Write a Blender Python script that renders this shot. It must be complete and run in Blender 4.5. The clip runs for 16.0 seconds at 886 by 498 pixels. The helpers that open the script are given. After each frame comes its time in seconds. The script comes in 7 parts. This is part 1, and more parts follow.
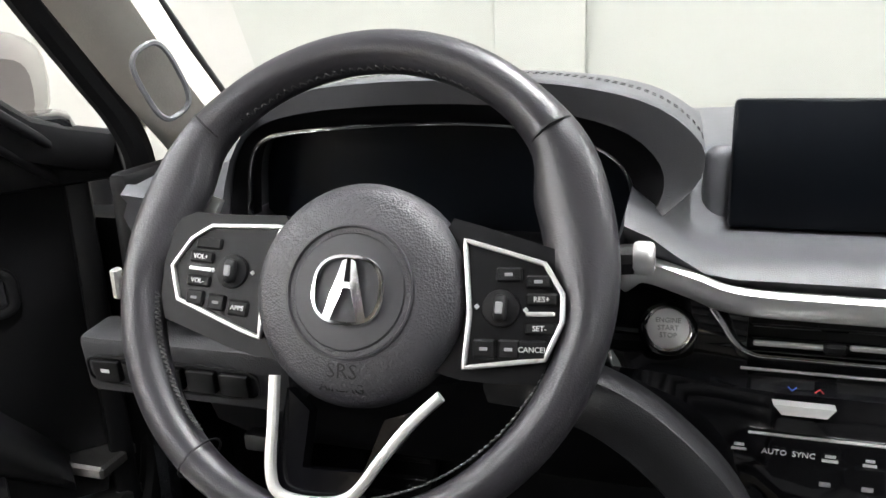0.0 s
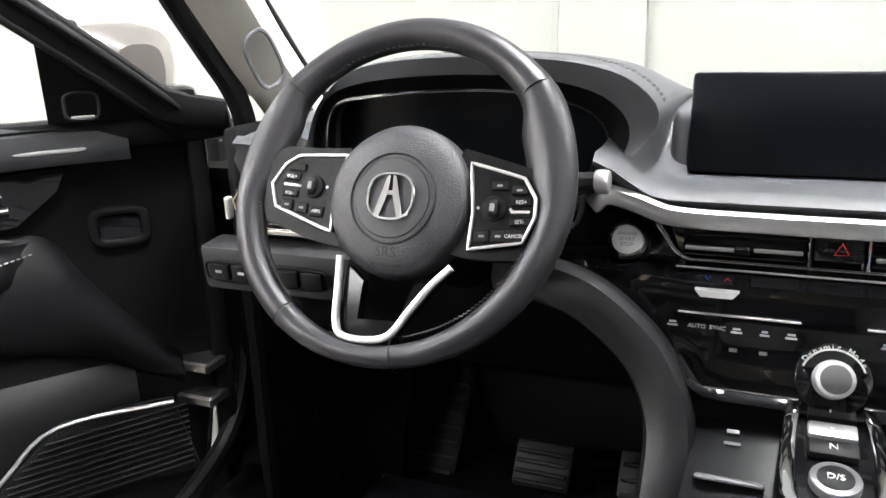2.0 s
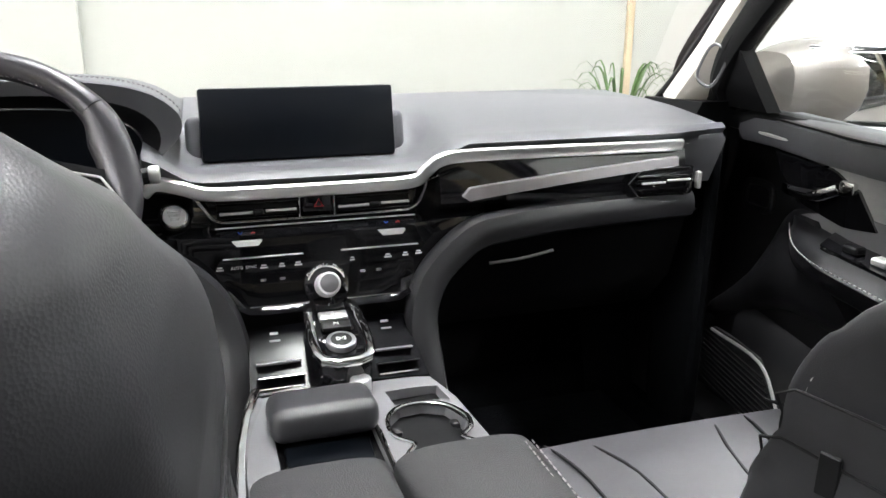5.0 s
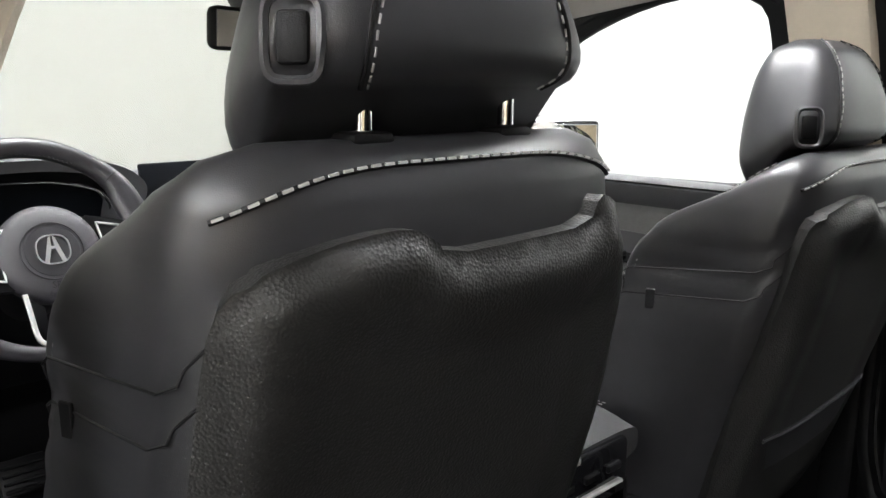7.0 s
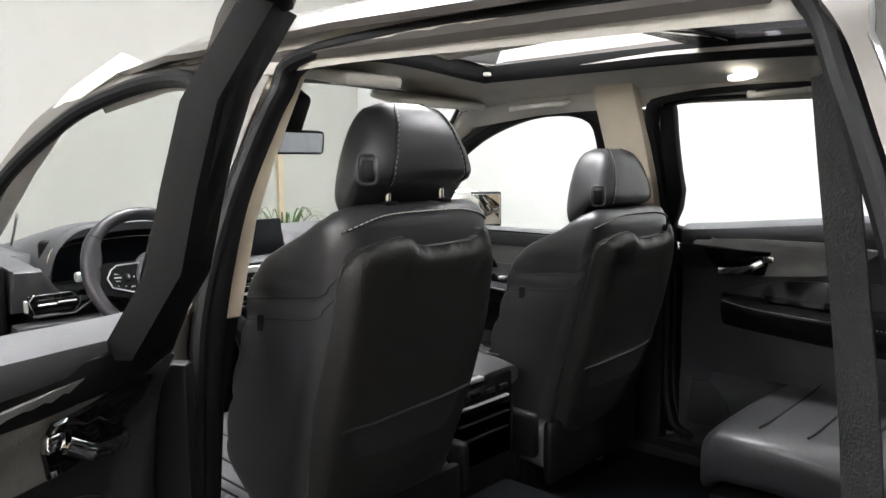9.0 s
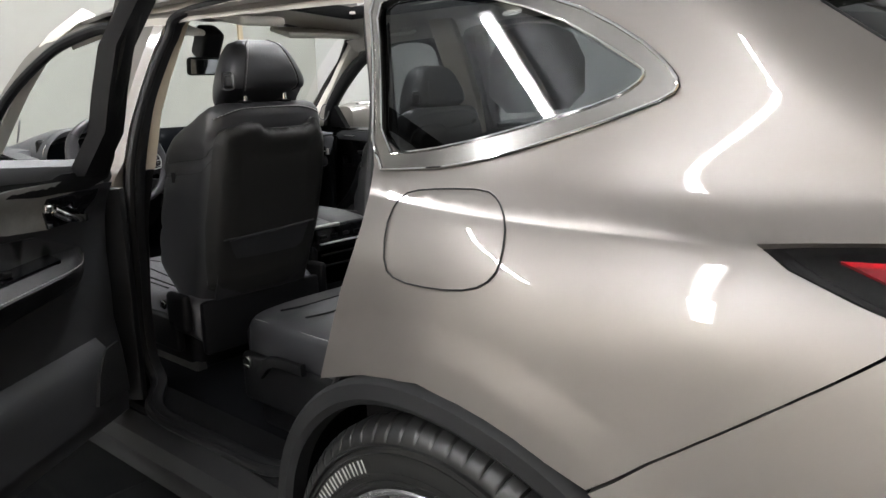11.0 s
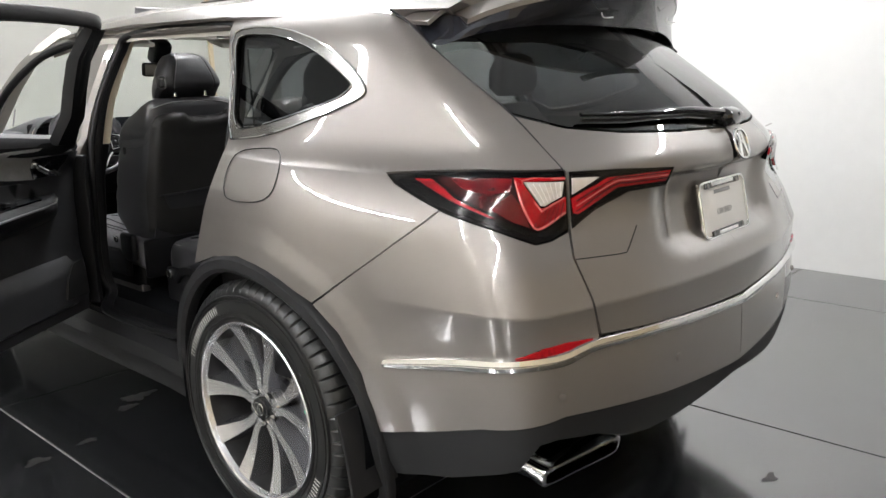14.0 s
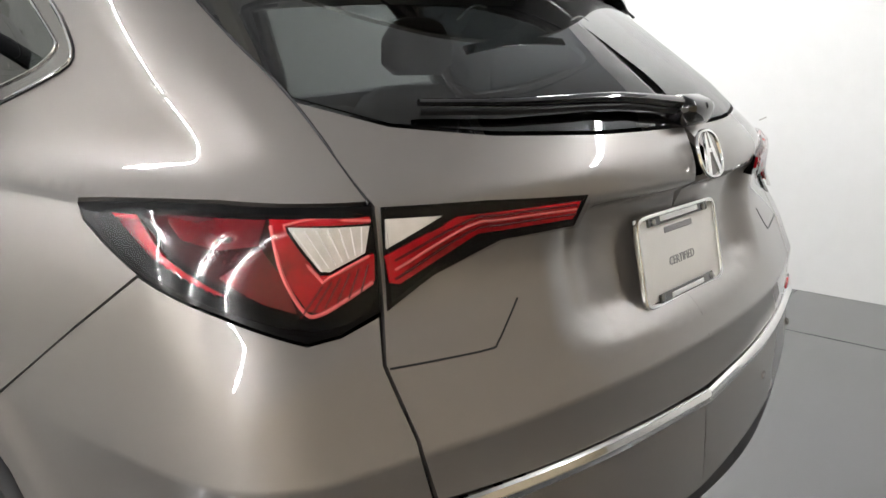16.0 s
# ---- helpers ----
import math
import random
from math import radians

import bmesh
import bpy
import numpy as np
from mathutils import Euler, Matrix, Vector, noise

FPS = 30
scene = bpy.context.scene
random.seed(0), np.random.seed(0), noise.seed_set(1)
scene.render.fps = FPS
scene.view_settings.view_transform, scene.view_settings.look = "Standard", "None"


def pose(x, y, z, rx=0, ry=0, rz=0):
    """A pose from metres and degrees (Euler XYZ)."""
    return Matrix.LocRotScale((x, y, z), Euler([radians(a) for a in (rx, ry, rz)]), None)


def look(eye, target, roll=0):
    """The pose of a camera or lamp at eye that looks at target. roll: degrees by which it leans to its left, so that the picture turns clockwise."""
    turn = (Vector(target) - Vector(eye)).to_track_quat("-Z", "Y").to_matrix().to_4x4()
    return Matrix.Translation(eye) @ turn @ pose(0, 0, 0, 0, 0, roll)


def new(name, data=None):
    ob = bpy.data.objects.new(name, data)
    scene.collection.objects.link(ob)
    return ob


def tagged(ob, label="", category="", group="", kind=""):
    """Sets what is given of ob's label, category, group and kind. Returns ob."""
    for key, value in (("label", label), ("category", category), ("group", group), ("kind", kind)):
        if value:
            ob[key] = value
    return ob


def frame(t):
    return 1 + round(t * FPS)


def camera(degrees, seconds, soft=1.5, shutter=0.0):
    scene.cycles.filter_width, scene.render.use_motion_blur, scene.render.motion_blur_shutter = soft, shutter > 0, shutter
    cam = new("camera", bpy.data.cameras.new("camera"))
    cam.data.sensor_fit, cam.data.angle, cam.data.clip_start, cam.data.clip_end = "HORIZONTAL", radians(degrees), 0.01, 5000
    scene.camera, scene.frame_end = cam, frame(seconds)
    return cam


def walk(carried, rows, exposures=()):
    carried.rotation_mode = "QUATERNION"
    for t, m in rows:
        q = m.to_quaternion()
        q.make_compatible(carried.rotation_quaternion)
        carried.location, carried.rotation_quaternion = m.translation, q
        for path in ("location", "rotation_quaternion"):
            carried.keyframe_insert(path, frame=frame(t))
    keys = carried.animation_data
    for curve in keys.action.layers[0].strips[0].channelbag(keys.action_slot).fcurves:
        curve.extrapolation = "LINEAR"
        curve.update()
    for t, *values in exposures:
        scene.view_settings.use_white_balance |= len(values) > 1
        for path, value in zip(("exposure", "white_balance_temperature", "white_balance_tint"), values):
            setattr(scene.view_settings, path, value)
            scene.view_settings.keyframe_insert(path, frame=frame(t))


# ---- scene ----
cam = camera(59.0, 16.0)
PATH = [
    (0, (-0.199, 1.598, 1.222), (-0.775, 3.426, 0.65), -2.0),
    (0.5, (-0.186, 1.581, 1.2), (-0.902, 3.362, 0.64), -2.2),
    (1, (-0.142, 1.526, 1.194), (-0.879, 3.301, 0.639), -1.9),
    (1.5, (-0.098, 1.453, 1.205), (-0.842, 3.222, 0.644), -2.0),
    (2, (-0.07, 1.378, 1.212), (-0.82, 3.144, 0.648), -2.0),
    (2.5, (-0.057, 1.313, 1.216), (-0.717, 3.114, 0.65), -2.0),
    (3, (-0.054, 1.254, 1.222), (-0.463, 3.125, 0.645), -1.7),
    (3.5, (-0.066, 1.202, 1.229), (-0.233, 3.109, 0.651), -1.2),
    (4, (-0.08, 1.158, 1.24), (-0.078, 3.071, 0.658), -0.9),
    (4.5, (-0.111, 1.096, 1.264), (0.109, 2.994, 0.672), -0.6),
    (5, (-0.165, 1.043, 1.271), (0.413, 2.862, 0.675), 0.3),
    (5.2, (-0.198, 1.03, 1.262), (0.517, 2.805, 0.681), 0.5),
    (7.3, (-0.847, 0.715, 1.302), (0.546, 2.107, 0.955), 0.5),
    (7.5, (-0.886, 0.676, 1.31), (0.548, 2.037, 1.015), 0.7),
    (7.7, (-0.939, 0.613, 1.319), (0.519, 1.963, 1.093), 0.5),
    (8, (-1.006, 0.555, 1.322), (0.468, 1.896, 1.148), 0.9),
    (8.2, (-1.101, 0.492, 1.343), (0.376, 1.83, 1.177), 0.7),
    (10.3, (-1.683, -0.426, 1.31), (-0.235, 0.893, 0.904), -1.8),
    (10.5, (-1.709, -0.536, 1.303), (-0.262, 0.779, 0.886), -1.8),
    (11, (-1.804, -0.796, 1.306), (-0.357, 0.518, 0.885), -1.7),
    (11.5, (-1.924, -1.04, 1.316), (-0.478, 0.275, 0.891), -1.4),
    (12, (-2.018, -1.302, 1.317), (-0.573, 0.014, 0.889), -1.3),
    (12.5, (-2.103, -1.521, 1.332), (-0.655, -0.208, 0.907), -1.1),
    (13, (-2.217, -1.685, 1.343), (-0.767, -0.376, 0.915), -1.0),
    (13.5, (-2.253, -1.793, 1.335), (-0.802, -0.485, 0.902), -1.0),
    (14, (-2.188, -1.832, 1.327), (-0.734, -0.529, 0.894), -1.2),
    (14.5, (-2.03, -1.821, 1.316), (-0.567, -0.528, 0.882), -1.0),
    (15, (-1.801, -1.75, 1.302), (-0.335, -0.463, 0.863), -0.9),
    (15.5, (-1.556, -1.644, 1.295), (-0.095, -0.351, 0.855), -1.1),
    (16, (-1.32, -1.549, 1.282), (0.135, -0.258, 0.815), -0.2),
]
walk(cam, [(t, look(eye, target, roll)) for t, eye, target, roll in PATH], exposures=[(0, .90), (1.0, 1.04), (2.0, 1.12), (5.2, 1.08), (7.3, .78), (8.2, .65), (10.3, 0.28), (11.5, .20), (16, 0.22)])

# world and lamps -----------------------------------------------------------
scene.view_settings.exposure = 0.0
world = bpy.data.worlds.new("world")
scene.world = world
world.use_nodes = True
world.node_tree.nodes["Background"].inputs[0].default_value = (1, 1, 1, 1)
world.node_tree.nodes["Background"].inputs[1].default_value = 0.3

from mathutils import geometry

# materials -----------------------------------------------------------------
MATS = {}


def mat(name, col, rough=0.5, metal=0.0, coat=0.0, vary=0.0, scale=20.0, bump=0.0, bscale=200.0, trans=0.0, ior=1.45,
        emit=0.0, rvary=0.0, aniso=None, spec=0.5, alpha=1.0, col2=None, coat_rough=0.03):
    """A procedural surface: colour varied at two scales, roughness varied, fine relief."""
    if name in MATS:
        return MATS[name]
    m = bpy.data.materials.new(name)
    m.use_nodes = True
    nt = m.node_tree
    b = nt.nodes["Principled BSDF"]
    I = b.inputs
    I["Base Color"].default_value = (*col, 1)
    I["Roughness"].default_value = rough
    I["Metallic"].default_value = metal
    I["Coat Weight"].default_value = coat
    I["Coat Roughness"].default_value = coat_rough
    I["Transmission Weight"].default_value = trans
    I["IOR"].default_value = ior
    I["Specular IOR Level"].default_value = spec
    if emit:
        I["Emission Color"].default_value = (*col, 1)
        I["Emission Strength"].default_value = emit
    tc = nt.nodes.new("ShaderNodeTexCoord")
    if vary or rvary:
        n1 = nt.nodes.new("ShaderNodeTexNoise")
        n1.inputs["Scale"].default_value = scale
        n1.inputs["Detail"].default_value = 6
        nt.links.new(tc.outputs["Object"], n1.inputs["Vector"])
        n2 = nt.nodes.new("ShaderNodeTexNoise")
        n2.inputs["Scale"].default_value = scale * 9
        n2.inputs["Detail"].default_value = 3
        nt.links.new(tc.outputs["Object"], n2.inputs["Vector"])
        mx = nt.nodes.new("ShaderNodeMath")
        mx.operation = "MULTIPLY_ADD"
        mx.inputs[1].default_value = 0.6
        nt.links.new(n1.outputs["Fac"], mx.inputs[0])
        m2 = nt.nodes.new("ShaderNodeMath")
        m2.operation = "MULTIPLY"
        m2.inputs[1].default_value = 0.4
        nt.links.new(n2.outputs["Fac"], m2.inputs[0])
        nt.links.new(m2.outputs[0], mx.inputs[2])
        if vary:
            ramp = nt.nodes.new("ShaderNodeValToRGB")
            c2 = col2 or tuple(max(0, c * (1 - vary)) for c in col)
            ramp.color_ramp.elements[0].position, ramp.color_ramp.elements[1].position = 0.3, 0.7
            ramp.color_ramp.elements[0].color = (*c2, 1)
            ramp.color_ramp.elements[1].color = (*[min(1, c * (1 + vary * 0.4)) for c in col], 1)
            nt.links.new(mx.outputs[0], ramp.inputs[0])
            nt.links.new(ramp.outputs[0], I["Base Color"])
        if rvary:
            mr = nt.nodes.new("ShaderNodeMapRange")
            mr.inputs[3].default_value, mr.inputs[4].default_value = max(0.02, rough - rvary), rough + rvary
            nt.links.new(mx.outputs[0], mr.inputs[0])
            nt.links.new(mr.outputs[0], I["Roughness"])
    if bump:
        n3 = nt.nodes.new("ShaderNodeTexNoise") if bscale < 150 else nt.nodes.new("ShaderNodeTexVoronoi")
        n3.inputs["Scale"].default_value = bscale
        nt.links.new(tc.outputs["Object"], n3.inputs["Vector"])
        bp = nt.nodes.new("ShaderNodeBump")
        bp.inputs["Strength"].default_value = bump
        bp.inputs["Distance"].default_value = 0.001
        nt.links.new(n3.outputs[0], bp.inputs["Height"])
        nt.links.new(bp.outputs[0], I["Normal"])
    MATS[name] = m
    return m


PAINT = mat("bronze_paint", (0.212, 0.194, 0.180), 0.40, 0.60, coat=1.0, coat_rough=0.02, vary=0.10, scale=1400, rvary=0.04)
PAINT.node_tree.nodes["Principled BSDF"].inputs["Coat IOR"].default_value = 1.70
CHROME = mat("chrome", (0.85, 0.85, 0.84), 0.06, 1.0)
SATIN = mat("satin_silver", (0.80, 0.80, 0.79), 0.34, 0.8, rvary=0.04, scale=60, vary=0.04)
PIANO = mat("gloss_black", (0.006, 0.006, 0.007), 0.06, 0.0, coat=0.6, rvary=0.02, scale=15, vary=0.1)
PLASTIC = mat("black_plastic", (0.0055, 0.0055, 0.0062), 0.5, spec=0.22, bump=0.2, bscale=900, vary=0.15, scale=12, rvary=0.06)
CLAD = mat("cladding_plastic", (0.013, 0.013, 0.014), 0.55, spec=0.35, bump=0.2, bscale=700, vary=0.2, scale=9, rvary=0.06)
RUBBER = mat("rubber_seal", (0.008, 0.008, 0.009), 0.5, spec=0.35, bump=0.1, bscale=300, vary=0.2, scale=20, rvary=0.05)
TYRE = mat("tyre_rubber", (0.009, 0.009, 0.009), 0.42, spec=0.55, bump=0.25, bscale=120, vary=0.25, scale=14, rvary=0.07)
LEATHER = mat("black_leather", (0.028, 0.028, 0.031), 0.38, spec=0.8, bump=0.09, bscale=1100, vary=0.2, scale=8, rvary=0.06)
WHEEL_LEATHER = mat("smooth_leather", (0.026, 0.0245, 0.029), 0.38, spec=0.6, bump=0.12, bscale=700, vary=0.15, scale=10, rvary=0.05)
PAD = mat("dash_leatherette", (0.072, 0.073, 0.080), 0.46, bump=0.2, bscale=900, vary=0.12, scale=6, rvary=0.05)
GREYPAD = mat("grey_soft_trim", (0.15, 0.15, 0.158), 0.5, bump=0.25, bscale=650, vary=0.1, scale=8, rvary=0.05)
STITCH = mat("grey_thread", (0.42, 0.41, 0.4), 0.8, vary=0.2, scale=100)
CARPET = mat("black_carpet", (0.0045, 0.0050, 0.0060), 0.95, spec=0.06, bump=0.9, bscale=500, vary=0.4, scale=60)
HEADLINER = mat("headliner_fabric", (0.64, 0.61, 0.56), 0.9, bump=0.4, bscale=400, vary=0.06, scale=25)
BEIGE = mat("beige_trim", (0.66, 0.58, 0.46), 0.6, bump=0.25, bscale=500, vary=0.06, scale=15)
SCREEN = mat("screen_glass", (0.003, 0.004, 0.006), 0.30, spec=0.2, coat=0.0, rvary=0.02, scale=4, vary=0.1)
LENS_RED = mat("red_lens", (0.44, 0.003, 0.009), 0.2, coat=0.2, vary=0.55, scale=14)
LENS_MID = mat("deep_red_lens", (0.12, 0.002, 0.005), 0.2, coat=0.4, vary=0.6, scale=22)
LENS_PINK = mat("light_guide_plastic", (0.75, 0.13, 0.13), 0.2, coat=0.5, vary=0.2, scale=30)
LENS_DARK = mat("smoked_red_lens", (0.045, 0.003, 0.004), 0.15, coat=0.4, vary=0.4, scale=25)
LENS_CLEAR = mat("clear_lens", (0.82, 0.79, 0.74), 0.12, 0.2, coat=1.0, vary=0.15, scale=60)
BUTTON = mat("brushed_button", (0.90, 0.90, 0.91), 0.40, 0.7, rvary=0.05, scale=90, vary=0.06)
WHITE_PRINT = mat("white_print", (0.75, 0.75, 0.75), 0.6, vary=0.05, scale=50)
GREY_PRINT = mat("grey_print", (0.32, 0.32, 0.33), 0.6, vary=0.05, scale=50)
PLATE = mat("plate_white", (0.78, 0.77, 0.75), 0.4, vary=0.04, scale=30)
BLUE = mat("blue_print", (0.03, 0.12, 0.7), 0.5, vary=0.05, scale=40)
RED = mat("red_print", (0.7, 0.03, 0.03), 0.5, vary=0.05, scale=40)
GREEN = mat("green_sticker", (0.02, 0.45, 0.22), 0.5, vary=0.05, scale=40)
ALLOY = mat("machined_alloy", (0.76, 0.76, 0.77), 0.26, 0.9, rvary=0.05, scale=80, vary=0.05)
ALLOY_DARK = mat("grey_alloy", (0.40, 0.40, 0.42), 0.26, 0.9, coat=0.5, vary=0.1, scale=30)
STEEL = mat("brake_steel", (0.35, 0.34, 0.33), 0.4, 1.0, vary=0.3, scale=40, rvary=0.1)


def glass(name, col, gloss=0.045):
    """Thin pane: tinted see-through mixed with a mirror coat by gloss alone."""
    if name in MATS:
        return MATS[name]
    m = bpy.data.materials.new(name)
    m.use_nodes = True
    nt = m.node_tree
    nt.nodes.remove(nt.nodes["Principled BSDF"])
    tr = nt.nodes.new("ShaderNodeBsdfTransparent")
    tr.inputs[0].default_value = (*col, 1)
    gl = nt.nodes.new("ShaderNodeBsdfGlossy")
    gl.inputs["Roughness"].default_value = 0.02
    lw = nt.nodes.new("ShaderNodeLayerWeight")
    lw.inputs[0].default_value = 0.5
    pw = nt.nodes.new("ShaderNodeMath")
    pw.operation = "POWER"
    pw.inputs[1].default_value = 4.0
    nt.links.new(lw.outputs["Facing"], pw.inputs[0])
    fr = nt.nodes.new("ShaderNodeMath")
    fr.operation = "MULTIPLY_ADD"
    fr.inputs[1].default_value, fr.inputs[2].default_value = 0.7, gloss
    nt.links.new(pw.outputs[0], fr.inputs[0])
    mx = nt.nodes.new("ShaderNodeMixShader")
    nt.links.new(fr.outputs[0], mx.inputs[0])
    nt.links.new(tr.outputs[0], mx.inputs[1])
    nt.links.new(gl.outputs[0], mx.inputs[2])
    nt.links.new(mx.outputs[0], nt.nodes["Material Output"].inputs[0])
    MATS[name] = m
    return m


CLEAR = glass("clear_glass", (0.93, 0.96, 0.94))
TINT = glass("privacy_glass", (0.13, 0.14, 0.145), 0.07)
REARTINT = glass("rear_glass", (0.13, 0.14, 0.14), 0.11)
LAMP_GLASS = glass("lamp_cover", (0.95, 0.93, 0.93), 0.02)
SMOKE = glass("smoke_glass", (0.05, 0.05, 0.055))


# mesh helpers --------------------------------------------------------------
def link(name, verts, faces, material, parent=None, label="", sharp=35, recalc=True, normals=None):
    me = bpy.data.meshes.new(name)
    me.from_pydata([tuple(v) for v in verts], [], faces)
    if recalc:
        bm = bmesh.new()
        bm.from_mesh(me)
        bmesh.ops.remove_doubles(bm, verts=bm.verts, dist=1e-5)
        bmesh.ops.recalc_face_normals(bm, faces=bm.faces)
        bm.to_mesh(me)
        bm.free()
    me.materials.append(material)
    me.shade_smooth()
    me.set_sharp_from_angle(angle=radians(sharp))
    if normals is not None and len(normals) == len(me.vertices):
        me.normals_split_custom_set_from_vertices(normals)
    ob = new(name, me)
    if parent is not None:
        ob.parent = parent
    if label:
        ob["label"] = label
    return ob


def part(name, bm, material, parent, label="", sharp=35):
    bmesh.ops.recalc_face_normals(bm, faces=bm.faces)
    me = bpy.data.meshes.new(name)
    bm.to_mesh(me)
    bm.free()
    me.materials.append(material)
    me.shade_smooth()
    me.set_sharp_from_angle(angle=radians(sharp))
    ob = new(name, me)
    ob.parent = parent
    if label:
        ob["label"] = label
    return ob


def thing(name, label, category, at=(0, 0, 0), group="", kind=""):
    ob = new(name)
    ob.location = at
    return tagged(ob, label, category, group, kind)


def rbox(size, bevel=0.004, seg=2, m=None):
    """A box with rounded edges, posed by m."""
    bm = bmesh.new()
    bmesh.ops.create_cube(bm, size=1)
    bmesh.ops.scale(bm, vec=size, verts=bm.verts)
    if bevel:
        bmesh.ops.bevel(bm, geom=bm.edges[:], offset=min(bevel, min(size) * 0.49), segments=seg, profile=0.5, affect="EDGES")
    if m is not None:
        bm.transform(m)
    return bm


def at(x, y, z, rx=0, ry=0, rz=0):
    return pose(x, y, z, rx, ry, rz)


def disc(r, depth, seg=32, bevel=0.0, m=None, r2=None):
    bm = bmesh.new()
    bmesh.ops.create_cone(bm, cap_ends=True, segments=seg, radius1=r, radius2=r if r2 is None else r2, depth=depth)
    if bevel:
        es = [e for e in bm.edges if abs(e.verts[0].co.z - e.verts[1].co.z) < 1e-6]
        bmesh.ops.bevel(bm, geom=es, offset=bevel, segments=2, profile=0.5, affect="EDGES")
    if m is not None:
        bm.transform(m)
    return bm


def curve(ctrl, n=8, closed=False):
    """Catmull-Rom through control points, n steps a span."""
    c = [Vector(p) for p in ctrl]
    k = len(c)
    out = []
    for i in range(k if closed else k - 1):
        p1, p2 = c[i], c[(i + 1) % k]
        p0 = c[i - 1] if (closed or i > 0) else p1 * 2 - p2
        p3 = c[(i + 2) % k] if (closed or i + 2 < k) else p2 * 2 - p1
        for j in range(n):
            t = j / n
            out.append(0.5 * (2 * p1 + (p2 - p0) * t + (2 * p0 - 5 * p1 + 4 * p2 - p3) * t * t + (3 * p1 - p0 - 3 * p2 + p3) * t ** 3))
    if not closed:
        out.append(c[-1])
    return out


def sweep(pts, prof, closed=False, up=None, caps=True):
    """Carries a closed 2D profile (side, up) along points; up: a vector or one per point. Returns verts, faces."""
    pts = [Vector(p) for p in pts]
    n, k = len(pts), len(prof)
    verts, faces = [], []
    prev = None
    for i, p in enumerate(pts):
        a = pts[i - 1] if (closed or i > 0) else p
        b = pts[(i + 1) % n] if (closed or i + 1 < n) else p
        d = (b - a).normalized()
        if up is None:
            u = prev or (Vector((0, 0, 1)) if abs(d.z) < 0.9 else Vector((0, 1, 0)))
        else:
            u = Vector(up[i]) if not isinstance(up, Vector) and hasattr(up[0], "__len__") else Vector(up)
        s = d.cross(u).normalized()
        u = s.cross(d).normalized()
        prev = u
        verts += [p + s * q[0] + u * q[1] for q in prof]
    for i in range(n if closed else n - 1):
        for j in range(k):
            a, b = i * k + j, i * k + (j + 1) % k
            c, e = ((i + 1) % n) * k + (j + 1) % k, ((i + 1) % n) * k + j
            faces.append((a, b, c, e))
    if caps and not closed:
        faces += [tuple(range(k))[::-1], tuple((n - 1) * k + j for j in range(k))]
    return verts, faces


def ring(r, n=8, sx=1.0, sy=1.0):
    return [(r * sx * math.cos(2 * math.pi * i / n), r * sy * math.sin(2 * math.pi * i / n)) for i in range(n)]


def bar(w, h, b=None):
    """Rounded rectangle profile."""
    b = b or min(w, h) * 0.3
    out = []
    for cx, cy, a0 in ((w / 2 - b, h / 2 - b, 0), (-w / 2 + b, h / 2 - b, 90), (-w / 2 + b, -h / 2 + b, 180), (w / 2 - b, -h / 2 + b, 270)):
        out += [(cx + b * math.cos(radians(a0 + a)), cy + b * math.sin(radians(a0 + a))) for a in (0, 45, 90)]
    return out


def tube(name, pts, r, material, parent, label="", n=8, closed=False):
    v, f = sweep(pts, ring(r, n), closed)
    return link(name, v, f, material, parent, label, sharp=50)


def strip(name, pts, w, h, material, parent, up, label="", closed=False, b=None):
    v, f = sweep(pts, bar(w, h, b), closed, up)
    return link(name, v, f, material, parent, label, sharp=40)


def loft(name, rings, material, parent, label="", caps=True, sharp=40, closed=True):
    k = len(rings[0])
    verts = [p for r in rings for p in r]
    faces = []
    for i in range(len(rings) - 1):
        for j in range(k if closed else k - 1):
            faces.append((i * k + j, i * k + (j + 1) % k, (i + 1) * k + (j + 1) % k, (i + 1) * k + j))
    if caps and closed:
        faces += [tuple(range(k))[::-1], tuple((len(rings) - 1) * k + j for j in range(k))]
    return link(name, verts, faces, material, parent, label, sharp=sharp)


def squircle(cx, cy, a, b, n=4.0, k=28):
    """Superellipse points."""
    out = []
    for i in range(k):
        t = 2 * math.pi * i / k
        c, s = math.cos(t), math.sin(t)
        out.append((cx + a * math.copysign(abs(c) ** (2 / n), c), cy + b * math.copysign(abs(s) ** (2 / n), s)))
    return out


def densify(poly, step, smooth=0):
    """Closed polygon resampled to about step; smooth rounds of corner cutting first."""
    p = [Vector((a, b)) for a, b in poly]
    for _ in range(smooth):
        q = []
        for i in range(len(p)):
            a, b = p[i], p[(i + 1) % len(p)]
            q += [a * 0.75 + b * 0.25, a * 0.25 + b * 0.75]
        p = q
    out = []
    for i in range(len(p)):
        a, b = p[i], p[(i + 1) % len(p)]
        n = max(1, int((b - a).length / step + 0.5))
        out += [a + (b - a) * (j / n) for j in range(n)]
    return out


def inside(pt, poly):
    x, y = pt
    r = False
    j = len(poly) - 1
    for i in range(len(poly)):
        xi, yi, xj, yj = poly[i][0], poly[i][1], poly[j][0], poly[j][1]
        if (yi > y) != (yj > y) and x < (xj - xi) * (y - yi) / (yj - yi + 1e-12) + xi:
            r = not r
        j = i
    return r


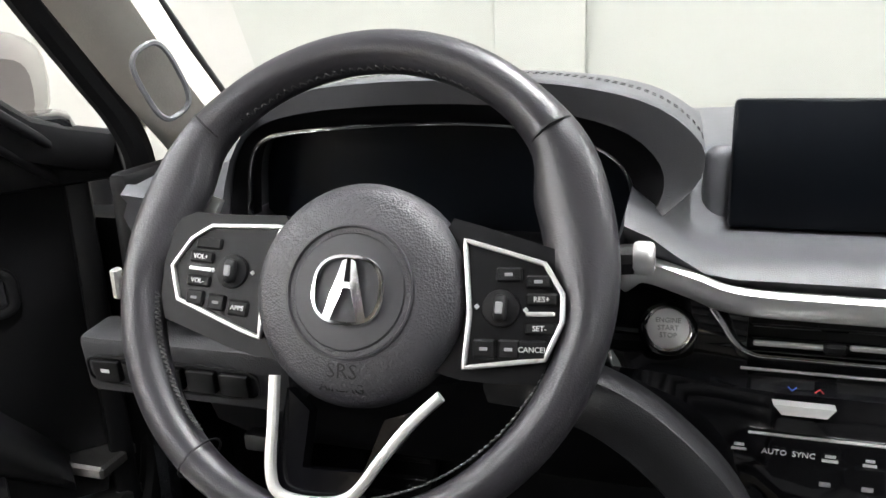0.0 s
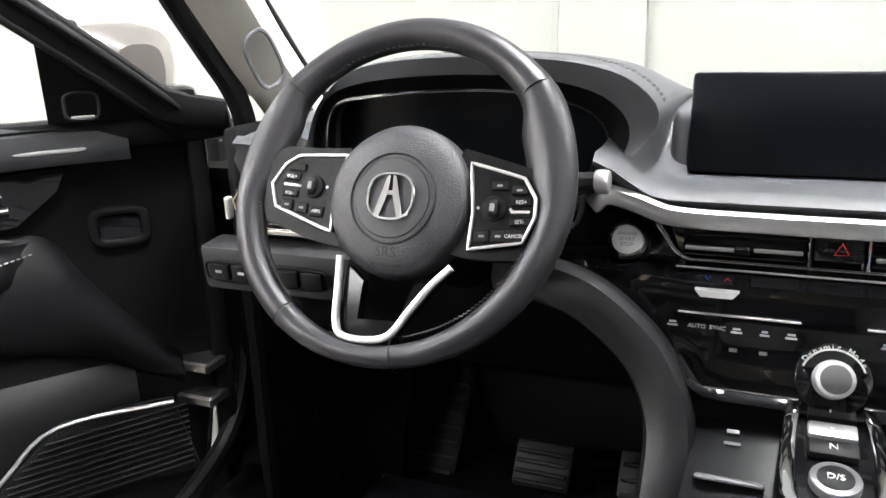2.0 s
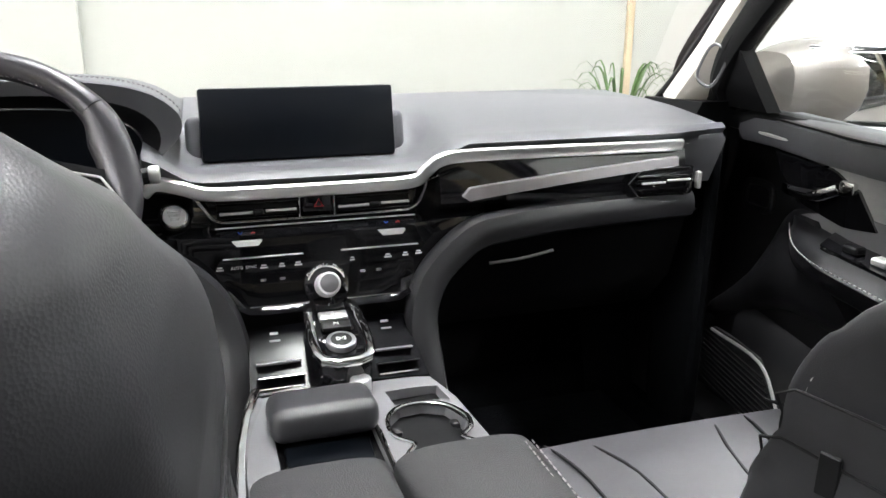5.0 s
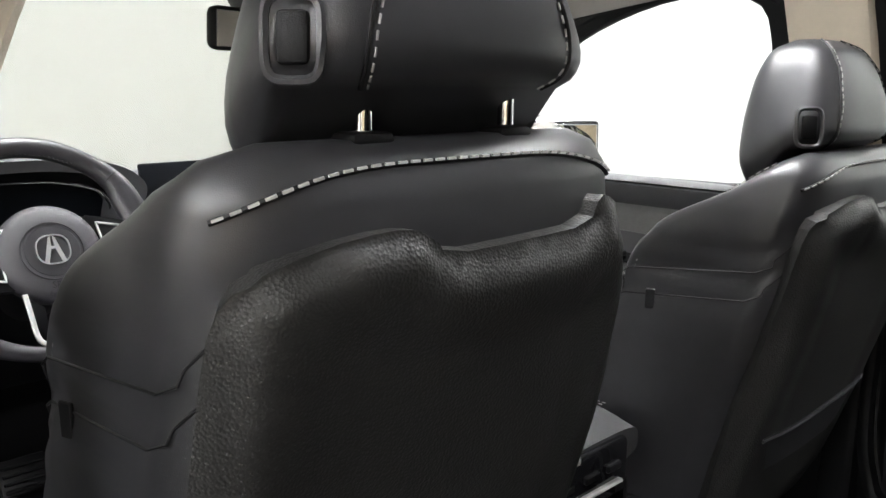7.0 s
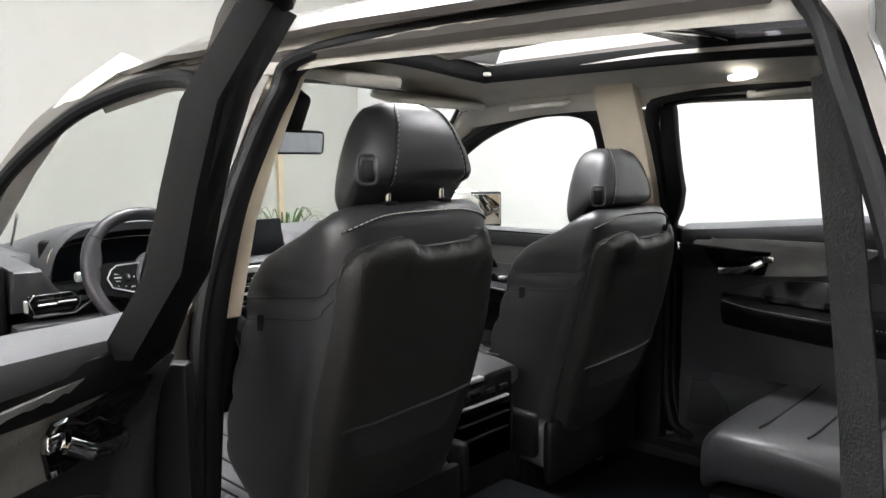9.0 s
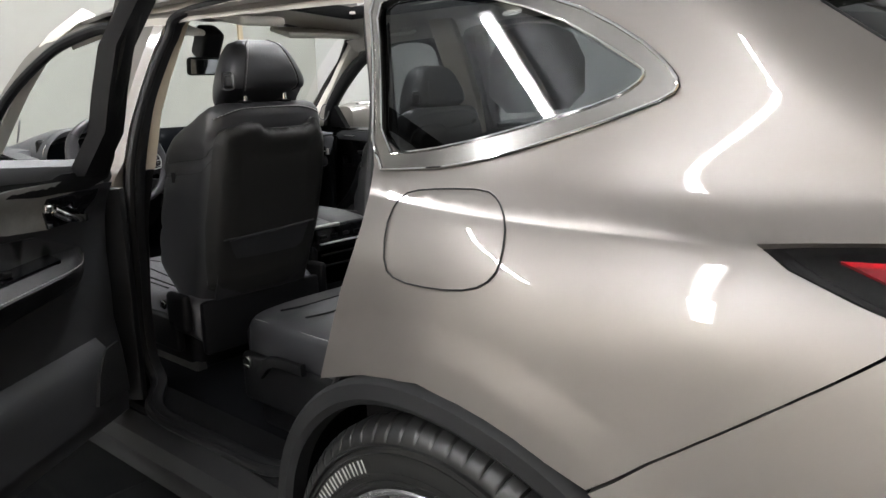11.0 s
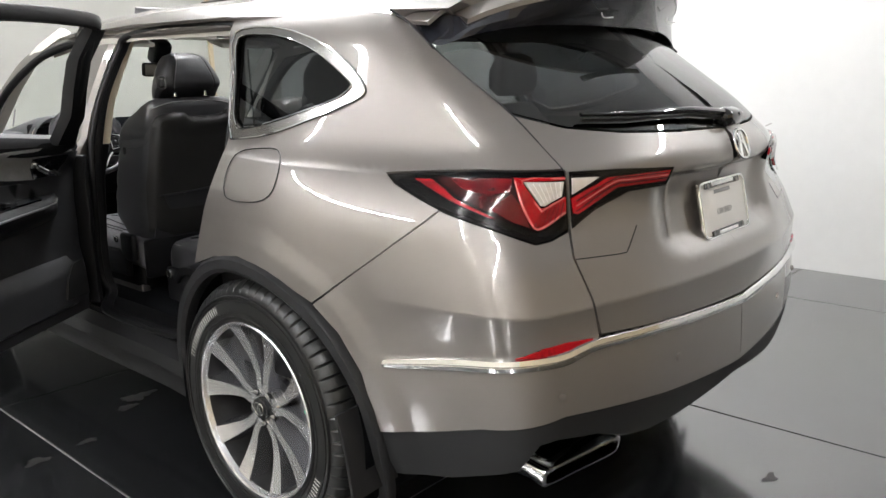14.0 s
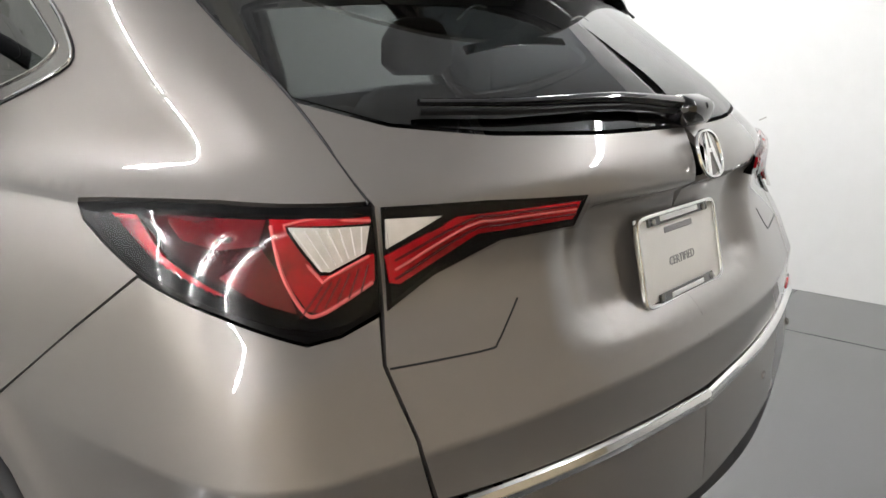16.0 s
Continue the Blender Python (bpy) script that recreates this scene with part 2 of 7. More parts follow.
def patch(name, poly, surf, material, parent, step=0.03, thick=0.006, out=(-1, 0, 0), label="", holes=(), smooth=0, lift=0.0, hsmooth=0, rows=()):
    """A panel: the region poly (less holes) of a surface surf(u, v), given thickness."""
    loops = [densify(poly, step * 0.7, smooth)] + [densify(h, step * 0.7, hsmooth) for h in holes]
    pts, edges = [], []
    for lp in loops:
        s = len(pts)
        pts += lp
        edges += [(s + i, s + (i + 1) % len(lp)) for i in range(len(lp))]
    nb = len(pts)
    us, vs = [p[0] for p in loops[0]], [p[1] for p in loops[0]]
    barr = np.array([(p[0], p[1]) for p in pts])
    u = min(us) + step * 0.5
    row = 0
    while u < max(us):
        v = min(vs) + step * (0.5 if row % 2 else 0.25)
        while v < max(vs):
            if inside((u, v), loops[0]) and not any(inside((u, v), h) for h in loops[1:]):
                if ((barr - (u, v)) ** 2).sum(1).min() > (step * 0.45) ** 2 and all(abs(v - (r[0] + r[1] * u if isinstance(r, tuple) else r)) > step * 0.35 for r in rows):
                    pts.append(Vector((u, v)))
            v += step
        u += step * 0.87
        row += 1
    for r0 in rows:
        for u in np.arange(min(us) + step * 0.3, max(us), step * 0.6):
            r = r0[0] + r0[1] * u if isinstance(r0, tuple) else r0
            if inside((u, r), loops[0]) and not any(inside((u, r), h) for h in loops[1:]) and ((barr - (u, r)) ** 2).sum(1).min() > (step * 0.3) ** 2:
                pts.append(Vector((u, r)))
    res = geometry.delaunay_2d_cdt(pts, edges, [], 0, 1e-6)
    v2, tris = res[0], res[2]
    tris = [t for t in tris if inside(sum((v2[i] for i in t), Vector((0, 0))) / 3, loops[0])
            and not any(inside(sum((v2[i] for i in t), Vector((0, 0))) / 3, h) for h in loops[1:])]
    out = Vector(out)
    P, N = [], []
    e = 0.004
    for q in v2:
        p = Vector(surf(q[0], q[1]))
        du = Vector(surf(q[0] + e, q[1])) - Vector(surf(q[0] - e, q[1]))
        dv = Vector(surf(q[0], q[1] + e)) - Vector(surf(q[0], q[1] - e))
        n = du.cross(dv).normalized()
        if n.dot(out) < 0:
            n = -n
        P.append(p + n * lift)
        N.append(n)
    faces = []
    for t in tris:
        a, b, c = t
        if (P[b] - P[a]).cross(P[c] - P[a]).dot(N[a]) < 0:
            t = (a, c, b)
        faces.append(tuple(t))
    count = {}
    for t in faces:
        for i in range(3):
            count[(t[i], t[(i + 1) % 3])] = 1
    rim = [(a, b) for a, b in count if (b, a) not in count]
    back = {}
    verts, norms = list(P), list(N)
    extra = []
    front = {}
    for a, b in rim:
        for i in (a, b):
            if i not in back:
                front[i] = len(verts)
                verts.append(P[i])
                back[i] = len(verts)
                verts.append(P[i] - N[i] * thick)
                norms += [N[i], N[i]]
        extra.append((front[b], front[a], back[a], back[b]))
    me = bpy.data.meshes.new(name)
    me.from_pydata([tuple(v) for v in verts], [], faces + extra)
    me.materials.append(material)
    me.shade_smooth()
    me.set_sharp_from_angle(angle=radians(60))
    nf = len(faces)
    ln = []
    for i, pl in enumerate(me.polygons):
        for li in pl.loop_indices:
            vi = me.loops[li].vertex_index
            ln.append(norms[vi] if i < nf else pl.normal)
    me.normals_split_custom_set([tuple(n) for n in ln])
    ob = new(name, me)
    ob.parent = parent
    if label:
        ob["label"] = label
    return ob


def lettering(body, size, m, material, parent, name="lettering", depth=0.0004, align="CENTER"):
    """Words in the built-in font, as a mesh."""
    cu = bpy.data.curves.new("text", "FONT")
    cu.body, cu.size, cu.extrude, cu.align_x, cu.align_y = body, size, depth, align, "CENTER"
    cu.resolution_u = 2
    tmp = bpy.data.objects.new("text", cu)
    me = bpy.data.meshes.new_from_object(tmp)
    bpy.data.objects.remove(tmp)
    me.transform(m)
    me.materials.clear()
    me.materials.append(material)
    me.name = name
    ob = new(name, me)
    ob.parent = parent
    return ob


def face(o, x_axis, y_axis):
    """Pose at o with given x and y axes (z is their cross)."""
    x = Vector(x_axis).normalized()
    z = x.cross(Vector(y_axis)).normalized()
    y = z.cross(x)
    m = Matrix((x, y, z)).transposed().to_4x4()
    m.translation = o
    return m


def lerp(tab, v):
    return float(np.interp(v, tab[0::2], tab[1::2]))

# the photo bay -------------------------------------------------------------
WALL = mat("white_wall_paint", (0.66, 0.66, 0.655), 0.6, vary=0.05, scale=1.2, bump=0.25, bscale=40, rvary=0.08)
CEIL = mat("ceiling_paint", (0.71, 0.735, 0.775), 0.7, vary=0.04, scale=2)
TUBE_LIGHT = mat("light_diffuser", (1.0, 1.0, 1.0), 0.4, emit=112)
SLAB = mat("dark_sealed_floor", (0.009, 0.0095, 0.0105), 0.22, spec=0.6, coat=1.0, coat_rough=0.11, vary=0.5, scale=3.5, rvary=0.12, bump=0.22, bscale=60, col2=(0.016, 0.0165, 0.018))
SLAB.node_tree.nodes["Principled BSDF"].inputs["Coat IOR"].default_value = 1.85
GROUT = mat("pale_joint", (0.26, 0.26, 0.26), 0.7, vary=0.3, scale=10)
SCUFF = mat("pale_scuff", (0.034, 0.033, 0.032), 0.4, vary=0.5, scale=40, rvary=0.1)
XW, XE, YS, YN, ZC = -7.0, 3.25, -5.2, 5.4, 3.5


def structure(name, bm, material, label, category):
    ob = part(name, bm, material, None, label)
    return tagged(ob, label, category, kind="structure")


floor = structure("floor", rbox((XE - XW + 0.4, YN - YS + 0.4, 0.1), 0, 1, at((XE + XW) / 2, (YN + YS) / 2, -0.055)), GROUT,
                  "dark sealed floor slabs with thin pale joints", "floor")
slab_w, slab_l = 1.83, 1.83
ox, oy = -1.15, 1.62
for gx in range(-4, 4):
    for gy in range(-4, 4):
        x0, x1 = max(XW, ox + gx * slab_w), min(XE, ox + (gx + 1) * slab_w)
        y0, y1 = max(YS, oy + gy * slab_l), min(YN, oy + (gy + 1) * slab_l)
        if x1 - x0 > 0.05 and y1 - y0 > 0.05:
            part("floor_slab", rbox((x1 - x0 - 0.007, y1 - y0 - 0.007, 0.01), 0.0015, 1, at((x0 + x1) / 2, (y0 + y1) / 2, -0.005)), SLAB, floor)
WARM = mat("warm_wall_paint", (0.60, 0.56, 0.49), 0.6, vary=0.1, scale=1.0, bump=0.2, bscale=40)
structure("wall_east", rbox((0.15, YN - YS, ZC), 0, 1, at(XE + 0.075, (YN + YS) / 2, ZC / 2)), WALL, "white painted wall with small scuffs", "wall")
structure("wall_west", rbox((0.15, YN - YS, ZC), 0, 1, at(XW - 0.075, (YN + YS) / 2, ZC / 2)), WARM, "warm cream painted wall", "wall")
# cream paint darkened well below white: dimmer light put into the colour
CREAM_DIMMED = mat("dimmed_cream_wall", (0.38, 0.38, 0.352), 0.6, vary=0.05, scale=0.9, bump=0.2, bscale=40)
structure("wall_north", rbox((XE - XW + 0.3, 0.15, ZC), 0, 1, at((XE + XW) / 2, YN + 0.075, ZC / 2)), CREAM_DIMMED, "cream white wall, its colour darkened for dimmer light", "wall")
structure("wall_south", rbox((XE - XW + 0.3, 0.15, ZC), 0, 1, at((XE + XW) / 2, YS - 0.075, ZC / 2)), mat("tan_wall_paint", (0.43, 0.35, 0.24), 0.6, vary=0.15, scale=1.0, bump=0.2, bscale=40), "warm tan painted wall", "wall")
structure("ceiling", rbox((XE - XW + 0.3, YN - YS + 0.3, 0.1), 0, 1, at((XE + XW) / 2, (YN + YS) / 2, ZC + 0.05)), CEIL, "white ceiling", "ceiling")


def ceiling_light(x, y, length, wide=0.28, along="y"):
    e = thing("ceiling_light", "long white strip light fixed under the ceiling", "light", (x, y, ZC), "strip lights")
    e.rotation_euler = (0, 0, 0 if along == "y" else math.pi / 2)
    part("housing", rbox((wide + .06, length, 0.05), 0.006, 1, at(0, 0, -0.027)), mat("white_enamel", (0.8, 0.8, 0.8), 0.4, vary=0.04, scale=20), e)
    part("diffuser", rbox((wide, length - 0.06, 0.03), 0.01, 2, at(0, 0, -0.07)), TUBE_LIGHT, e, "glowing white diffuser")
    return e


for ly in (-3.4, -0.9, 1.6):
    ceiling_light(-3.3, ly + .66, 1.8, .06, "x")
    ceiling_light(-5.5, ly + .66, 2.4, .13, "x")
for ly in (-2.4, 0.4, 3.2):
    ceiling_light(2.2, ly, 1.25, .10)
for ly in (1.2, 2.7):
    ceiling_light(0.15, ly, 1.2, .19)


def potted_plant(x, y):
    leaf = mat("green_leaf", (0.07, 0.13, 0.035), 0.5, vary=0.4, scale=12)
    pot = mat("grey_pot", (0.25, 0.24, 0.23), 0.6, vary=0.2, scale=12)
    e = thing("potted_plant", "green arching spiky plant in a grey pot", "plant", (x, y, 0))
    rings = [[(r * math.cos(a), r * math.sin(a), z) for a in np.linspace(0, 2 * math.pi, 24, endpoint=False)]
             for r, z in ((0.17, 0), (0.24, 0.5), (0.25, 0.52), (0.22, 0.52), (0.2, 0.46))]
    loft("pot", rings, pot, e)
    rnd = random.Random(4)
    verts, faces = [], []
    for i in range(48):
        a, ln, lift = rnd.uniform(0, 6.28), rnd.uniform(0.18, 0.36), rnd.uniform(0.3, 0.72)
        w = rnd.uniform(0.007, 0.013)
        s = len(verts)
        for k in range(7):
            t = k / 6
            rr = 0.04 + ln * t
            z = 0.5 + lift * (1.9 * t - 1.35 * t * t)
            ww = w * (1 - t) ** 0.6 * (0.6 + t)
            cx, cy = rr * math.cos(a), rr * math.sin(a)
            verts += [(cx - ww * math.sin(a), cy + ww * math.cos(a), z), (cx, cy, z - 0.25 * ww), (cx + ww * math.sin(a), cy - ww * math.cos(a), z)]
        for k in range(6):
            b = s + 3 * k
            faces += [(b, b + 1, b + 4, b + 3), (b + 1, b + 2, b + 5, b + 4)]
    link("leaves", verts, faces, leaf, e, "narrow arching green leaves", recalc=False)


potted_plant(2.12, 4.98)
structure("pilaster", rbox((.43, .05, ZC), .004, 1, at(-.875, YN - .025, ZC / 2)), CREAM_DIMMED, "shallow white pilaster on the wall", "pilaster")
structure("trim", rbox((.045, .03, 2.4), .004, 1, at(2.39, YN - .015, 1.2)), mat("tan_wood", (.5, .40, .27), .5, vary=.2, scale=8), "narrow tan wooden wall trim", "trim")
rnd = random.Random(9)
for i in range(26):
    yy, zz = rnd.uniform(-3.4, 1.5), rnd.choice((rnd.uniform(.03, .5), rnd.uniform(.3, 1.9)))
    part("wall_scuff", rbox((.003, rnd.uniform(.008, .05), rnd.uniform(.006, .025)), .001, 1, at(XE - .0005, yy, zz, rnd.uniform(-50, 50))), mat("grey_scuff", (.42, .41, .39), .7, vary=.3, scale=60), bpy.data.objects["wall_east"])

MARKS = [(-.72, 1.27, .06), (-.80, 1.20, .04), (-1.24, 1.0, .035), (-1.05, 1.02, .03), (1.15, -1.7, .035), (.29, -1.05, .03), (-2.2, .5, .05)]


def floor_mark(x, y, r, seed, stretch=1.6):
    """A thin pale scuff with a ragged outline on the floor."""
    rnd_ = random.Random(seed)
    n = 40
    rr = [r * rnd_.uniform(.35, 1.0) for _ in range(n)]
    rr = [(rr[i - 1] + 2 * q + rr[(i + 1) % n]) / 4 * (1 + .25 * math.sin(3 * i * 6.283 / n + seed)) for i, q in enumerate(rr)]
    verts = [(x, y, .0012)] + [(x + stretch * q * math.cos(2 * math.pi * i / n), y + q * math.sin(2 * math.pi * i / n), .0010) for i, q in enumerate(rr)]
    faces = [(0, 1 + i, 1 + (i + 1) % n) for i in range(n)]
    link("floor_scuff", verts, faces, SCUFF, floor, "pale worn patch", recalc=False)


for k, (x, y, r) in enumerate(MARKS):
    floor_mark(x, y, r, 20 + k)

# the car: y points to its nose, the rear axle stands at y = 0 -----------------
car = thing("suv", "bronze grey metallic family car with two side doors standing open", "car")

BASE = (.2,.87, .33,.905, .43,.925, .65,.94, .85,.94, .97,.928, 1.025,.908, 1.075,.873, 1.115,.825, 1.142,.79, 1.215,.775, 1.296,.757, 1.44,.717, 1.495,.675, 1.555,.6, 1.615,.47)
REAR = (.2,.91, .3,.975, .4,1.01, .5,1.03, .61,1.028, .70,1.022, .75,1.01, .9,.975, 1.0,.962, 1.05,.975, 1.098,.993, 1.123,.985, 1.143,.965, 1.228,.9, 1.389,.67, 1.553,.435)
BOW = (.2,.19, .9,.19, 1.098,.33, 1.228,.48, 1.6,.48)
R2 = math.sqrt(2)


def smooth_table(tab, lo=0.2, hi=1.62, n=143, rounds=10):
    """The table resampled and rounded, so that the panels bend softly."""
    zs = np.linspace(lo, hi, n)
    v = np.interp(zs, tab[0::2], tab[1::2])
    for _ in range(rounds):
        v[1:-1] = 0.25 * v[:-2] + 0.5 * v[1:-1] + 0.25 * v[2:]
    return zs, v


T_BASE, T_REAR, T_BOW = smooth_table(BASE), smooth_table(REAR, rounds=9), smooth_table(BOW)
T_HAUNCH = smooth_table((.3,.03, .6,.055, 1.0,.05, 1.142,.08, 1.275,.03, 1.44,0))


def tab(t, z):
    return float(np.interp(z, t[0], t[1]))


def half_width(y, z):
    back = max(0.0, -0.1 - y)
    r = math.hypot(y, z - .372)
    flare = .006 * (1 - max(0.0, min(1.0, (r - .525) / .05)))
    dz = 1.108 + .03 * y - z
    ridge = .0075 * (math.exp(-dz / .03) if dz > 0 else max(0.0, 1 + dz / .005)) * max(0.0, min(1.0, (.42 - y) / .2))
    return tab(T_BASE, z) + tab(T_HAUNCH, z) * math.exp(-((y + .05) / .35) ** 2) - .14 * back * back + flare + ridge


def crease(p, z):
    a = max(0.0, min(1.0, (p + .36) / .22))
    d = z - 0.80
    f = max(0.0, 1 - (d / .17 if d > 0 else -d / .11))
    return a * 0.026 * f * (.5 + .5 * f)


def shell(p, z, k=.10):
    """The left rear of the body, unrolled about the corner: p runs from the flank to the middle of the tail."""
    y = 0.0
    for _ in range(12):
        x = -half_width(max(y, -1.1), z)
        y = .5 * y + .5 * (x - R2 * p)
    qs = -(x + y) / R2
    r0, b = tab(T_REAR, z), tab(T_BOW, z)
    x2 = -.4
    for _ in range(12):
        xc = max(-1.0, min(1.0, x2))
        y2 = -(r0 - b * xc * xc)
        x2 = .5 * x2 + .5 * (y2 + R2 * p)
    qr = -(x2 + y2) / R2
    h = max(0.0, k - abs(qs - qr)) / k
    q = min(qs, qr) - h * h * k * .25
    w = max(0.0, min(1.0, (p - .2) / .3))
    return Vector(((p - q) / R2, (-p - q) / R2, z)) + Vector((w - 1, -1, 0)).normalized() * crease(p, z)


def mirrored(f):
    return lambda u, v: Vector((-f(u, v)[0], f(u, v)[1], f(u, v)[2]))


def gate_shell(p, z):
    v = shell(p, z)
    s = max(0.0, min(1.0, (0.40 - abs(v.x)) / 0.14)) * max(0.0, min(1.0, (z - .845) / .06)) * max(0.0, min(1.0, (1.078 - z) / .02))
    s = s * s * (3 - 2 * s)
    return v + Vector((0, 0.036 * s, 0))


def side(y, z):
    return Vector((-half_width(y, z), y, z))


OUT_L, OUT_R = (-1, -1, 0.2), (1, -1, 0.2)
QWIN = [(-.757, 1.17), (-.752, 1.354), (-.757, 1.452), (-.715, 1.472), (-.583, 1.463), (-.455, 1.408), (-.39, 1.35), (-.362, 1.311), (-.352, 1.292), (-.376, 1.269), (-.468, 1.245), (-.588, 1.203)]
QTRIM = [(-.766, 1.150), (-.758, 1.354), (-.763, 1.466), (-.715, 1.488), (-.575, 1.476), (-.445, 1.42), (-.372, 1.362), (-.338, 1.318), (-.328, 1.292), (-.338, 1.276), (-.40, 1.249), (-.47, 1.222), (-.55, 1.193), (-.634, 1.168), (-.70, 1.158)]
QPANE = [(-.748, 1.178), (-.744, 1.354), (-.748, 1.448), (-.715, 1.464), (-.588, 1.454), (-.468, 1.402), (-.402, 1.346), (-.372, 1.318), (-.364, 1.308), (-.376, 1.291), (-.413, 1.269), (-.493, 1.242), (-.588, 1.212), (-.67, 1.190)]
QUARTER = [(-.877, .786), (-.852, .876), (-.829, .956), (-.807, 1.016), (-.788, 1.066), (-.773, 1.116), (-.765, 1.158), (-.769, 1.313), (-.778, 1.48), (-.77, 1.515),
           (-.594, 1.522), (-.4, 1.515), (-.26, 1.492), (-.205, 1.455), (-.153, 1.396), (-.072, 1.317), (.022, 1.234), (.124, 1.111), (-.063, 1.113), (-.178, 1.106), (-.283, 1.098),
           (-.263, 1.074), (-.21, 1.045), (-.163, 1.024), (-.266, .943), (-.381, .849), (-.486, .764), (-.579, .811), (-.654, .84), (-.706, .851), (-.796, .829)]
LAMP = [(-.28, 1.094), (-.178, 1.102), (-.063, 1.109), (.13, 1.106), (.136, 1.045), (.139, .973), (.091, .955), (.052, .952), (-.048, .99), (-.16, 1.023), (-.208, 1.046), (-.26, 1.075)]
BUMPER = [(-.4835, .759), (-.381, .8455), (-.266, .9395), (-.161, 1.021), (-.048, .986), (.052, .948), (.091, .951), (.137, .966), (.141, .912), (.182, .817), (.204, .722),
          (.357, .71), (.516, .705), (.687, .696), (.7225, .695), (.728, .5), (.418, .522), (.112, .555), (-.08, .516), (-.197, .475), (-.339, .437), (-.335, .475), (-.361, .597), (-.416, .693)]
VALANCE = [(-.339, .433), (-.197, .471), (-.08, .512), (.112, .551), (.418, .518), (.728, .496), (.724, .458), (.584, .442), (.473, .428), (.373, .424), (.297, .438), (.208, .477), (.10, .497), (.055, .49), (.003, .418), (-.067, .389), (-.15, .352), (-.285, .317)]
GATE = [(.027, 1.229), (.154, 1.195), (.305, 1.178), (.482, 1.17), (.667, 1.168), (.7225, .703), (.516, .712), (.357, .718), (.21, .729), (.187, .817), (.146, .912), (.144, .968), (.139, 1.045), (.134, 1.105)]
GGLASS = [(.02, 1.237), (-.07, 1.319), (-.148, 1.394), (-.135, 1.44), (.1, 1.462), (.405, 1.475), (.6665, 1.174), (.482, 1.176), (.305, 1.184), (.154, 1.2)]
GLAMP = [(.141, 1.102), (.281, 1.099), (.441, 1.09), (.42, 1.046), (.303, 1.043), (.208, 1.008), (.147, .972)]
CHROMELINE = [(-.298, .637, .012), (-.285, .640, .026), (-.142, .668, .034), (-.03, .684, .032), (.06, .692, .034), (.113, .694, .036), (.15, .702, .034), (.2, .708, .03), (.357, .702, .028), (.516, .695, .028), (.7225, .683, .028)]

tailgate = part("tailgate", rbox((0.9, 0.05, 0.4), 0.01, 1, at(0, -0.82, 0.94)), PLASTIC, car, "closed tailgate with a sloping dark window")

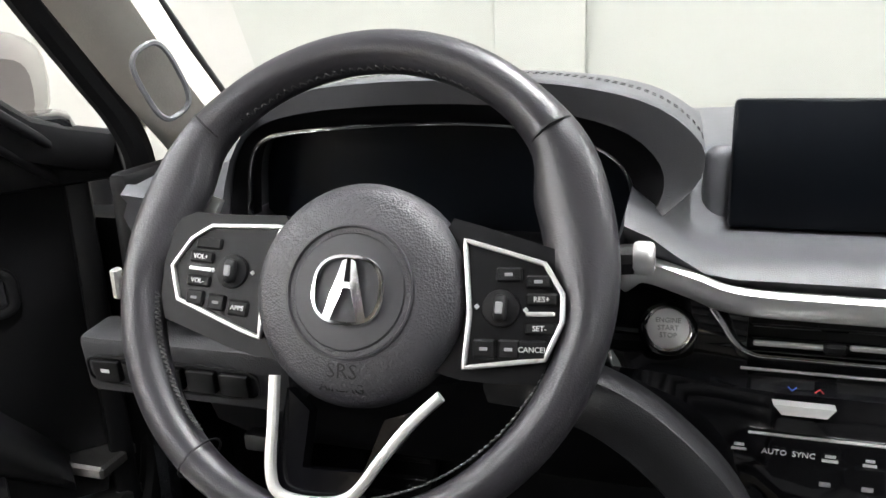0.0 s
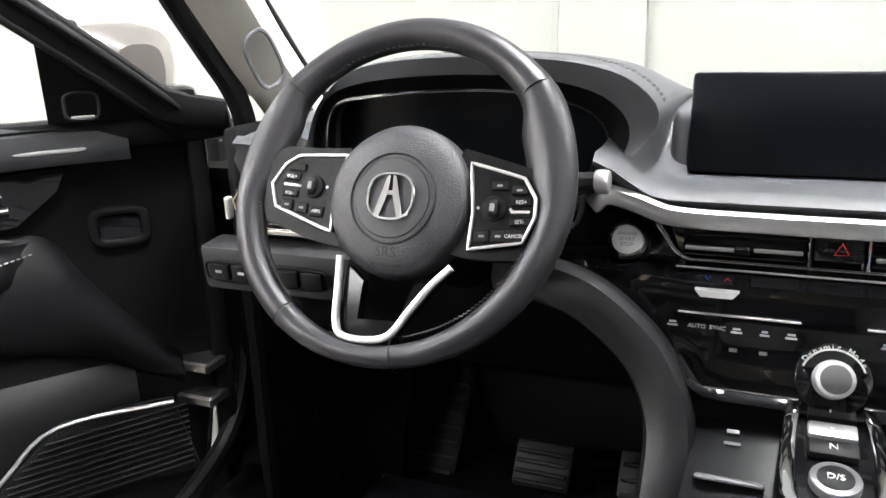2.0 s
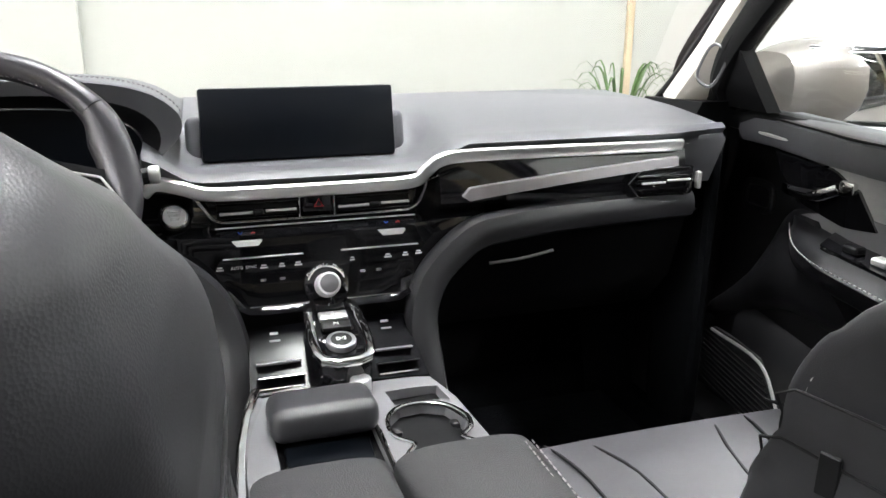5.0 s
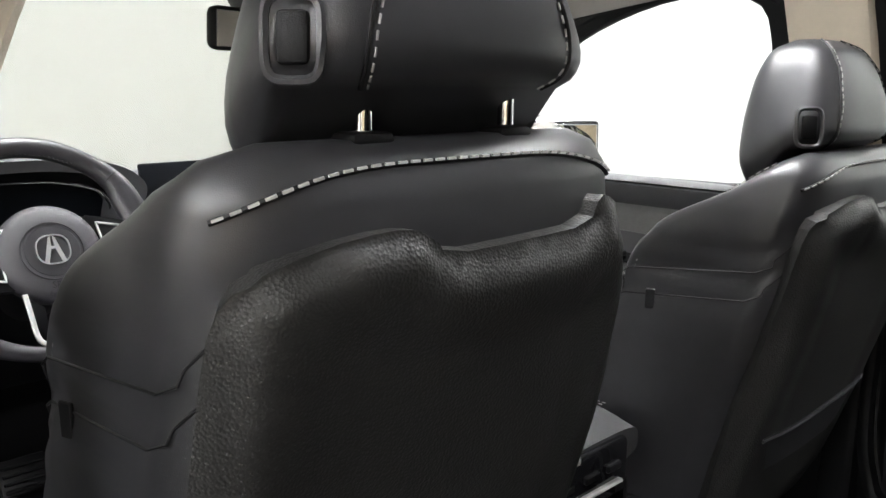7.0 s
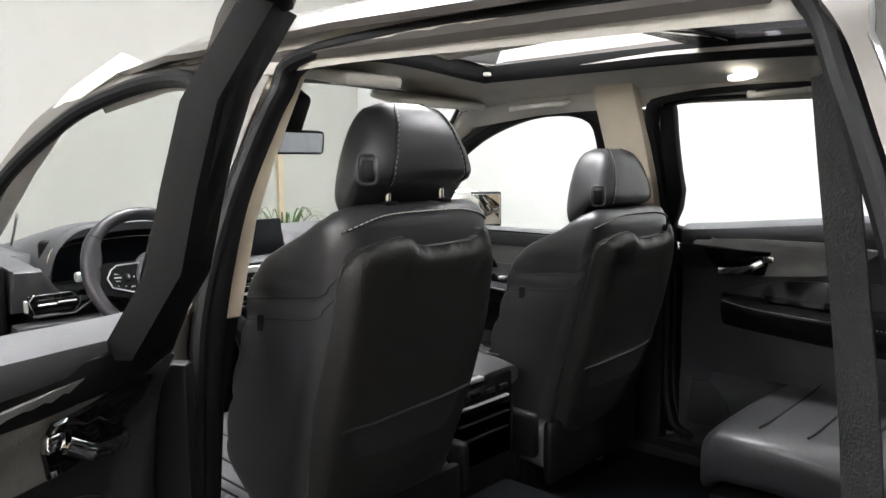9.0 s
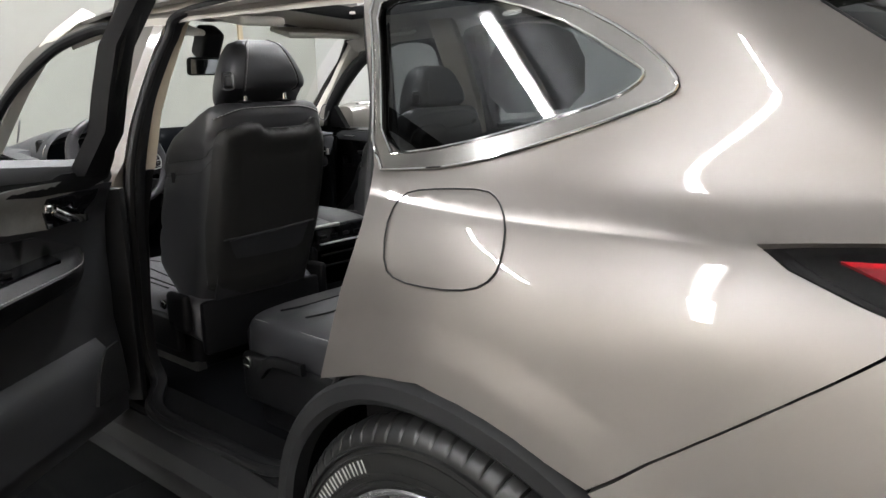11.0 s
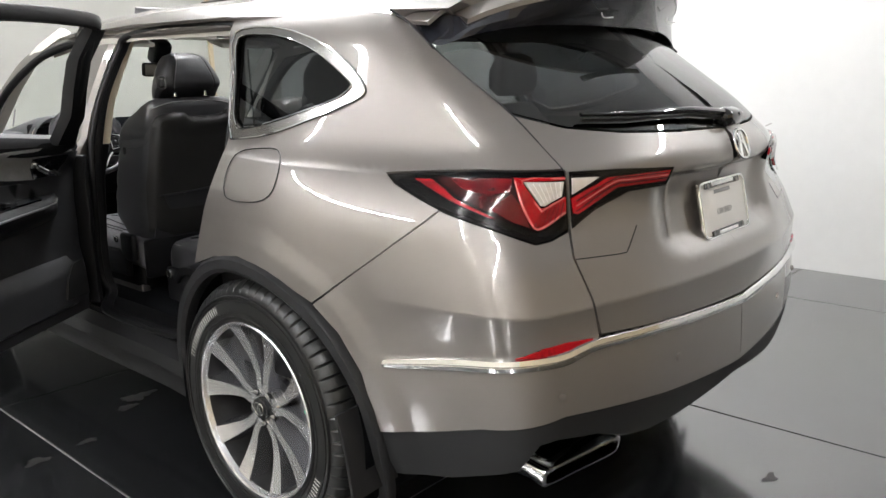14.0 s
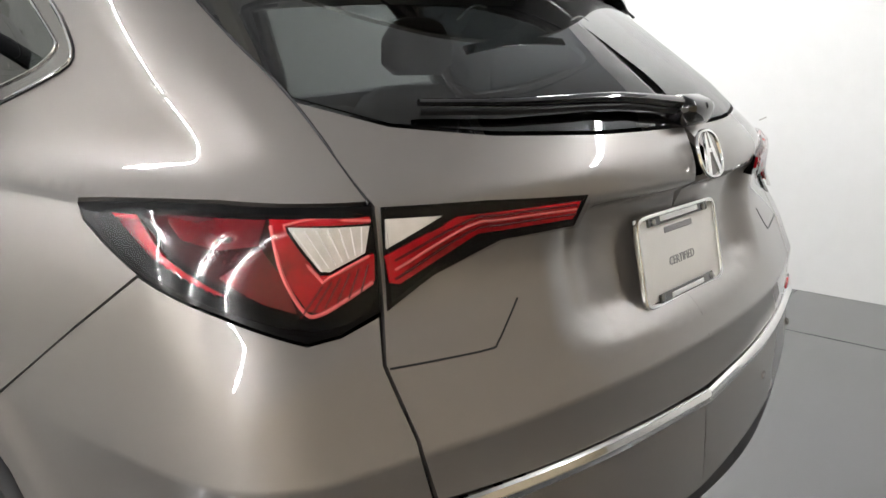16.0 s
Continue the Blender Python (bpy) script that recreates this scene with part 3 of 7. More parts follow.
for s, sh, gsh, out in ((-1, shell, gate_shell, OUT_L), (1, mirrored(shell), mirrored(gate_shell), OUT_R)):
    q = patch("quarter_panel", QUARTER, sh, PAINT, car, 0.016, 0.02, out, "bronze grey quarter panel", holes=[QWIN], hsmooth=1, rows=((1.0785, -.0424), (1.0815, -.0424), (1.0865, -.0424)))
    # the pane is nearly flat
    qa, qb, qc = sh(-.757, 1.17), sh(-.752, 1.46), sh(-.36, 1.30)
    bv = (qb - qa) / .29
    bu = (qc - qa - bv * .13) / .397

    def pane(u, v, qa=qa, bu=bu, bv=bv):
        return qa + bu * (u + .757) + bv * (v - 1.17)

    patch("quarter_window", QWIN, pane, TINT, q, 0.04, 0.002, out, "dark tinted quarter glass", lift=-0.006, smooth=1)
    band = mat("polished_window_trim", (.36, .345, .33), .24, 1.0, vary=.05, scale=60, rvary=.03)
    patch("window_trim", QTRIM, sh, band, q, 0.02, 0.006, out, "bright polished window surround", holes=[QPANE], hsmooth=1, smooth=1, lift=.003)
    edge = [sh(u, v) for u, v in densify(QTRIM, 0.02, 1)]
    for loop_, rr in ((QTRIM, .0026), (QPANE, .0022)):
        if s < 0:
            link("trim_edge", *sweep([sh(u, v) + Vector((s * .0050, -.001, .001)) for u, v in densify(loop_, 0.02, 1)], ring(rr, 6), True), CHROME, q, "fine bright edge of the window surround")
    link("window_gasket", *sweep(edge, ring(.0032, 6), True), RUBBER, q, "thin black gasket round the window")
    patch("bumper", BUMPER, sh, PAINT, car, 0.017, 0.02, out, "bronze grey rear bumper half", rows=(.794, .806))
    patch("valance", VALANCE, sh, CLAD, car, 0.035, 0.02, out, "black textured lower bumper", lift=-0.006)
    patch("gate_panel", GATE, gsh, PAINT, tailgate, 0.018, 0.012, out, "bronze grey tailgate skin", rows=(.794, .806))
    patch("gate_glass", GGLASS, sh, REARTINT, tailgate, 0.04, 0.003, out, "dark tinted rear window")
    # lamps
    HOUSING = mat("lamp_black", (.0015, .0012, .0014), .22, spec=.2)
    tl = patch("tail_lamp", LAMP, sh, HOUSING, car, 0.02, 0.05, out, "black tail lamp housing")
    MID = [(-.160, 1.089), (.010, 1.092), (.030, 1.037), (.042, .984), (-.024, 1.010), (-.104, 1.048)]
    STRIPE = [(-.212, 1.086), (-.172, 1.087), (-.122, 1.048), (-.040, 1.010), (-.052, 1.012), (-.140, 1.046)]
    CHECK = [(.008, 1.093), (.126, 1.092), (.126, 1.085), (.025, 1.086), (.065, 1.027), (.078, 1.026), (.122, 1.044), (.130, 1.047), (.130, 1.012), (.066, .982), (.050, .986), (.026, 1.025)]
    CLEARP = [(.03, 1.085), (.126, 1.082), (.12, 1.049), (.077, 1.03), (.066, 1.032)]
    patch("lens", MID, sh, LENS_DARK, tl, 0.02, 0.004, out, "smoked red lens", lift=0.003)
    patch("lens", STRIPE, sh, LENS_RED, tl, 0.02, 0.006, out, "bright red lens", lift=0.005)
    patch("lens", CHECK, sh, LENS_RED, tl, 0.012, 0.008, out, "bright red lens", lift=0.006)
    patch("lens", CLEARP, sh, LENS_CLEAR, tl, 0.02, 0.006, out, "clear white turn lens", lift=0.004)
    patch("lens", [(-.13, 1.090), (.004, 1.0925), (-.004, 1.066), (-.05, 1.060), (-.10, 1.068)], sh, LENS_MID, tl, 0.02, 0.004, out, "deep red lens", lift=0.005)
    patch("lens", [(.0, 1.062), (.022, 1.03), (.038, .985), (.0, 1.0), (-.05, 1.03)], sh, LENS_MID, tl, 0.02, 0.004, out, "deep red lens", lift=0.005)
    og = Vector((s * .0065, -.0065, 0))
    tube("light_guide", curve([sh(p, z) + og for p, z in ((.010, 1.090), (.024, 1.035), (.048, .989), (.066, .983), (.095, .994), (.130, 1.012))], 5), .0028, LENS_PINK, tl, "pink light guide", n=6)
    tube("light_guide", curve([sh(p, z) + og for p, z in ((.129, 1.090), (.026, 1.0905), (.066, 1.026), (.078, 1.025), (.126, 1.046))], 3), .0022, LENS_PINK, tl, n=6)
    for i in range(9):
        a = i / 8
        tube("lens_rib", [sh(-.205 + .035 * a, 1.085) + og * .9, sh(-.138 + .085 * a, 1.047 - .034 * a) + og * .9], .0010, LENS_MID, tl, n=5)
    for i in range(6):
        tube("lens_rib", [sh(.045 + .014 * i, .983 + .0035 * i) + og * 1.25, sh(.07 + .011 * i, 1.016 + .004 * i) + og * 1.25], .0013, LENS_MID, tl, n=5)
    for i in range(7):
        tube("lens_rib", [sh(.037 + .0135 * i, 1.083) + og * .8, sh(.070 + .008 * i, 1.033 + .003 * i) + og * .8], .0010, PLATE, tl, n=5)
    cover = patch("lens_cover", [(-.262, 1.092), (-.178, 1.099), (-.063, 1.105), (.132, 1.103), (.138, 1.045), (.140, .98), (.091, .962), (.052, .959), (-.048, .996), (-.16, 1.028), (-.208, 1.050), (-.25, 1.076)], sh, LAMP_GLASS, tl, 0.02, 0.003, out, "clear outer lens", lift=0.013, smooth=1)
    cover.visible_shadow = False
    gl = patch("gate_lamp", GLAMP, sh, HOUSING, tailgate, 0.02, 0.03, out, "black tailgate lamp housing", lift=0.004)
    patch("gate_lens", [(.143, 1.042), (.24, 1.083), (.425, 1.084), (.413, 1.06), (.266, 1.058), (.161, 1.003), (.149, 1.006)], sh, LENS_RED, tailgate, 0.015, 0.006, out, "red tailgate lens", lift=0.008)
    patch("gate_lens", [(.145, 1.088), (.217, 1.086), (.145, 1.052)], sh, LENS_CLEAR, tailgate, 0.015, 0.006, out, "clear tailgate lens", lift=0.008)
    cover = patch("lens_cover", [(.143, 1.099), (.281, 1.096), (.436, 1.087), (.418, 1.049), (.303, 1.046), (.208, 1.012), (.149, .977)], sh, LAMP_GLASS, tailgate, 0.02, 0.003, out, "clear outer lens", lift=0.015)
    cover.visible_shadow = False
    for i in range(3):
        tube("light_guide", curve([sh(p, z) + Vector((s * .002, -.011, 0)) for p, z in ((.152, 1.012 + .012 * i), (.25, 1.062 + .008 * i), (.30, 1.066 + .007 * i), (.415, 1.066 + .007 * i))], 5), .0018, LENS_PINK if i == 1 else LENS_MID, tailgate, n=6)
    # bright strip and reflector
    cl = curve([(*sh(p, z), 0)[:3] for p, z, w in CHROMELINE], 6)
    ws = np.interp(np.linspace(0, 1, len(cl)), np.linspace(0, 1, len(CHROMELINE)), [w for *_, w in CHROMELINE])
    verts, faces = [], []
    prof = [(-.5, -.5), (-.5, .05), (-.44, .34), (-.10, .50), (-.06, .30), (.0, .30), (.05, .52), (.36, .40), (.5, 0), (.5, -.5)]
    for i, p in enumerate(cl):
        a, b = cl[max(0, i - 1)], cl[min(len(cl) - 1, i + 1)]
        d = (b - a).normalized()
        n = Vector((-d.y * s, d.x * s, 0)).normalized()
        if n.dot(Vector(out)) < 0:
            n = -n
        u = d.cross(n).normalized()
        verts += [p + u * (q2[0] * ws[i]) + n * (q2[1] * 0.016 + 0.004) for q2 in prof]
    k = len(prof)
    for i in range(len(cl) - 1):
        faces += [(i * k + j, i * k + (j + 1) % k, (i + 1) * k + (j + 1) % k, (i + 1) * k + j) for j in range(k)]
    faces += [tuple(range(k)), tuple((len(cl) - 1) * k + j for j in range(k))]
    link("bright_strip", verts, faces, CHROME, car, "chrome strip across the bumper", sharp=22)
    patch("reflector", [(-.005, .706), (.057, .727), (.113, .731), (.186, .725), (.15, .716), (.10, .711)], sh, LENS_RED, car, 0.015, 0.008, out, "red bumper reflector", lift=0.004)
    # parking sensors
    for p, z in ((.105, .605), (.455, .605)):
        c = sh(p, z)
        n = (Vector((s * .2, -1, 0)) if p > .3 else Vector((s * .7, -.7, 0))).normalized()
        m = face(c + n * .001, n.cross(Vector((0, 0, 1))), (0, 0, 1))
        part("parking_sensor", disc(0.010, 0.006, 20, 0.001, m), PAINT, car, "small round parking sensor")
    # tailgate shut line and panel line
    seam = [sh(p, z) for p, z in ((-.151, 1.395), (-.071, 1.318), (.0235, 1.232), (.127, 1.108))]
    tube("shut_line", curve(seam, 8), 0.0025, RUBBER, car, n=6)
    seam = [gsh(p, z) for p, z in ((.150, .907), (.22, .903), (.285, .9), (.297, .906), (.318, .936), (.330, .955))]
    tube("panel_line", curve(seam, 4), 0.0016, RUBBER, tailgate, n=6)
    seam = [sh(p, z) for p, z in densify([(-.741, 1.015), (-.738, 1.07), (-.72, 1.108), (-.695, 1.124), (-.64, 1.133), (-.58, 1.137), (-.563, 1.125), (-.558, 1.1), (-.566, 1.06), (-.58, 1.03), (-.61, 1.01), (-.66, 1.002), (-.72, 1.001)], 0.02, 1)]
    if s < 0:
        mid_ = sum(seam, Vector()) / len(seam)
        seam = [mid_ + Vector(((c - mid_).x * 1.06, (c - mid_).y * .99, (c - mid_).z * 1.05)) + Vector((-.0015, .011, .001)) for c in seam]
        tube("fuel_door", seam, 0.0016, RUBBER, car, "shut line of the rounded fuel door", n=6, closed=True)

# boot cavity behind the dark glass
part("cargo_trim", rbox((1.2, 0.04, 0.75), 0.02, 2, at(0, -0.66, 0.72, -8)), PLASTIC, car, "black cargo trim")
part("cargo_floor", rbox((1.2, 1.0, 0.04), 0.01, 1, at(0, -0.3, 0.72)), CARPET, car, "black cargo floor")

# plate, badge, wiper, spoiler
plate_up = Vector((0, .031, .148)).normalized()
mp = face(Vector((0, -.953, .946)), (1, 0, 0), plate_up)
plate = part("dealer_plate", rbox((.308, .154, .004), 0.004, 2, mp), PLATE, tailgate, "white dealer plate in a bright frame")
pl = [mp @ Vector((x, y, .003)) for x, y in squircle(0, 0, .154, .077, 12, 40)]
strip("plate_frame", pl, 0.008, 0.010, CHROME, tailgate, mp.to_3x3() @ Vector((0, 0, 1)), "chrome plate frame", closed=True)
part("frame_bar", rbox((.24, .018, .004), 0.002, 1, mp @ at(0, .068, .006)), PIANO, tailgate, "black bar with plain lettering bars")
part("frame_bar", rbox((.22, .018, .004), 0.002, 1, mp @ at(0, -.068, .006)), PIANO, tailgate)
part("name_bar", rbox((.15, .010, .002), 0.001, 1, mp @ at(0, .069, .0085)), SATIN, tailgate)
part("name_bar", rbox((.11, .011, .002), 0.001, 1, mp @ at(0, .046, .003)), GREY_PRINT, tailgate)
part("name_bar", rbox((.13, .009, .002), 0.001, 1, mp @ at(0, -.068, .0085)), SATIN, tailgate)
lettering("CERTIFIED", .022, mp @ at(0, -.012, .0032), GREY_PRINT, tailgate, "plate_lettering")
for sx in (-.1, .1):
    for sy in (-.066, .066):
        part("plate_screw", disc(.006, .003, 12, .0008, mp @ at(sx, sy, .009)), STEEL, tailgate)


def oval_badge(m, r, parent, name="badge"):
    v, f = sweep([m @ Vector((x, y, 0)) for x, y in squircle(0, 0, r, r * .94, 2.6, 36)], ring(r * .085, 6), True)
    link(name, v, f, CHROME, parent, "chrome oval badge")
    for sx in (-1, 1):
        outer = [(sx * r * .06, r * .86), (sx * r * .20, r * .80), (sx * r * .66, -r * .80), (sx * r * .40, -r * .86), (sx * r * .10, r * .10)]
        loft(name + "_stroke", [[m @ Vector((x, y, n)) for x, y in outer] for n in (-r * .03, r * .08)], CHROME, parent, sharp=20)
    loft(name + "_bridge", [[m @ Vector((x, y, n)) for x, y in ((-r * .16, r * .22), (r * .16, r * .22), (r * .10, r * .04), (-r * .10, r * .04))] for n in (-r * .03, r * .07)], CHROME, parent, sharp=20)


oval_badge(face(Vector((0, -.995, 1.125)), (1, 0, 0), (0, .35, 1)), .043, tailgate)
# wiper
wp = [gate_shell(p, z) + Vector((0, -.02, .012)) for p, z in ((.18, 1.215), (.33, 1.212), (.5, 1.212), (.63, 1.198))]
wp += [Vector((.03, -.96, 1.20))]
wc = curve(wp, 8)
verts, faces = [], []
for i, p in enumerate(wc):
    t = i / (len(wc) - 1)
    d = (wc[min(i + 1, len(wc) - 1)] - wc[max(i - 1, 0)]).normalized()
    n = Vector((0, -.6, .8))
    u = d.cross(n).normalized()
    wd, ht = .010 + .016 * t ** 1.5, .008 + .022 * t ** 1.3
    verts += [p + u * (a * wd) + n * (b * ht) for a, b in bar(1, 1, .3)]
for i in range(len(wc) - 1):
    faces += [(i * 12 + j, i * 12 + (j + 1) % 12, (i + 1) * 12 + (j + 1) % 12, (i + 1) * 12 + j) for j in range(12)]
faces += [tuple(range(12)), tuple((len(wc) - 1) * 12 + j for j in range(12))]
wiper = link("rear_wiper", verts, faces, PIANO, tailgate, "black rear wiper arm")
part("wiper_boss", rbox((.10, .055, .05), .018, 3, at(.02, -.945, 1.197, 20)), PIANO, tailgate, "black wiper pivot cover")
v, f = sweep(curve([w + Vector((0, -.002, -.013)) for w in wp[:4]], 6), bar(.006, .010, .002), False, Vector((0, -.6, .8)))
link("wiper_blade", v, f, RUBBER, tailgate)

# roof
ROOF_Z = (-.7,1.53, -.45,1.575, -.1,1.612, .5,1.645, 1.1,1.655, 1.6,1.645, 2.0,1.60, 2.2,1.55)


def roof(x, y):
    return Vector((x, y, lerp(ROOF_Z, y) - .07 * (x / .66) ** 2 - .05 * (x / .66) ** 8))


SUN = [(-.42, .35), (.42, .35), (.42, 1.65), (-.42, 1.65)]
roof_panel = patch("roof", [(-.655, -.42), (0, -.5), (.655, -.42), (.655, .6), (.655, 1.5), (.62, 1.95), (.4, 2.05), (0, 2.1), (-.4, 2.05), (-.62, 1.95), (-.655, 1.5), (-.655, .6)], roof, PAINT, car, .07, .012, (0, 0, 1),
      "bronze grey roof with a large glass opening", holes=[SUN])
patch("roof_glass", [(-.43, .98), (.43, .98), (.43, .34), (-.43, .34)], roof, SMOKE, roof_panel, .1, .005, (0, 0, 1), "dark fixed roof glass", lift=.003)
# spoiler: a painted wing over a gloss dark underside that rises from the glass
tops, unders = [], []
for i in range(29):
    t = -1 + 2 * i / 28
    xr, xt = .664 * t, .558 * t
    top = roof(xr * .9, -.40).z + .004
    yt, zt = -.715 + .24 * t * t, top - .020 - .015 * t * t
    yl, zl = -.588 + .12 * t * t, 1.460 - .060 * t ** 4
    xm = (xr + xt) / 2
    tops.append([Vector((xr, -.30, top - .004)), Vector((xm * 1.01, -.46, top - .010)), Vector((xt, yt + .05, zt + .018)), Vector((xt, yt, zt)), Vector((xt, yt + .003, zt - .014)), Vector((xt, yt + .05, zt - .004)), Vector((xr, -.30, top - .02))])
    unders.append([Vector((xt * 1.004, yt + .006, zt - .0145)), Vector((xm, (yt + yl) / 2, (zt * .5 + zl * .5) - .010)), Vector((xr * .993, yl, zl)), Vector((xr * .985, yl + .05, zl + .01)), Vector((xr * .99, -.30, top - .024))])
spoiler = loft("roof_spoiler", tops, PAINT, tailgate, "bronze grey roof spoiler", sharp=25)
loft("spoiler_underside", unders, mat("gloss_dark_spoiler", (.020, .022, .030), .22, .1, coat=1, vary=.1, scale=10), tailgate, "gloss dark underside of the spoiler", sharp=25)
part("stop_lamp", rbox((.36, .02, .014), .004, 2, at(0, -.715, roof(0, -.4).z - .036)), LENS_DARK, tailgate, "dark red high stop lamp")
for sx in (-.2, .2):
    link("washer_line", *sweep(curve([(sx, -.66, 1.487), (sx + .05, -.64, 1.478), (sx + .09, -.645, 1.48)], 4), ring(.002, 5)), SATIN, tailgate)
for s in (-1, 1):
    tube("spoiler_joint", curve([(s * .676, -.31, 1.497), (s * .681, -.39, 1.455), (s * .684, -.468, 1.394)], 5), .004, PIANO, tailgate, n=6)

# wheel arches, liner
for s in (-1, 1):
    arcs = []
    for deg in np.linspace(-12, 218, 40):
        a = radians(deg)
        yy, zz = .475 * math.cos(a), .372 + .475 * math.sin(a)
        arcs.append((yy, zz))
    fl = []
    for yy, zz in arcs:
        x = half_width(max(-.46, min(.6, yy)), zz) + .004
        fl.append(Vector((s * x, yy, zz)))
    rings = []
    for (yy, zz), c in zip(arcs, fl):
        dirn = Vector((0, yy, zz - .372)).normalized()
        rings.append([c, c + Vector((s * .010, 0, 0)) - dirn * .008, c + Vector((s * .012, 0, 0)) - dirn * .034, c - dirn * .046 + Vector((s * .002, 0, 0)), c - dirn * .048 - Vector((s * .03, 0, 0)), c - Vector((s * .02, 0, 0))])
    loft("arch_cladding", rings, CLAD, car, "dark grey wheel arch moulding")
    rings = [[Vector((s * x, .44 * math.cos(radians(d)), .372 + .44 * math.sin(radians(d)))) for d in np.linspace(-15, 200, 30)] for x in (.95, .62)]
    loft("arch_liner", rings, CARPET, car, "black wheel arch liner", closed=False)
    link("mud_flap", *sweep([Vector((s * .93, -.40, .50)), Vector((s * .925, -.425, .40)), Vector((s * .92, -.44, .27))], bar(.16, .012), False, Vector((0, 1, 0))), CLAD, car, "black mud flap")
    # sill
    rings = []
    for y in np.linspace(.42, 2.45, 20):
        w = half_width(y, .42)
        rings.append([(s * (w - .16), y, .44), (s * (w - .03), y, .445), (s * (w + .005), y, .41), (s * (w + .008), y, .36), (s * (w - .02), y, .31), (s * (w - .02), y, .27), (s * (w - .16), y, .25)])
    loft("sill", rings, CLAD, car, "black door sill", sharp=30)
    rings = [[(s * (half_width(y, .42) - .155), y, .446), (s * (half_width(y, .42) - .03), y, .452), (s * (half_width(y, .42) - .04), y, .462), (s * (half_width(y, .42) - .15), y, .47)] for y in np.linspace(.5, 2.4, 12)]
    loft("sill_tread", rings, PLASTIC, car, "black plastic sill tread")

# tail pipes
for s in (-1, 1):
    r = []
    for yy in (-.70, -.86, -.93):
        k = -.02 if yy < -.9 else 0
        r.append([(s * (.66 + x + .25 * z), yy + .025 + .27 * x - .3 * z, .418 + z - .10 * x + k) for x, z in squircle(0, 0, .122, .030, 6, 32)])
    r2 = [[(s * (.66 + x + .25 * z), b + .025 + .27 * x - .3 * z, .398 + z - .10 * x) for x, z in squircle(0, 0, .114, .022, 6, 32)] for b in (-.932, -.75)]
    loft("tail_pipe", r + r2, CHROME, car, "wide chrome exhaust finisher", sharp=50)
part("underbody", rbox((1.45, 3.6, .12), .03, 2, at(0, 1.35, .30)), PLASTIC, car, "black underbody")
part("rear_diffuser", rbox((.74, .10, .07), .02, 2, at(0, -.90, .425, -14)), CLAD, car, "black rear diffuser")


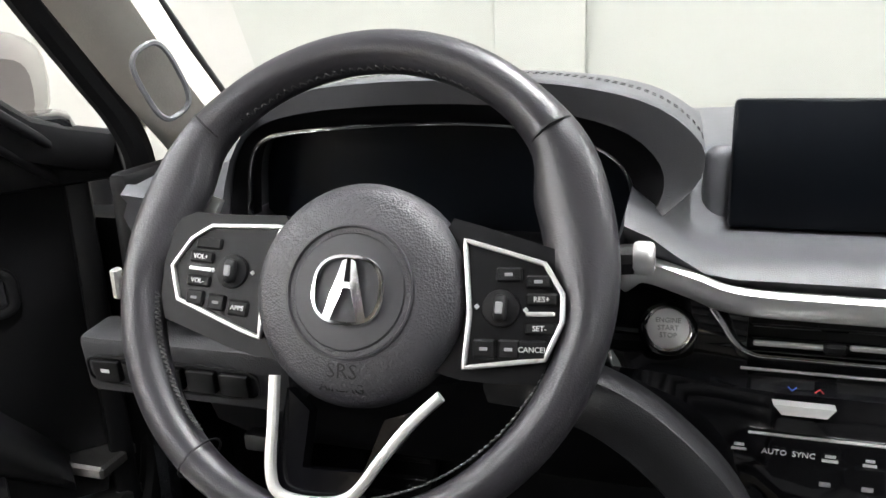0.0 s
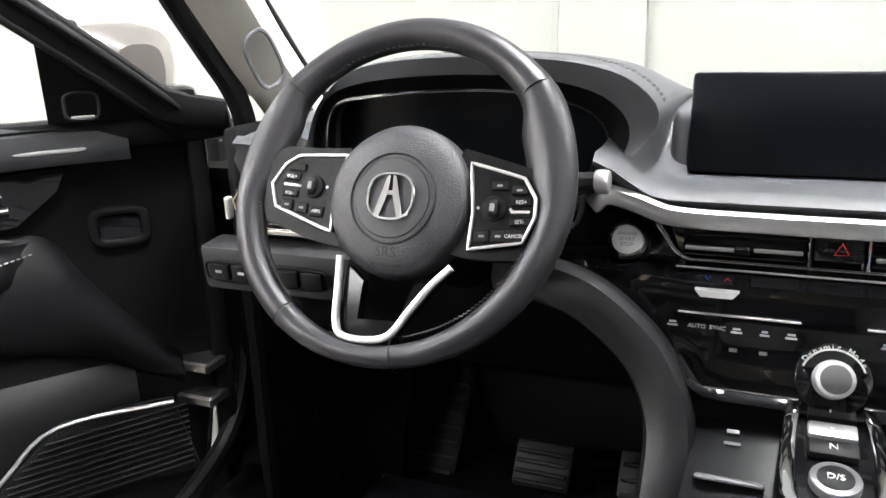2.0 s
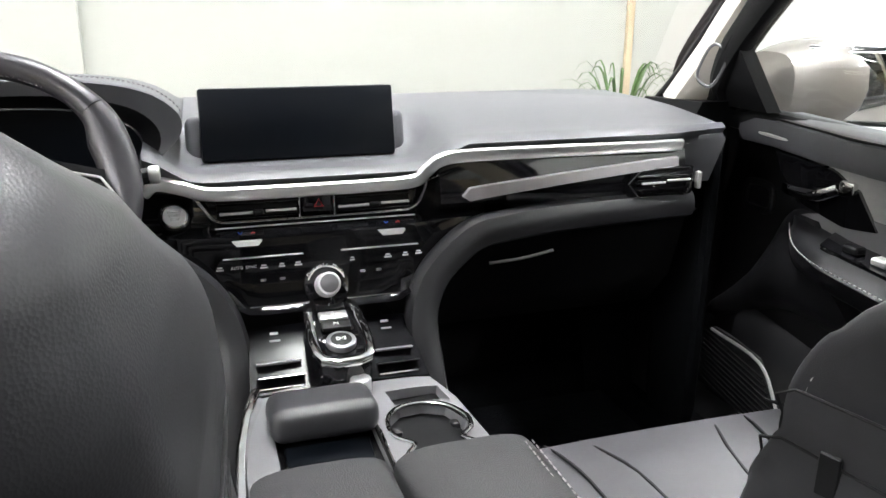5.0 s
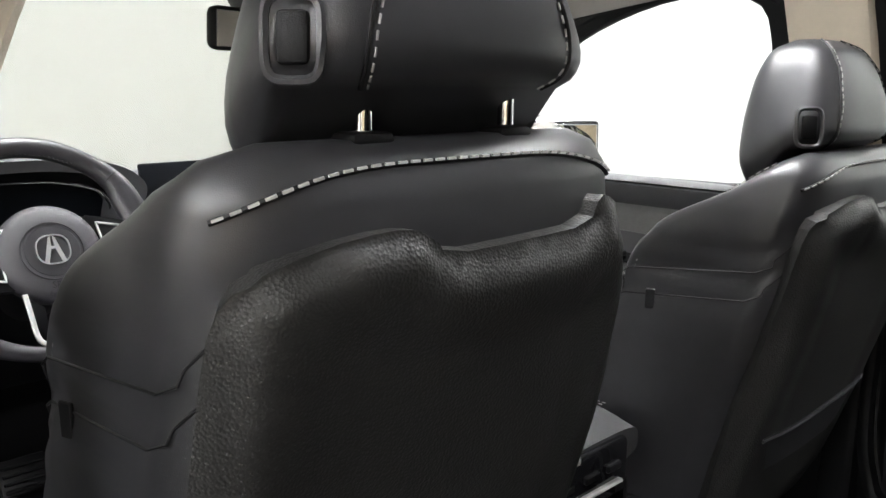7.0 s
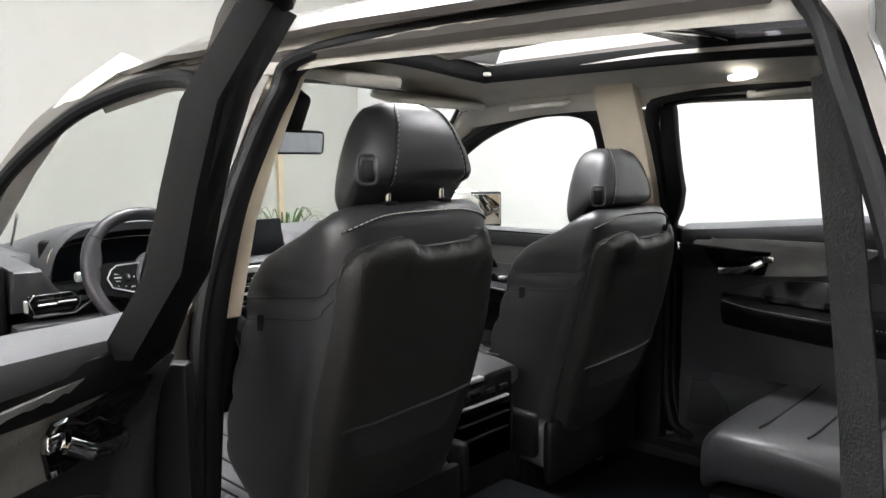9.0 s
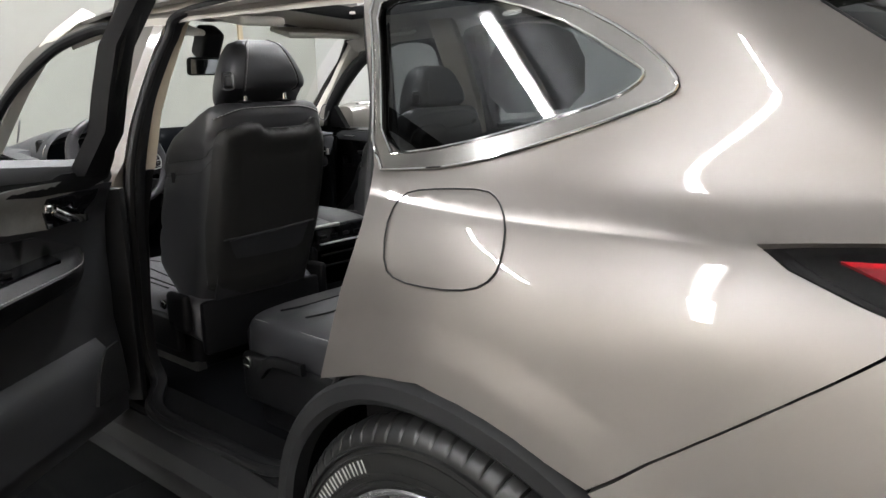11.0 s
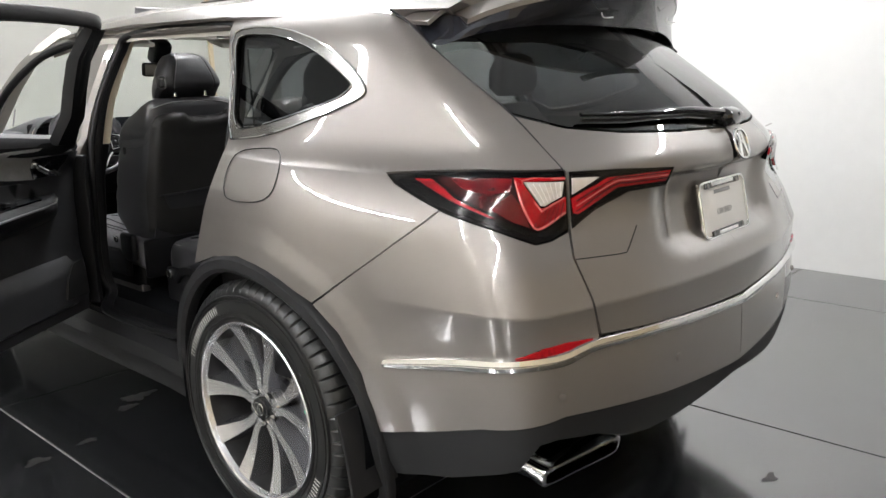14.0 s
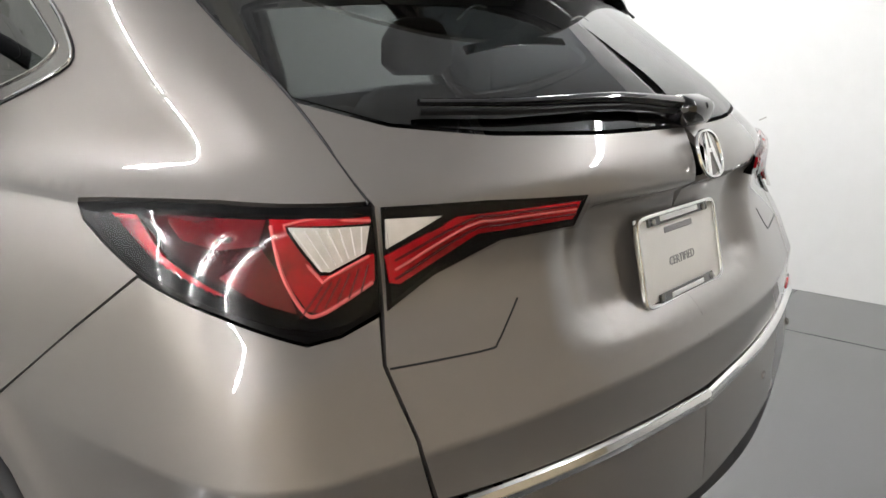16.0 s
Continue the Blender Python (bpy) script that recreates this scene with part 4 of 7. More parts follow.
# wheels
def road_wheel(name, x, y, s):
    w = part(name, disc(.06, .12, 24, 0, at(s * (abs(x) - .03), y, .386, 0, 90)), STEEL, car, "hub of a twin five-spoke alloy wheel")
    cx, cz = abs(x), .386

    def lathe(nm, prof, mt, lb="", seg=72, wob=None):
        rings = []
        for i in range(seg):
            a = 2 * math.pi * i / seg
            rings.append([(s * px, y + (pr + (wob(i, j) if wob else 0)) * math.cos(a), cz + (pr + (wob(i, j) if wob else 0)) * math.sin(a)) for j, (px, pr) in enumerate(prof)])
        rings.append(rings[0])
        return loft(nm, rings, mt, w, lb, caps=False, closed=False, sharp=32)

    R = .386
    t = [(cx + .118, .262), (cx + .128, .275), (cx + .130, .30), (cx + .129, .33), (cx + .124, .352), (cx + .118, .364), (cx + .106, .375), (cx + .098, .379)]
    tread = []
    for k in range(4):
        a = .092 - k * .046
        tread += [(cx + a, R - .003 + .003 * (k in (1, 2))), (cx + a - .036, R - .001), (cx + a - .037, R - .009), (cx + a - .045, R - .009)]
    t += tread + [(cx - .1, .378), (cx - .12, .35), (cx - .12, .262)]

    def lugs(i, j):
        if 5 <= j <= 9:
            return -.007 if i % 9 == 0 else 0
        if 12 <= j < len(t) - 4 and j % 4 in (0, 1):
            return -.006 if (i + j) % 9 == 3 else 0
        return 0

    lathe("tyre", t, TYRE, "black road tyre with block tread", 600, lugs)
    for rr, h in ((.283, .0014), (.296, .0010), (.330, .0012)):
        lathe("sidewall_rib", [(cx + .126, rr - .0025), (cx + .1302 + h, rr - .001), (cx + .1302 + h, rr + .001), (cx + .126, rr + .0025)], TYRE, "", 72)
    lathe("sidewall_rib", [(cx + .129, .340), (cx + .1325, .342), (cx + .1325, .345), (cx + .127, .347)], TYRE, "", 72)
    lathe("rim_lip", [(cx + .118, .263), (cx + .126, .268), (cx + .129, .264), (cx + .126, .2575), (cx + .112, .252)], ALLOY, "machined rim lip")
    lathe("rim_barrel", [(cx + .112, .252), (cx + .09, .246), (cx - .08, .235), (cx - .1, .25)], mat("dark_rim_barrel", (.05, .05, .052), .4, .7, vary=.2, scale=20), "dark grey rim barrel")
    part("brake_disc", disc(.17, .02, 48, .002, at(s * (cx + .012), y, cz, 0, 90)), STEEL, w, "steel brake disc")
    part("disc_bell", disc(.085, .06, 40, .006, at(s * (cx + .012), y, cz, 0, 90)), CLAD, w, "dark brake disc bell")
    part("brake_caliper", rbox((.06, .09, .17), .015, 2, at(s * (cx + .022), y - .145, cz + .05)), ALLOY_DARK, w, "grey brake caliper")
    # five pairs of spokes
    for i in range(5):
        base = radians(92 + 72 * i)
        for d in (-1, 1):
            pts = []
            for tt in (0, .22, .48, .75, 1):
                rr = .055 + .197 * tt
                off = d * math.asin((.0140 + .064 * max(0, (tt - .18) / .82) ** 1.1) / rr)
                a = base + off
                pts.append((rr, a, cx + .088 + .03 * tt - .012 * math.sin(math.pi * tt)))
            verts, faces = [], []
            for rr, a, xx in pts:
                hw = .0105 + .0185 * ((rr - .055) / .2) ** 1.5
                t_dir = Vector((0, -math.sin(a), math.cos(a)))
                c = Vector((s * xx, y + rr * math.cos(a), cz + rr * math.sin(a)))
                verts += [c + t_dir * hw, c - t_dir * hw, c - t_dir * (hw + .010) - Vector((s * .060, 0, 0)), c + t_dir * (hw + .010) - Vector((s * .060, 0, 0))]
            for j in range(4):
                b = 4 * j
                faces += [(b, b + 1, b + 5, b + 4)]
            link("spoke_face", verts, faces, ALLOY, w, "", recalc=False, sharp=60)
            faces2 = []
            for j in range(4):
                b = 4 * j
                faces2 += [(b + 1, b + 2, b + 6, b + 5), (b + 2, b + 3, b + 7, b + 6), (b + 3, b, b + 4, b + 7)]
            link("spoke_flank", verts, faces2, ALLOY_DARK, w, "", sharp=40)
    star = []
    for i in range(60):
        a = 2 * math.pi * i / 60
        rr = .062 + .009 * math.cos(5 * (a - radians(92)))
        star.append((rr * math.cos(a), rr * math.sin(a)))
    loft("hub_face", [[(s * (cx + n_), y + k_ * a, cz + k_ * b) for a, b in star] for n_, k_ in ((.04, 1.1), (.080, 1.0), (.0865, .93), (.0865, .62), (.078, .58))], ALLOY, w, "machined hub face", sharp=30)
    part("hub_cap", disc(.034, .02, 32, .004, at(s * (cx + .092), y, cz, 0, 90)), PIANO, w, "black hub cap")
    oval_badge(face(Vector((s * (cx + .104), y, cz)), (0, s, 0), (0, 0, 1)), .02, w, "cap_badge")
    for i in range(5):
        a = radians(92 + 72 * i + 36)
        part("wheel_nut", disc(.0095, .02, 6, .002, at(s * (cx + .084), y + .050 * math.cos(a), cz + .050 * math.sin(a), 0, 90)), CHROME, w)
        part("nut_recess", disc(.0135, .004, 20, .001, at(s * (cx + .0855), y + .050 * math.cos(a), cz + .050 * math.sin(a), 0, 90)), PIANO, w)
    # raised plain bars in place of the maker's lettering
    for start in (22, 203):
        for i in range(10):
            a0 = radians(start + i * 4.5)
            verts = []
            for rr in (.301, .324):
                for da in (-.027, -.012, .010, .022):
                    a = a0 + da
                    verts.append((s * (cx + .1318), y + rr * math.cos(a), cz + rr * math.sin(a)))
            link("sidewall_bar", verts, [(0, 1, 5, 4), (2, 3, 7, 6)], mat("worn_tyre_print", (.42, .42, .40), .6, vary=.3, scale=60), w)
    if s < 0 and y < 1:
        part("valve_cap", disc(.006, .02, 10, .001, at(s * (cx + .09), y - .215, cz + .05, 0, 90)), GREEN, w, "green valve cap")
    return w


road_wheel("rear_wheel", -.86, 0.0, -1)
road_wheel("rear_wheel", .86, 0.0, 1)
road_wheel("front_wheel", -.84, 2.89, -1)
road_wheel("front_wheel", .84, 2.89, 1)

# pillars, roof lining, glass and doors -----------------------------------------
PILLAR_EDGE = (.45, .828, .62, .832, .78, .824, .94, .818, 1.1, .806, 1.24, .766, 1.3, .735, 1.39, .692, 1.47, .645, 1.55, .60)
SEAL_EDGE = (.45, .785, .94, .775, 1.1, .753, 1.24, .720, 1.33, .682, 1.39, .650, 1.47, .605, 1.55, .565)
LINING_EDGE = (1.08, .722, 1.24, .684, 1.33, .647, 1.39, .619, 1.47, .580, 1.55, .54)
FLANGE = (.46, .885, .8, .885, .95, .868, 1.05, .835, 1.12, .80, 1.2, .762, 1.33, .725, 1.45, .685, 1.53, .64)
FORE_SEAL = (.46, .885, .8, .885, .95, .84, 1.05, .79, 1.12, .786, 1.18, .783, 1.234, .778, 1.32, .75, 1.40, .712, 1.49, .67)


def side_s(s):
    return side if s < 0 else mirrored(side)


for s in (-1, 1):
    sd, o = side_s(s), (s, 0, 0)
    # roof rail and front pillar skins
    patch("roof_rail", [(.47, 1.53), (.47, 1.505), (1.42, 1.515), (1.7, 1.50), (1.9, 1.46), (2.12, 1.345), (2.25, 1.235), (2.35, 1.13), (2.5, 1.11), (2.37, 1.225), (2.25, 1.32), (2.1, 1.425), (1.95, 1.52), (1.5, 1.565), (.9, 1.562)],
          sd, PAINT, car, .05, .014, o, "bronze grey roof rail and front pillar", lift=-.012)
    pil = []
    for z in (.46, .55, .7, .85, .95, 1.05, 1.12, 1.2, 1.3, 1.4, 1.475):
        xi, xo = lerp(PILLAR_EDGE, z), half_width(1.26, z) - .014
        xo = max(xo, xi + .03)
        pil.append([(s * xi, 1.270, z), (s * (xi + .012), 1.258, z), (s * (xo - .02), 1.256, z), (s * xo, 1.272, z), (s * xo, 1.385, z), (s * (xo - .02), 1.40, z), (s * xi, 1.40, z)])
    loft("centre_pillar", pil, PAINT, car, "bronze grey centre pillar", sharp=45)
    # beige lining of the centre pillar
    pil = []
    for z in (1.088, 1.17, 1.24, 1.33, 1.40, 1.47, 1.54):
        xo, xi = lerp(SEAL_EDGE, z), lerp(LINING_EDGE, z)
        pil.append([(s * (xo + .006), 1.275, z), (s * xo, 1.262, z), (s * xi, 1.264, z), (s * (xi - .007), 1.275, z), (s * (xi - .004), 1.37, z), (s * (xi + .03), 1.41, z)])
    loft("pillar_lining", pil, BEIGE, car, "beige centre pillar lining", sharp=50)
    pil = [[(s * (xi + .045), 1.266, z), (s * xi, 1.266, z), (s * (xi - .008), 1.28, z), (s * (xi - .004), 1.40, z), (s * (xi + .03), 1.41, z)] for z, xi in ((.46, .775), (.7, .775), (.95, .755), (1.086, .722))]
    loft("pillar_lower_lining", pil, PLASTIC, car, "black lower pillar lining", sharp=50)
    # rubber seals round the door openings
    fore = [(1.20, .50), (1.238, .56), (1.252, .66), (1.252, .80), (1.252, .95), (1.252, 1.08), (1.252, 1.18), (1.252, 1.28), (1.25, 1.38), (1.246, 1.445)]
    rest = [(1.20, 1.50), (.9, 1.518), (.50, 1.505), (.43, 1.48), (.385, 1.40), (.33, 1.27), (.285, 1.13), (.235, 1.0), (.255, .88), (.31, .74), (.42, .57), (.55, .48), (.8, .465), (1.08, .47)]

    def rim_x(y, z):
        return min(half_width(y, z) - .03, lerp(FLANGE, z) + .012)

    pts = curve([(s * (lerp(PILLAR_EDGE, z) - .008), y, z) for y, z in fore] + [(s * rim_x(y, z), y, z) for y, z in rest], 5, True)
    link("door_seal", *sweep(pts, ring(.013, 10), True), RUBBER, car, "black rubber door seal")
    pts = curve([(s * (lerp(SEAL_EDGE, z) + .017), y + .006, z) for y, z in fore] + [(s * (rim_x(y, z) - .02), y, z) for y, z in rest], 5, True)
    link("opening_flange", *sweep(pts, bar(.026, .036, .010), True, Vector((1, 0, 0))), RUBBER, car, "black opening flange")
    loop = [(1.31, .5), (1.3, .8), (1.36, 1.05), (1.41, 1.24), (1.43, 1.40), (1.47, 1.475), (1.66, 1.49), (1.85, 1.45), (2.0, 1.39), (2.12, 1.315), (2.215, 1.234), (2.268, 1.178), (2.312, 1.128), (2.338, 1.075), (2.36, 1.0), (2.42, .8), (2.38, .6), (2.25, .5), (2.0, .47), (1.6, .465)]
    pts = curve([(s * (lerp(FORE_SEAL, z) if s < 0 and y > 1.8 else min(half_width(y, z) - .03, lerp(FLANGE, z) + .012)), y, z) for y, z in loop], 5, True)
    link("door_seal", *sweep(pts, ring(.017, 10), True), RUBBER, car, "black rubber door seal")
    # inner front pillar lining with tweeter grille
    rings = []
    for y, z, x in ((2.42, 1.06, .722), (2.30, 1.165, .708), (2.17, 1.285, .688), (2.05, 1.39, .658), (1.93, 1.475, .62), (1.83, 1.53, .575)):
        x += .034 if s > 0 else 0
        rings.append([(s * (x + .058), y - .012, z - .008), (s * (x + .022), y - .014, z - .004), (s * (x - .006), y + .002, z + .018), (s * (x + .004), y + .045, z + .037), (s * (x + .016), y + .055, z + .042), (s * (x + .05), y + .04, z + .02)])
    loft("front_pillar_lining", rings, mat("pale_grey_trim", (.62, .59, .53), .6, bump=.25, bscale=500, vary=.06, scale=15), car, "pale grey front pillar lining", sharp=50)
    gm = face(Vector((s * .6985 + (.034 if s > 0 else 0), 2.274, 1.168)), Vector((0, .55, -.84)), Vector((-s * .45, .8, .5)))
    tw = [gm @ Vector((x, y, 0)) for x, y in squircle(0, 0, .041, .021, 3.2, 30)]
    link("tweeter_rim", *sweep(tw, ring(.003, 6), True), GREYPAD, car, "rounded tweeter grille on the pillar")
    # cowl corner of the door opening, black
    rings = [[(s * x, y, z) for y, z in (((2.30, 1.10), (2.5, 1.09), (2.5, .45), (2.40, .45), (2.42, .8), (2.37, 1.0)) if s > 0 else ((2.36, 1.0), (2.5, .99), (2.5, .34), (2.37, .34), (2.40, .8), (2.385, .96)))] for x in (.95, .74)]
    loft("hinge_pillar", rings, PLASTIC, car, "black front hinge pillar", sharp=30)
    for z in (.62, .68):
        part("door_check", rbox((.10, .07, .018), .004, 1, at(s * .93, 2.33, z)), STEEL, car, "steel door check link")
    if s < 0:
        part("hinge_cover", rbox((.07, .07, .32), .012, 2, at(-.958, 2.475, .875)), PLASTIC, car, "black cover over the door hinge")
        part("dash_end_cap", rbox((.022, .20, .19), .008, 2, at(-.748, 2.345, .985)), PLASTIC, car, "black cap on the end of the dash")
    part("kick_panel", rbox((.03, .62, .62), .008, 1, at(s * .765, 2.58, .70)), CARPET, car, "black footwell side trim")
    arc = [(2.89 + .42 * math.cos(radians(d)), .372 + .42 * math.sin(radians(d))) for d in range(0, 181, 15)]
    patch("front_fender", [(2.50, .36), (2.50, .955), (2.9, .95), (3.35, .90), (3.66, .80), (3.74, .60), (3.68, .36)] + arc, lambda y, z, s=s: Vector((s * (.94 - .22 * max(0, (y - 3.1) / .65) ** 2 - .05 * max(0, z - .8)), y, z)), PAINT, car, .06, .02, o, "bronze grey front fender")
    rings = [[Vector((s * x, 2.89 + .44 * math.cos(radians(d)), .372 + .44 * math.sin(radians(d)))) for d in np.linspace(-5, 185, 26)] for x in (.91, .62)]
    loft("arch_liner", rings, CARPET, car, "black wheel arch liner", closed=False)
    tube("windscreen_edge", curve([(s * x + (.034 if s > 0 else 0), y, z) for x, y, z in ((.735, 2.56, 1.035), (.728, 2.44, 1.125), (.717, 2.347, 1.203), (.70, 2.235, 1.30), (.66, 2.08, 1.43), (.585, 1.93, 1.54))], 5), .008, RUBBER, car)

# windscreen glass and header
WS = [(-.70, 2.50, 1.075), (-.3, 2.80, 1.06), (0, 2.86, 1.06), (.3, 2.80, 1.06), (.73, 2.50, 1.075)]
WT = [(-.56, 1.93, 1.54), (-.25, 2.0, 1.575), (0, 2.02, 1.585), (.25, 2.0, 1.575), (.59, 1.93, 1.54)]
a, b = curve(WS, 6), curve(WT, 6)
ws = loft("windscreen", [[p + (q - p) * t + Vector((0, .03 * math.sin(math.pi * t), .03 * math.sin(math.pi * t))) for p, q in zip(a, b)] for t in np.linspace(0, 1, 10)], CLEAR, car, "clear curved windscreen", closed=False)
ws.visible_shadow = False
patch("bonnet", [(-.90, 2.56), (0, 2.74), (.90, 2.56), (.88, 3.2), (.76, 3.6), (.4, 3.76), (0, 3.8), (-.4, 3.76), (-.76, 3.6), (-.88, 3.2)], lambda x, y: Vector((x, y, .955 - .03 * (x / .9) ** 2 - .13 * max(0, (y - 2.7) / 1.1) ** 2)), PAINT, car, .08, .02, (0, 0, 1), "bronze grey bonnet")
patch("front_bumper", [(-.74, .34), (-.72, .60), (-.74, .80), (-.4, .82), (0, .82), (.4, .82), (.74, .80), (.72, .60), (.74, .34)], lambda x, z: Vector((x, 3.84 - .34 * abs(x / .8) ** 2.4 - .10 * max(0, (z - .6) / .25) ** 2, z)), PAINT, car, .07, .03, (0, 1, 0), "bronze grey front bumper")
part("engine_bay", rbox((1.2, 1.0, .5), .05, 3, at(0, 3.15, .60)), PLASTIC, car, "black engine bay")
rings = [[p + Vector((0, dy, dz)) for dy, dz in ((-.02, -.005), (.06, -.02), (.06, -.05), (-.02, -.05))] for p in a]
loft("cowl", rings, PLASTIC, car, "black cowl edge", sharp=40)

# roof lining round the opening, sun visors, handles
def lining(x, y):
    r = roof(x, y)
    return r + Vector((0, 0, -.035 - .02 * abs(x / .6) ** 3))


HL = [(-.62, -.3), (.62, -.3), (.62, .5), (.62, 1.5), (.57, 1.9), (0, 2.0), (-.57, 1.9), (-.62, 1.5), (-.62, .5)]
head = patch("headlining", HL, lining, HEADLINER, car, .07, .01, (0, 0, -1), "pale fabric roof lining", holes=[[(-.40, .42), (.40, .42), (.40, 1.62), (.37, 1.66), (-.37, 1.66), (-.40, 1.62)]])
fr = curve([(*lining(x, y)[:2], lining(x, y).z + .004) for x, y in ((-.40, .42), (0, .42), (.40, .42), (.41, 1.0), (.40, 1.6), (.36, 1.66), (0, 1.665), (-.36, 1.66), (-.40, 1.6), (-.41, 1.0))], 6, True)
link("opening_trim", *sweep(fr, bar(.016, .05, .006), True, Vector((0, 0, 1))), PLASTIC, head, "black trim round the roof opening")
part("wind_deflector", rbox((.76, .012, .05), .003, 1, at(0, 1.60, 1.628, 25)), mat("grey_mesh", (.32, .32, .33), .8, vary=.2, scale=200), head, "grey mesh wind deflector")
part("roof_beam", rbox((.80, .10, .03), .006, 2, at(0, .97, 1.615)), PIANO, head, "black cross beam of the roof glass")
for s in (-1, 1):
    rings = []
    for y in np.linspace(-.1, 1.9, 16):
        zz = lining(s * .6, y).z
        rings.append([(s * .57, y, zz + .01), (s * .612, y, zz - .024), (s * .628, y, zz - .036), (s * .638, y, zz - .015), (s * .615, y, zz + .02)])
    loft("side_lining", rings, HEADLINER, head, "pale fabric side lining")
    part("sun_visor", rbox((.36, .15, .022), .010, 3, at(s * .37, 1.86, 1.515, 14, 0, -s * 4)), HEADLINER, car, "pale folded sun visor")
    for y0 in (1.60, .85):
        g = curve([(s * .60, y0 + .105, 1.505), (s * .578, y0 + .095, 1.488), (s * .568, y0 + .06, 1.490), (s * .566, y0 - .06, 1.496), (s * .575, y0 - .095, 1.498), (s * .60, y0 - .105, 1.518)], 5)
        link("grab_handle", *sweep(g, bar(.024, .016, .006), False, Vector((0, 0, 1))), HEADLINER, car, "pale grab handle")
    lamp_mat = mat("reading_lamp", (1, .97, .9), .3, emit=1.6)
    part("reading_lamp", disc(.035, .008, 24, .002, at(s * .52, .95, 1.535, 0, -s * 18)), lamp_mat, car, "round roof reading lamp")
part("overhead_console", rbox((.2, .2, .035), .014, 3, at(0, 1.80, 1.555, 10)), HEADLINER, car, "pale overhead console")
part("map_lamp", rbox((.05, .02, .006), .002, 1, at(-.06, 1.78, 1.536, 10)), MATS["reading_lamp"], car)
# inside mirror
part("mirror_mount", rbox((.09, .09, .13), .02, 3, at(-.04, 2.03, 1.475, 30)), PLASTIC, car, "black mirror mount")
im = part("inside_mirror", rbox((.25, .035, .068), .014, 3, at(-.07, 1.965, 1.385, 5, 0, 14)), PLASTIC, car, "black frame of the inside mirror")
MIRROR = mat("mirror_glass", (.8, .8, .8), .02, 1.0)
part("mirror_glass", rbox((.235, .003, .056), .001, 1, at(-.0743, 1.9472, 1.3833, 5, 0, 14)), mat("dim_mirror", (.25, .26, .28), .04, 1.0), im, "dim mirror glass")


# doors: built shut, then swung about their hinge line
def outside_mirror(parent, s, fwd=0, drop=0):
    rings = []
    for t in np.linspace(0, 1, 9):
        x = .865 + .215 * t
        hh = .055 + .03 * math.sin(math.pi * min(1, t * .9 + .1)) - (.03 * max(0, t - .8) / .2)
        dd = .05 + .05 * math.sin(math.pi * (t * .8 + .15))
        if s < 0:
            x, hh, dd = .91 + .22 * t, .026 + .040 * math.sin(math.pi * min(1, t * .75 + .1)), .030 + .066 * math.sin(math.pi * (t * .62 + .02))
        rings.append([(s * x, 2.17 + fwd - .06 * t + dy, 1.172 - drop + .012 * t + dz) for dy, dz in squircle(0, 0, dd, hh, 3, 22)])
    loft("mirror_housing", rings, PAINT, parent, "bronze grey mirror housing")
    m = face(Vector((s * .975, 2.052 + fwd, 1.180 - drop)), Vector((s, -.75, 0)) if s > 0 else Vector((1, .22, 0)), (0, .05, 1))
    part("mirror_surround", rbox((.20, .14, .02), .02, 3, m @ at(0, 0, -.006)), PIANO, parent, "black mirror surround")
    part("mirror_pane", rbox((.185, .122, .006), .018, 3, m @ at(0, 0, .006)), MIRROR, parent, "mirror pane")
    part("mirror_foot", rbox((.10, .08, .05), .015, 2, at(s * .855, 2.2 + fwd, 1.105)), PIANO, parent, "black mirror foot")


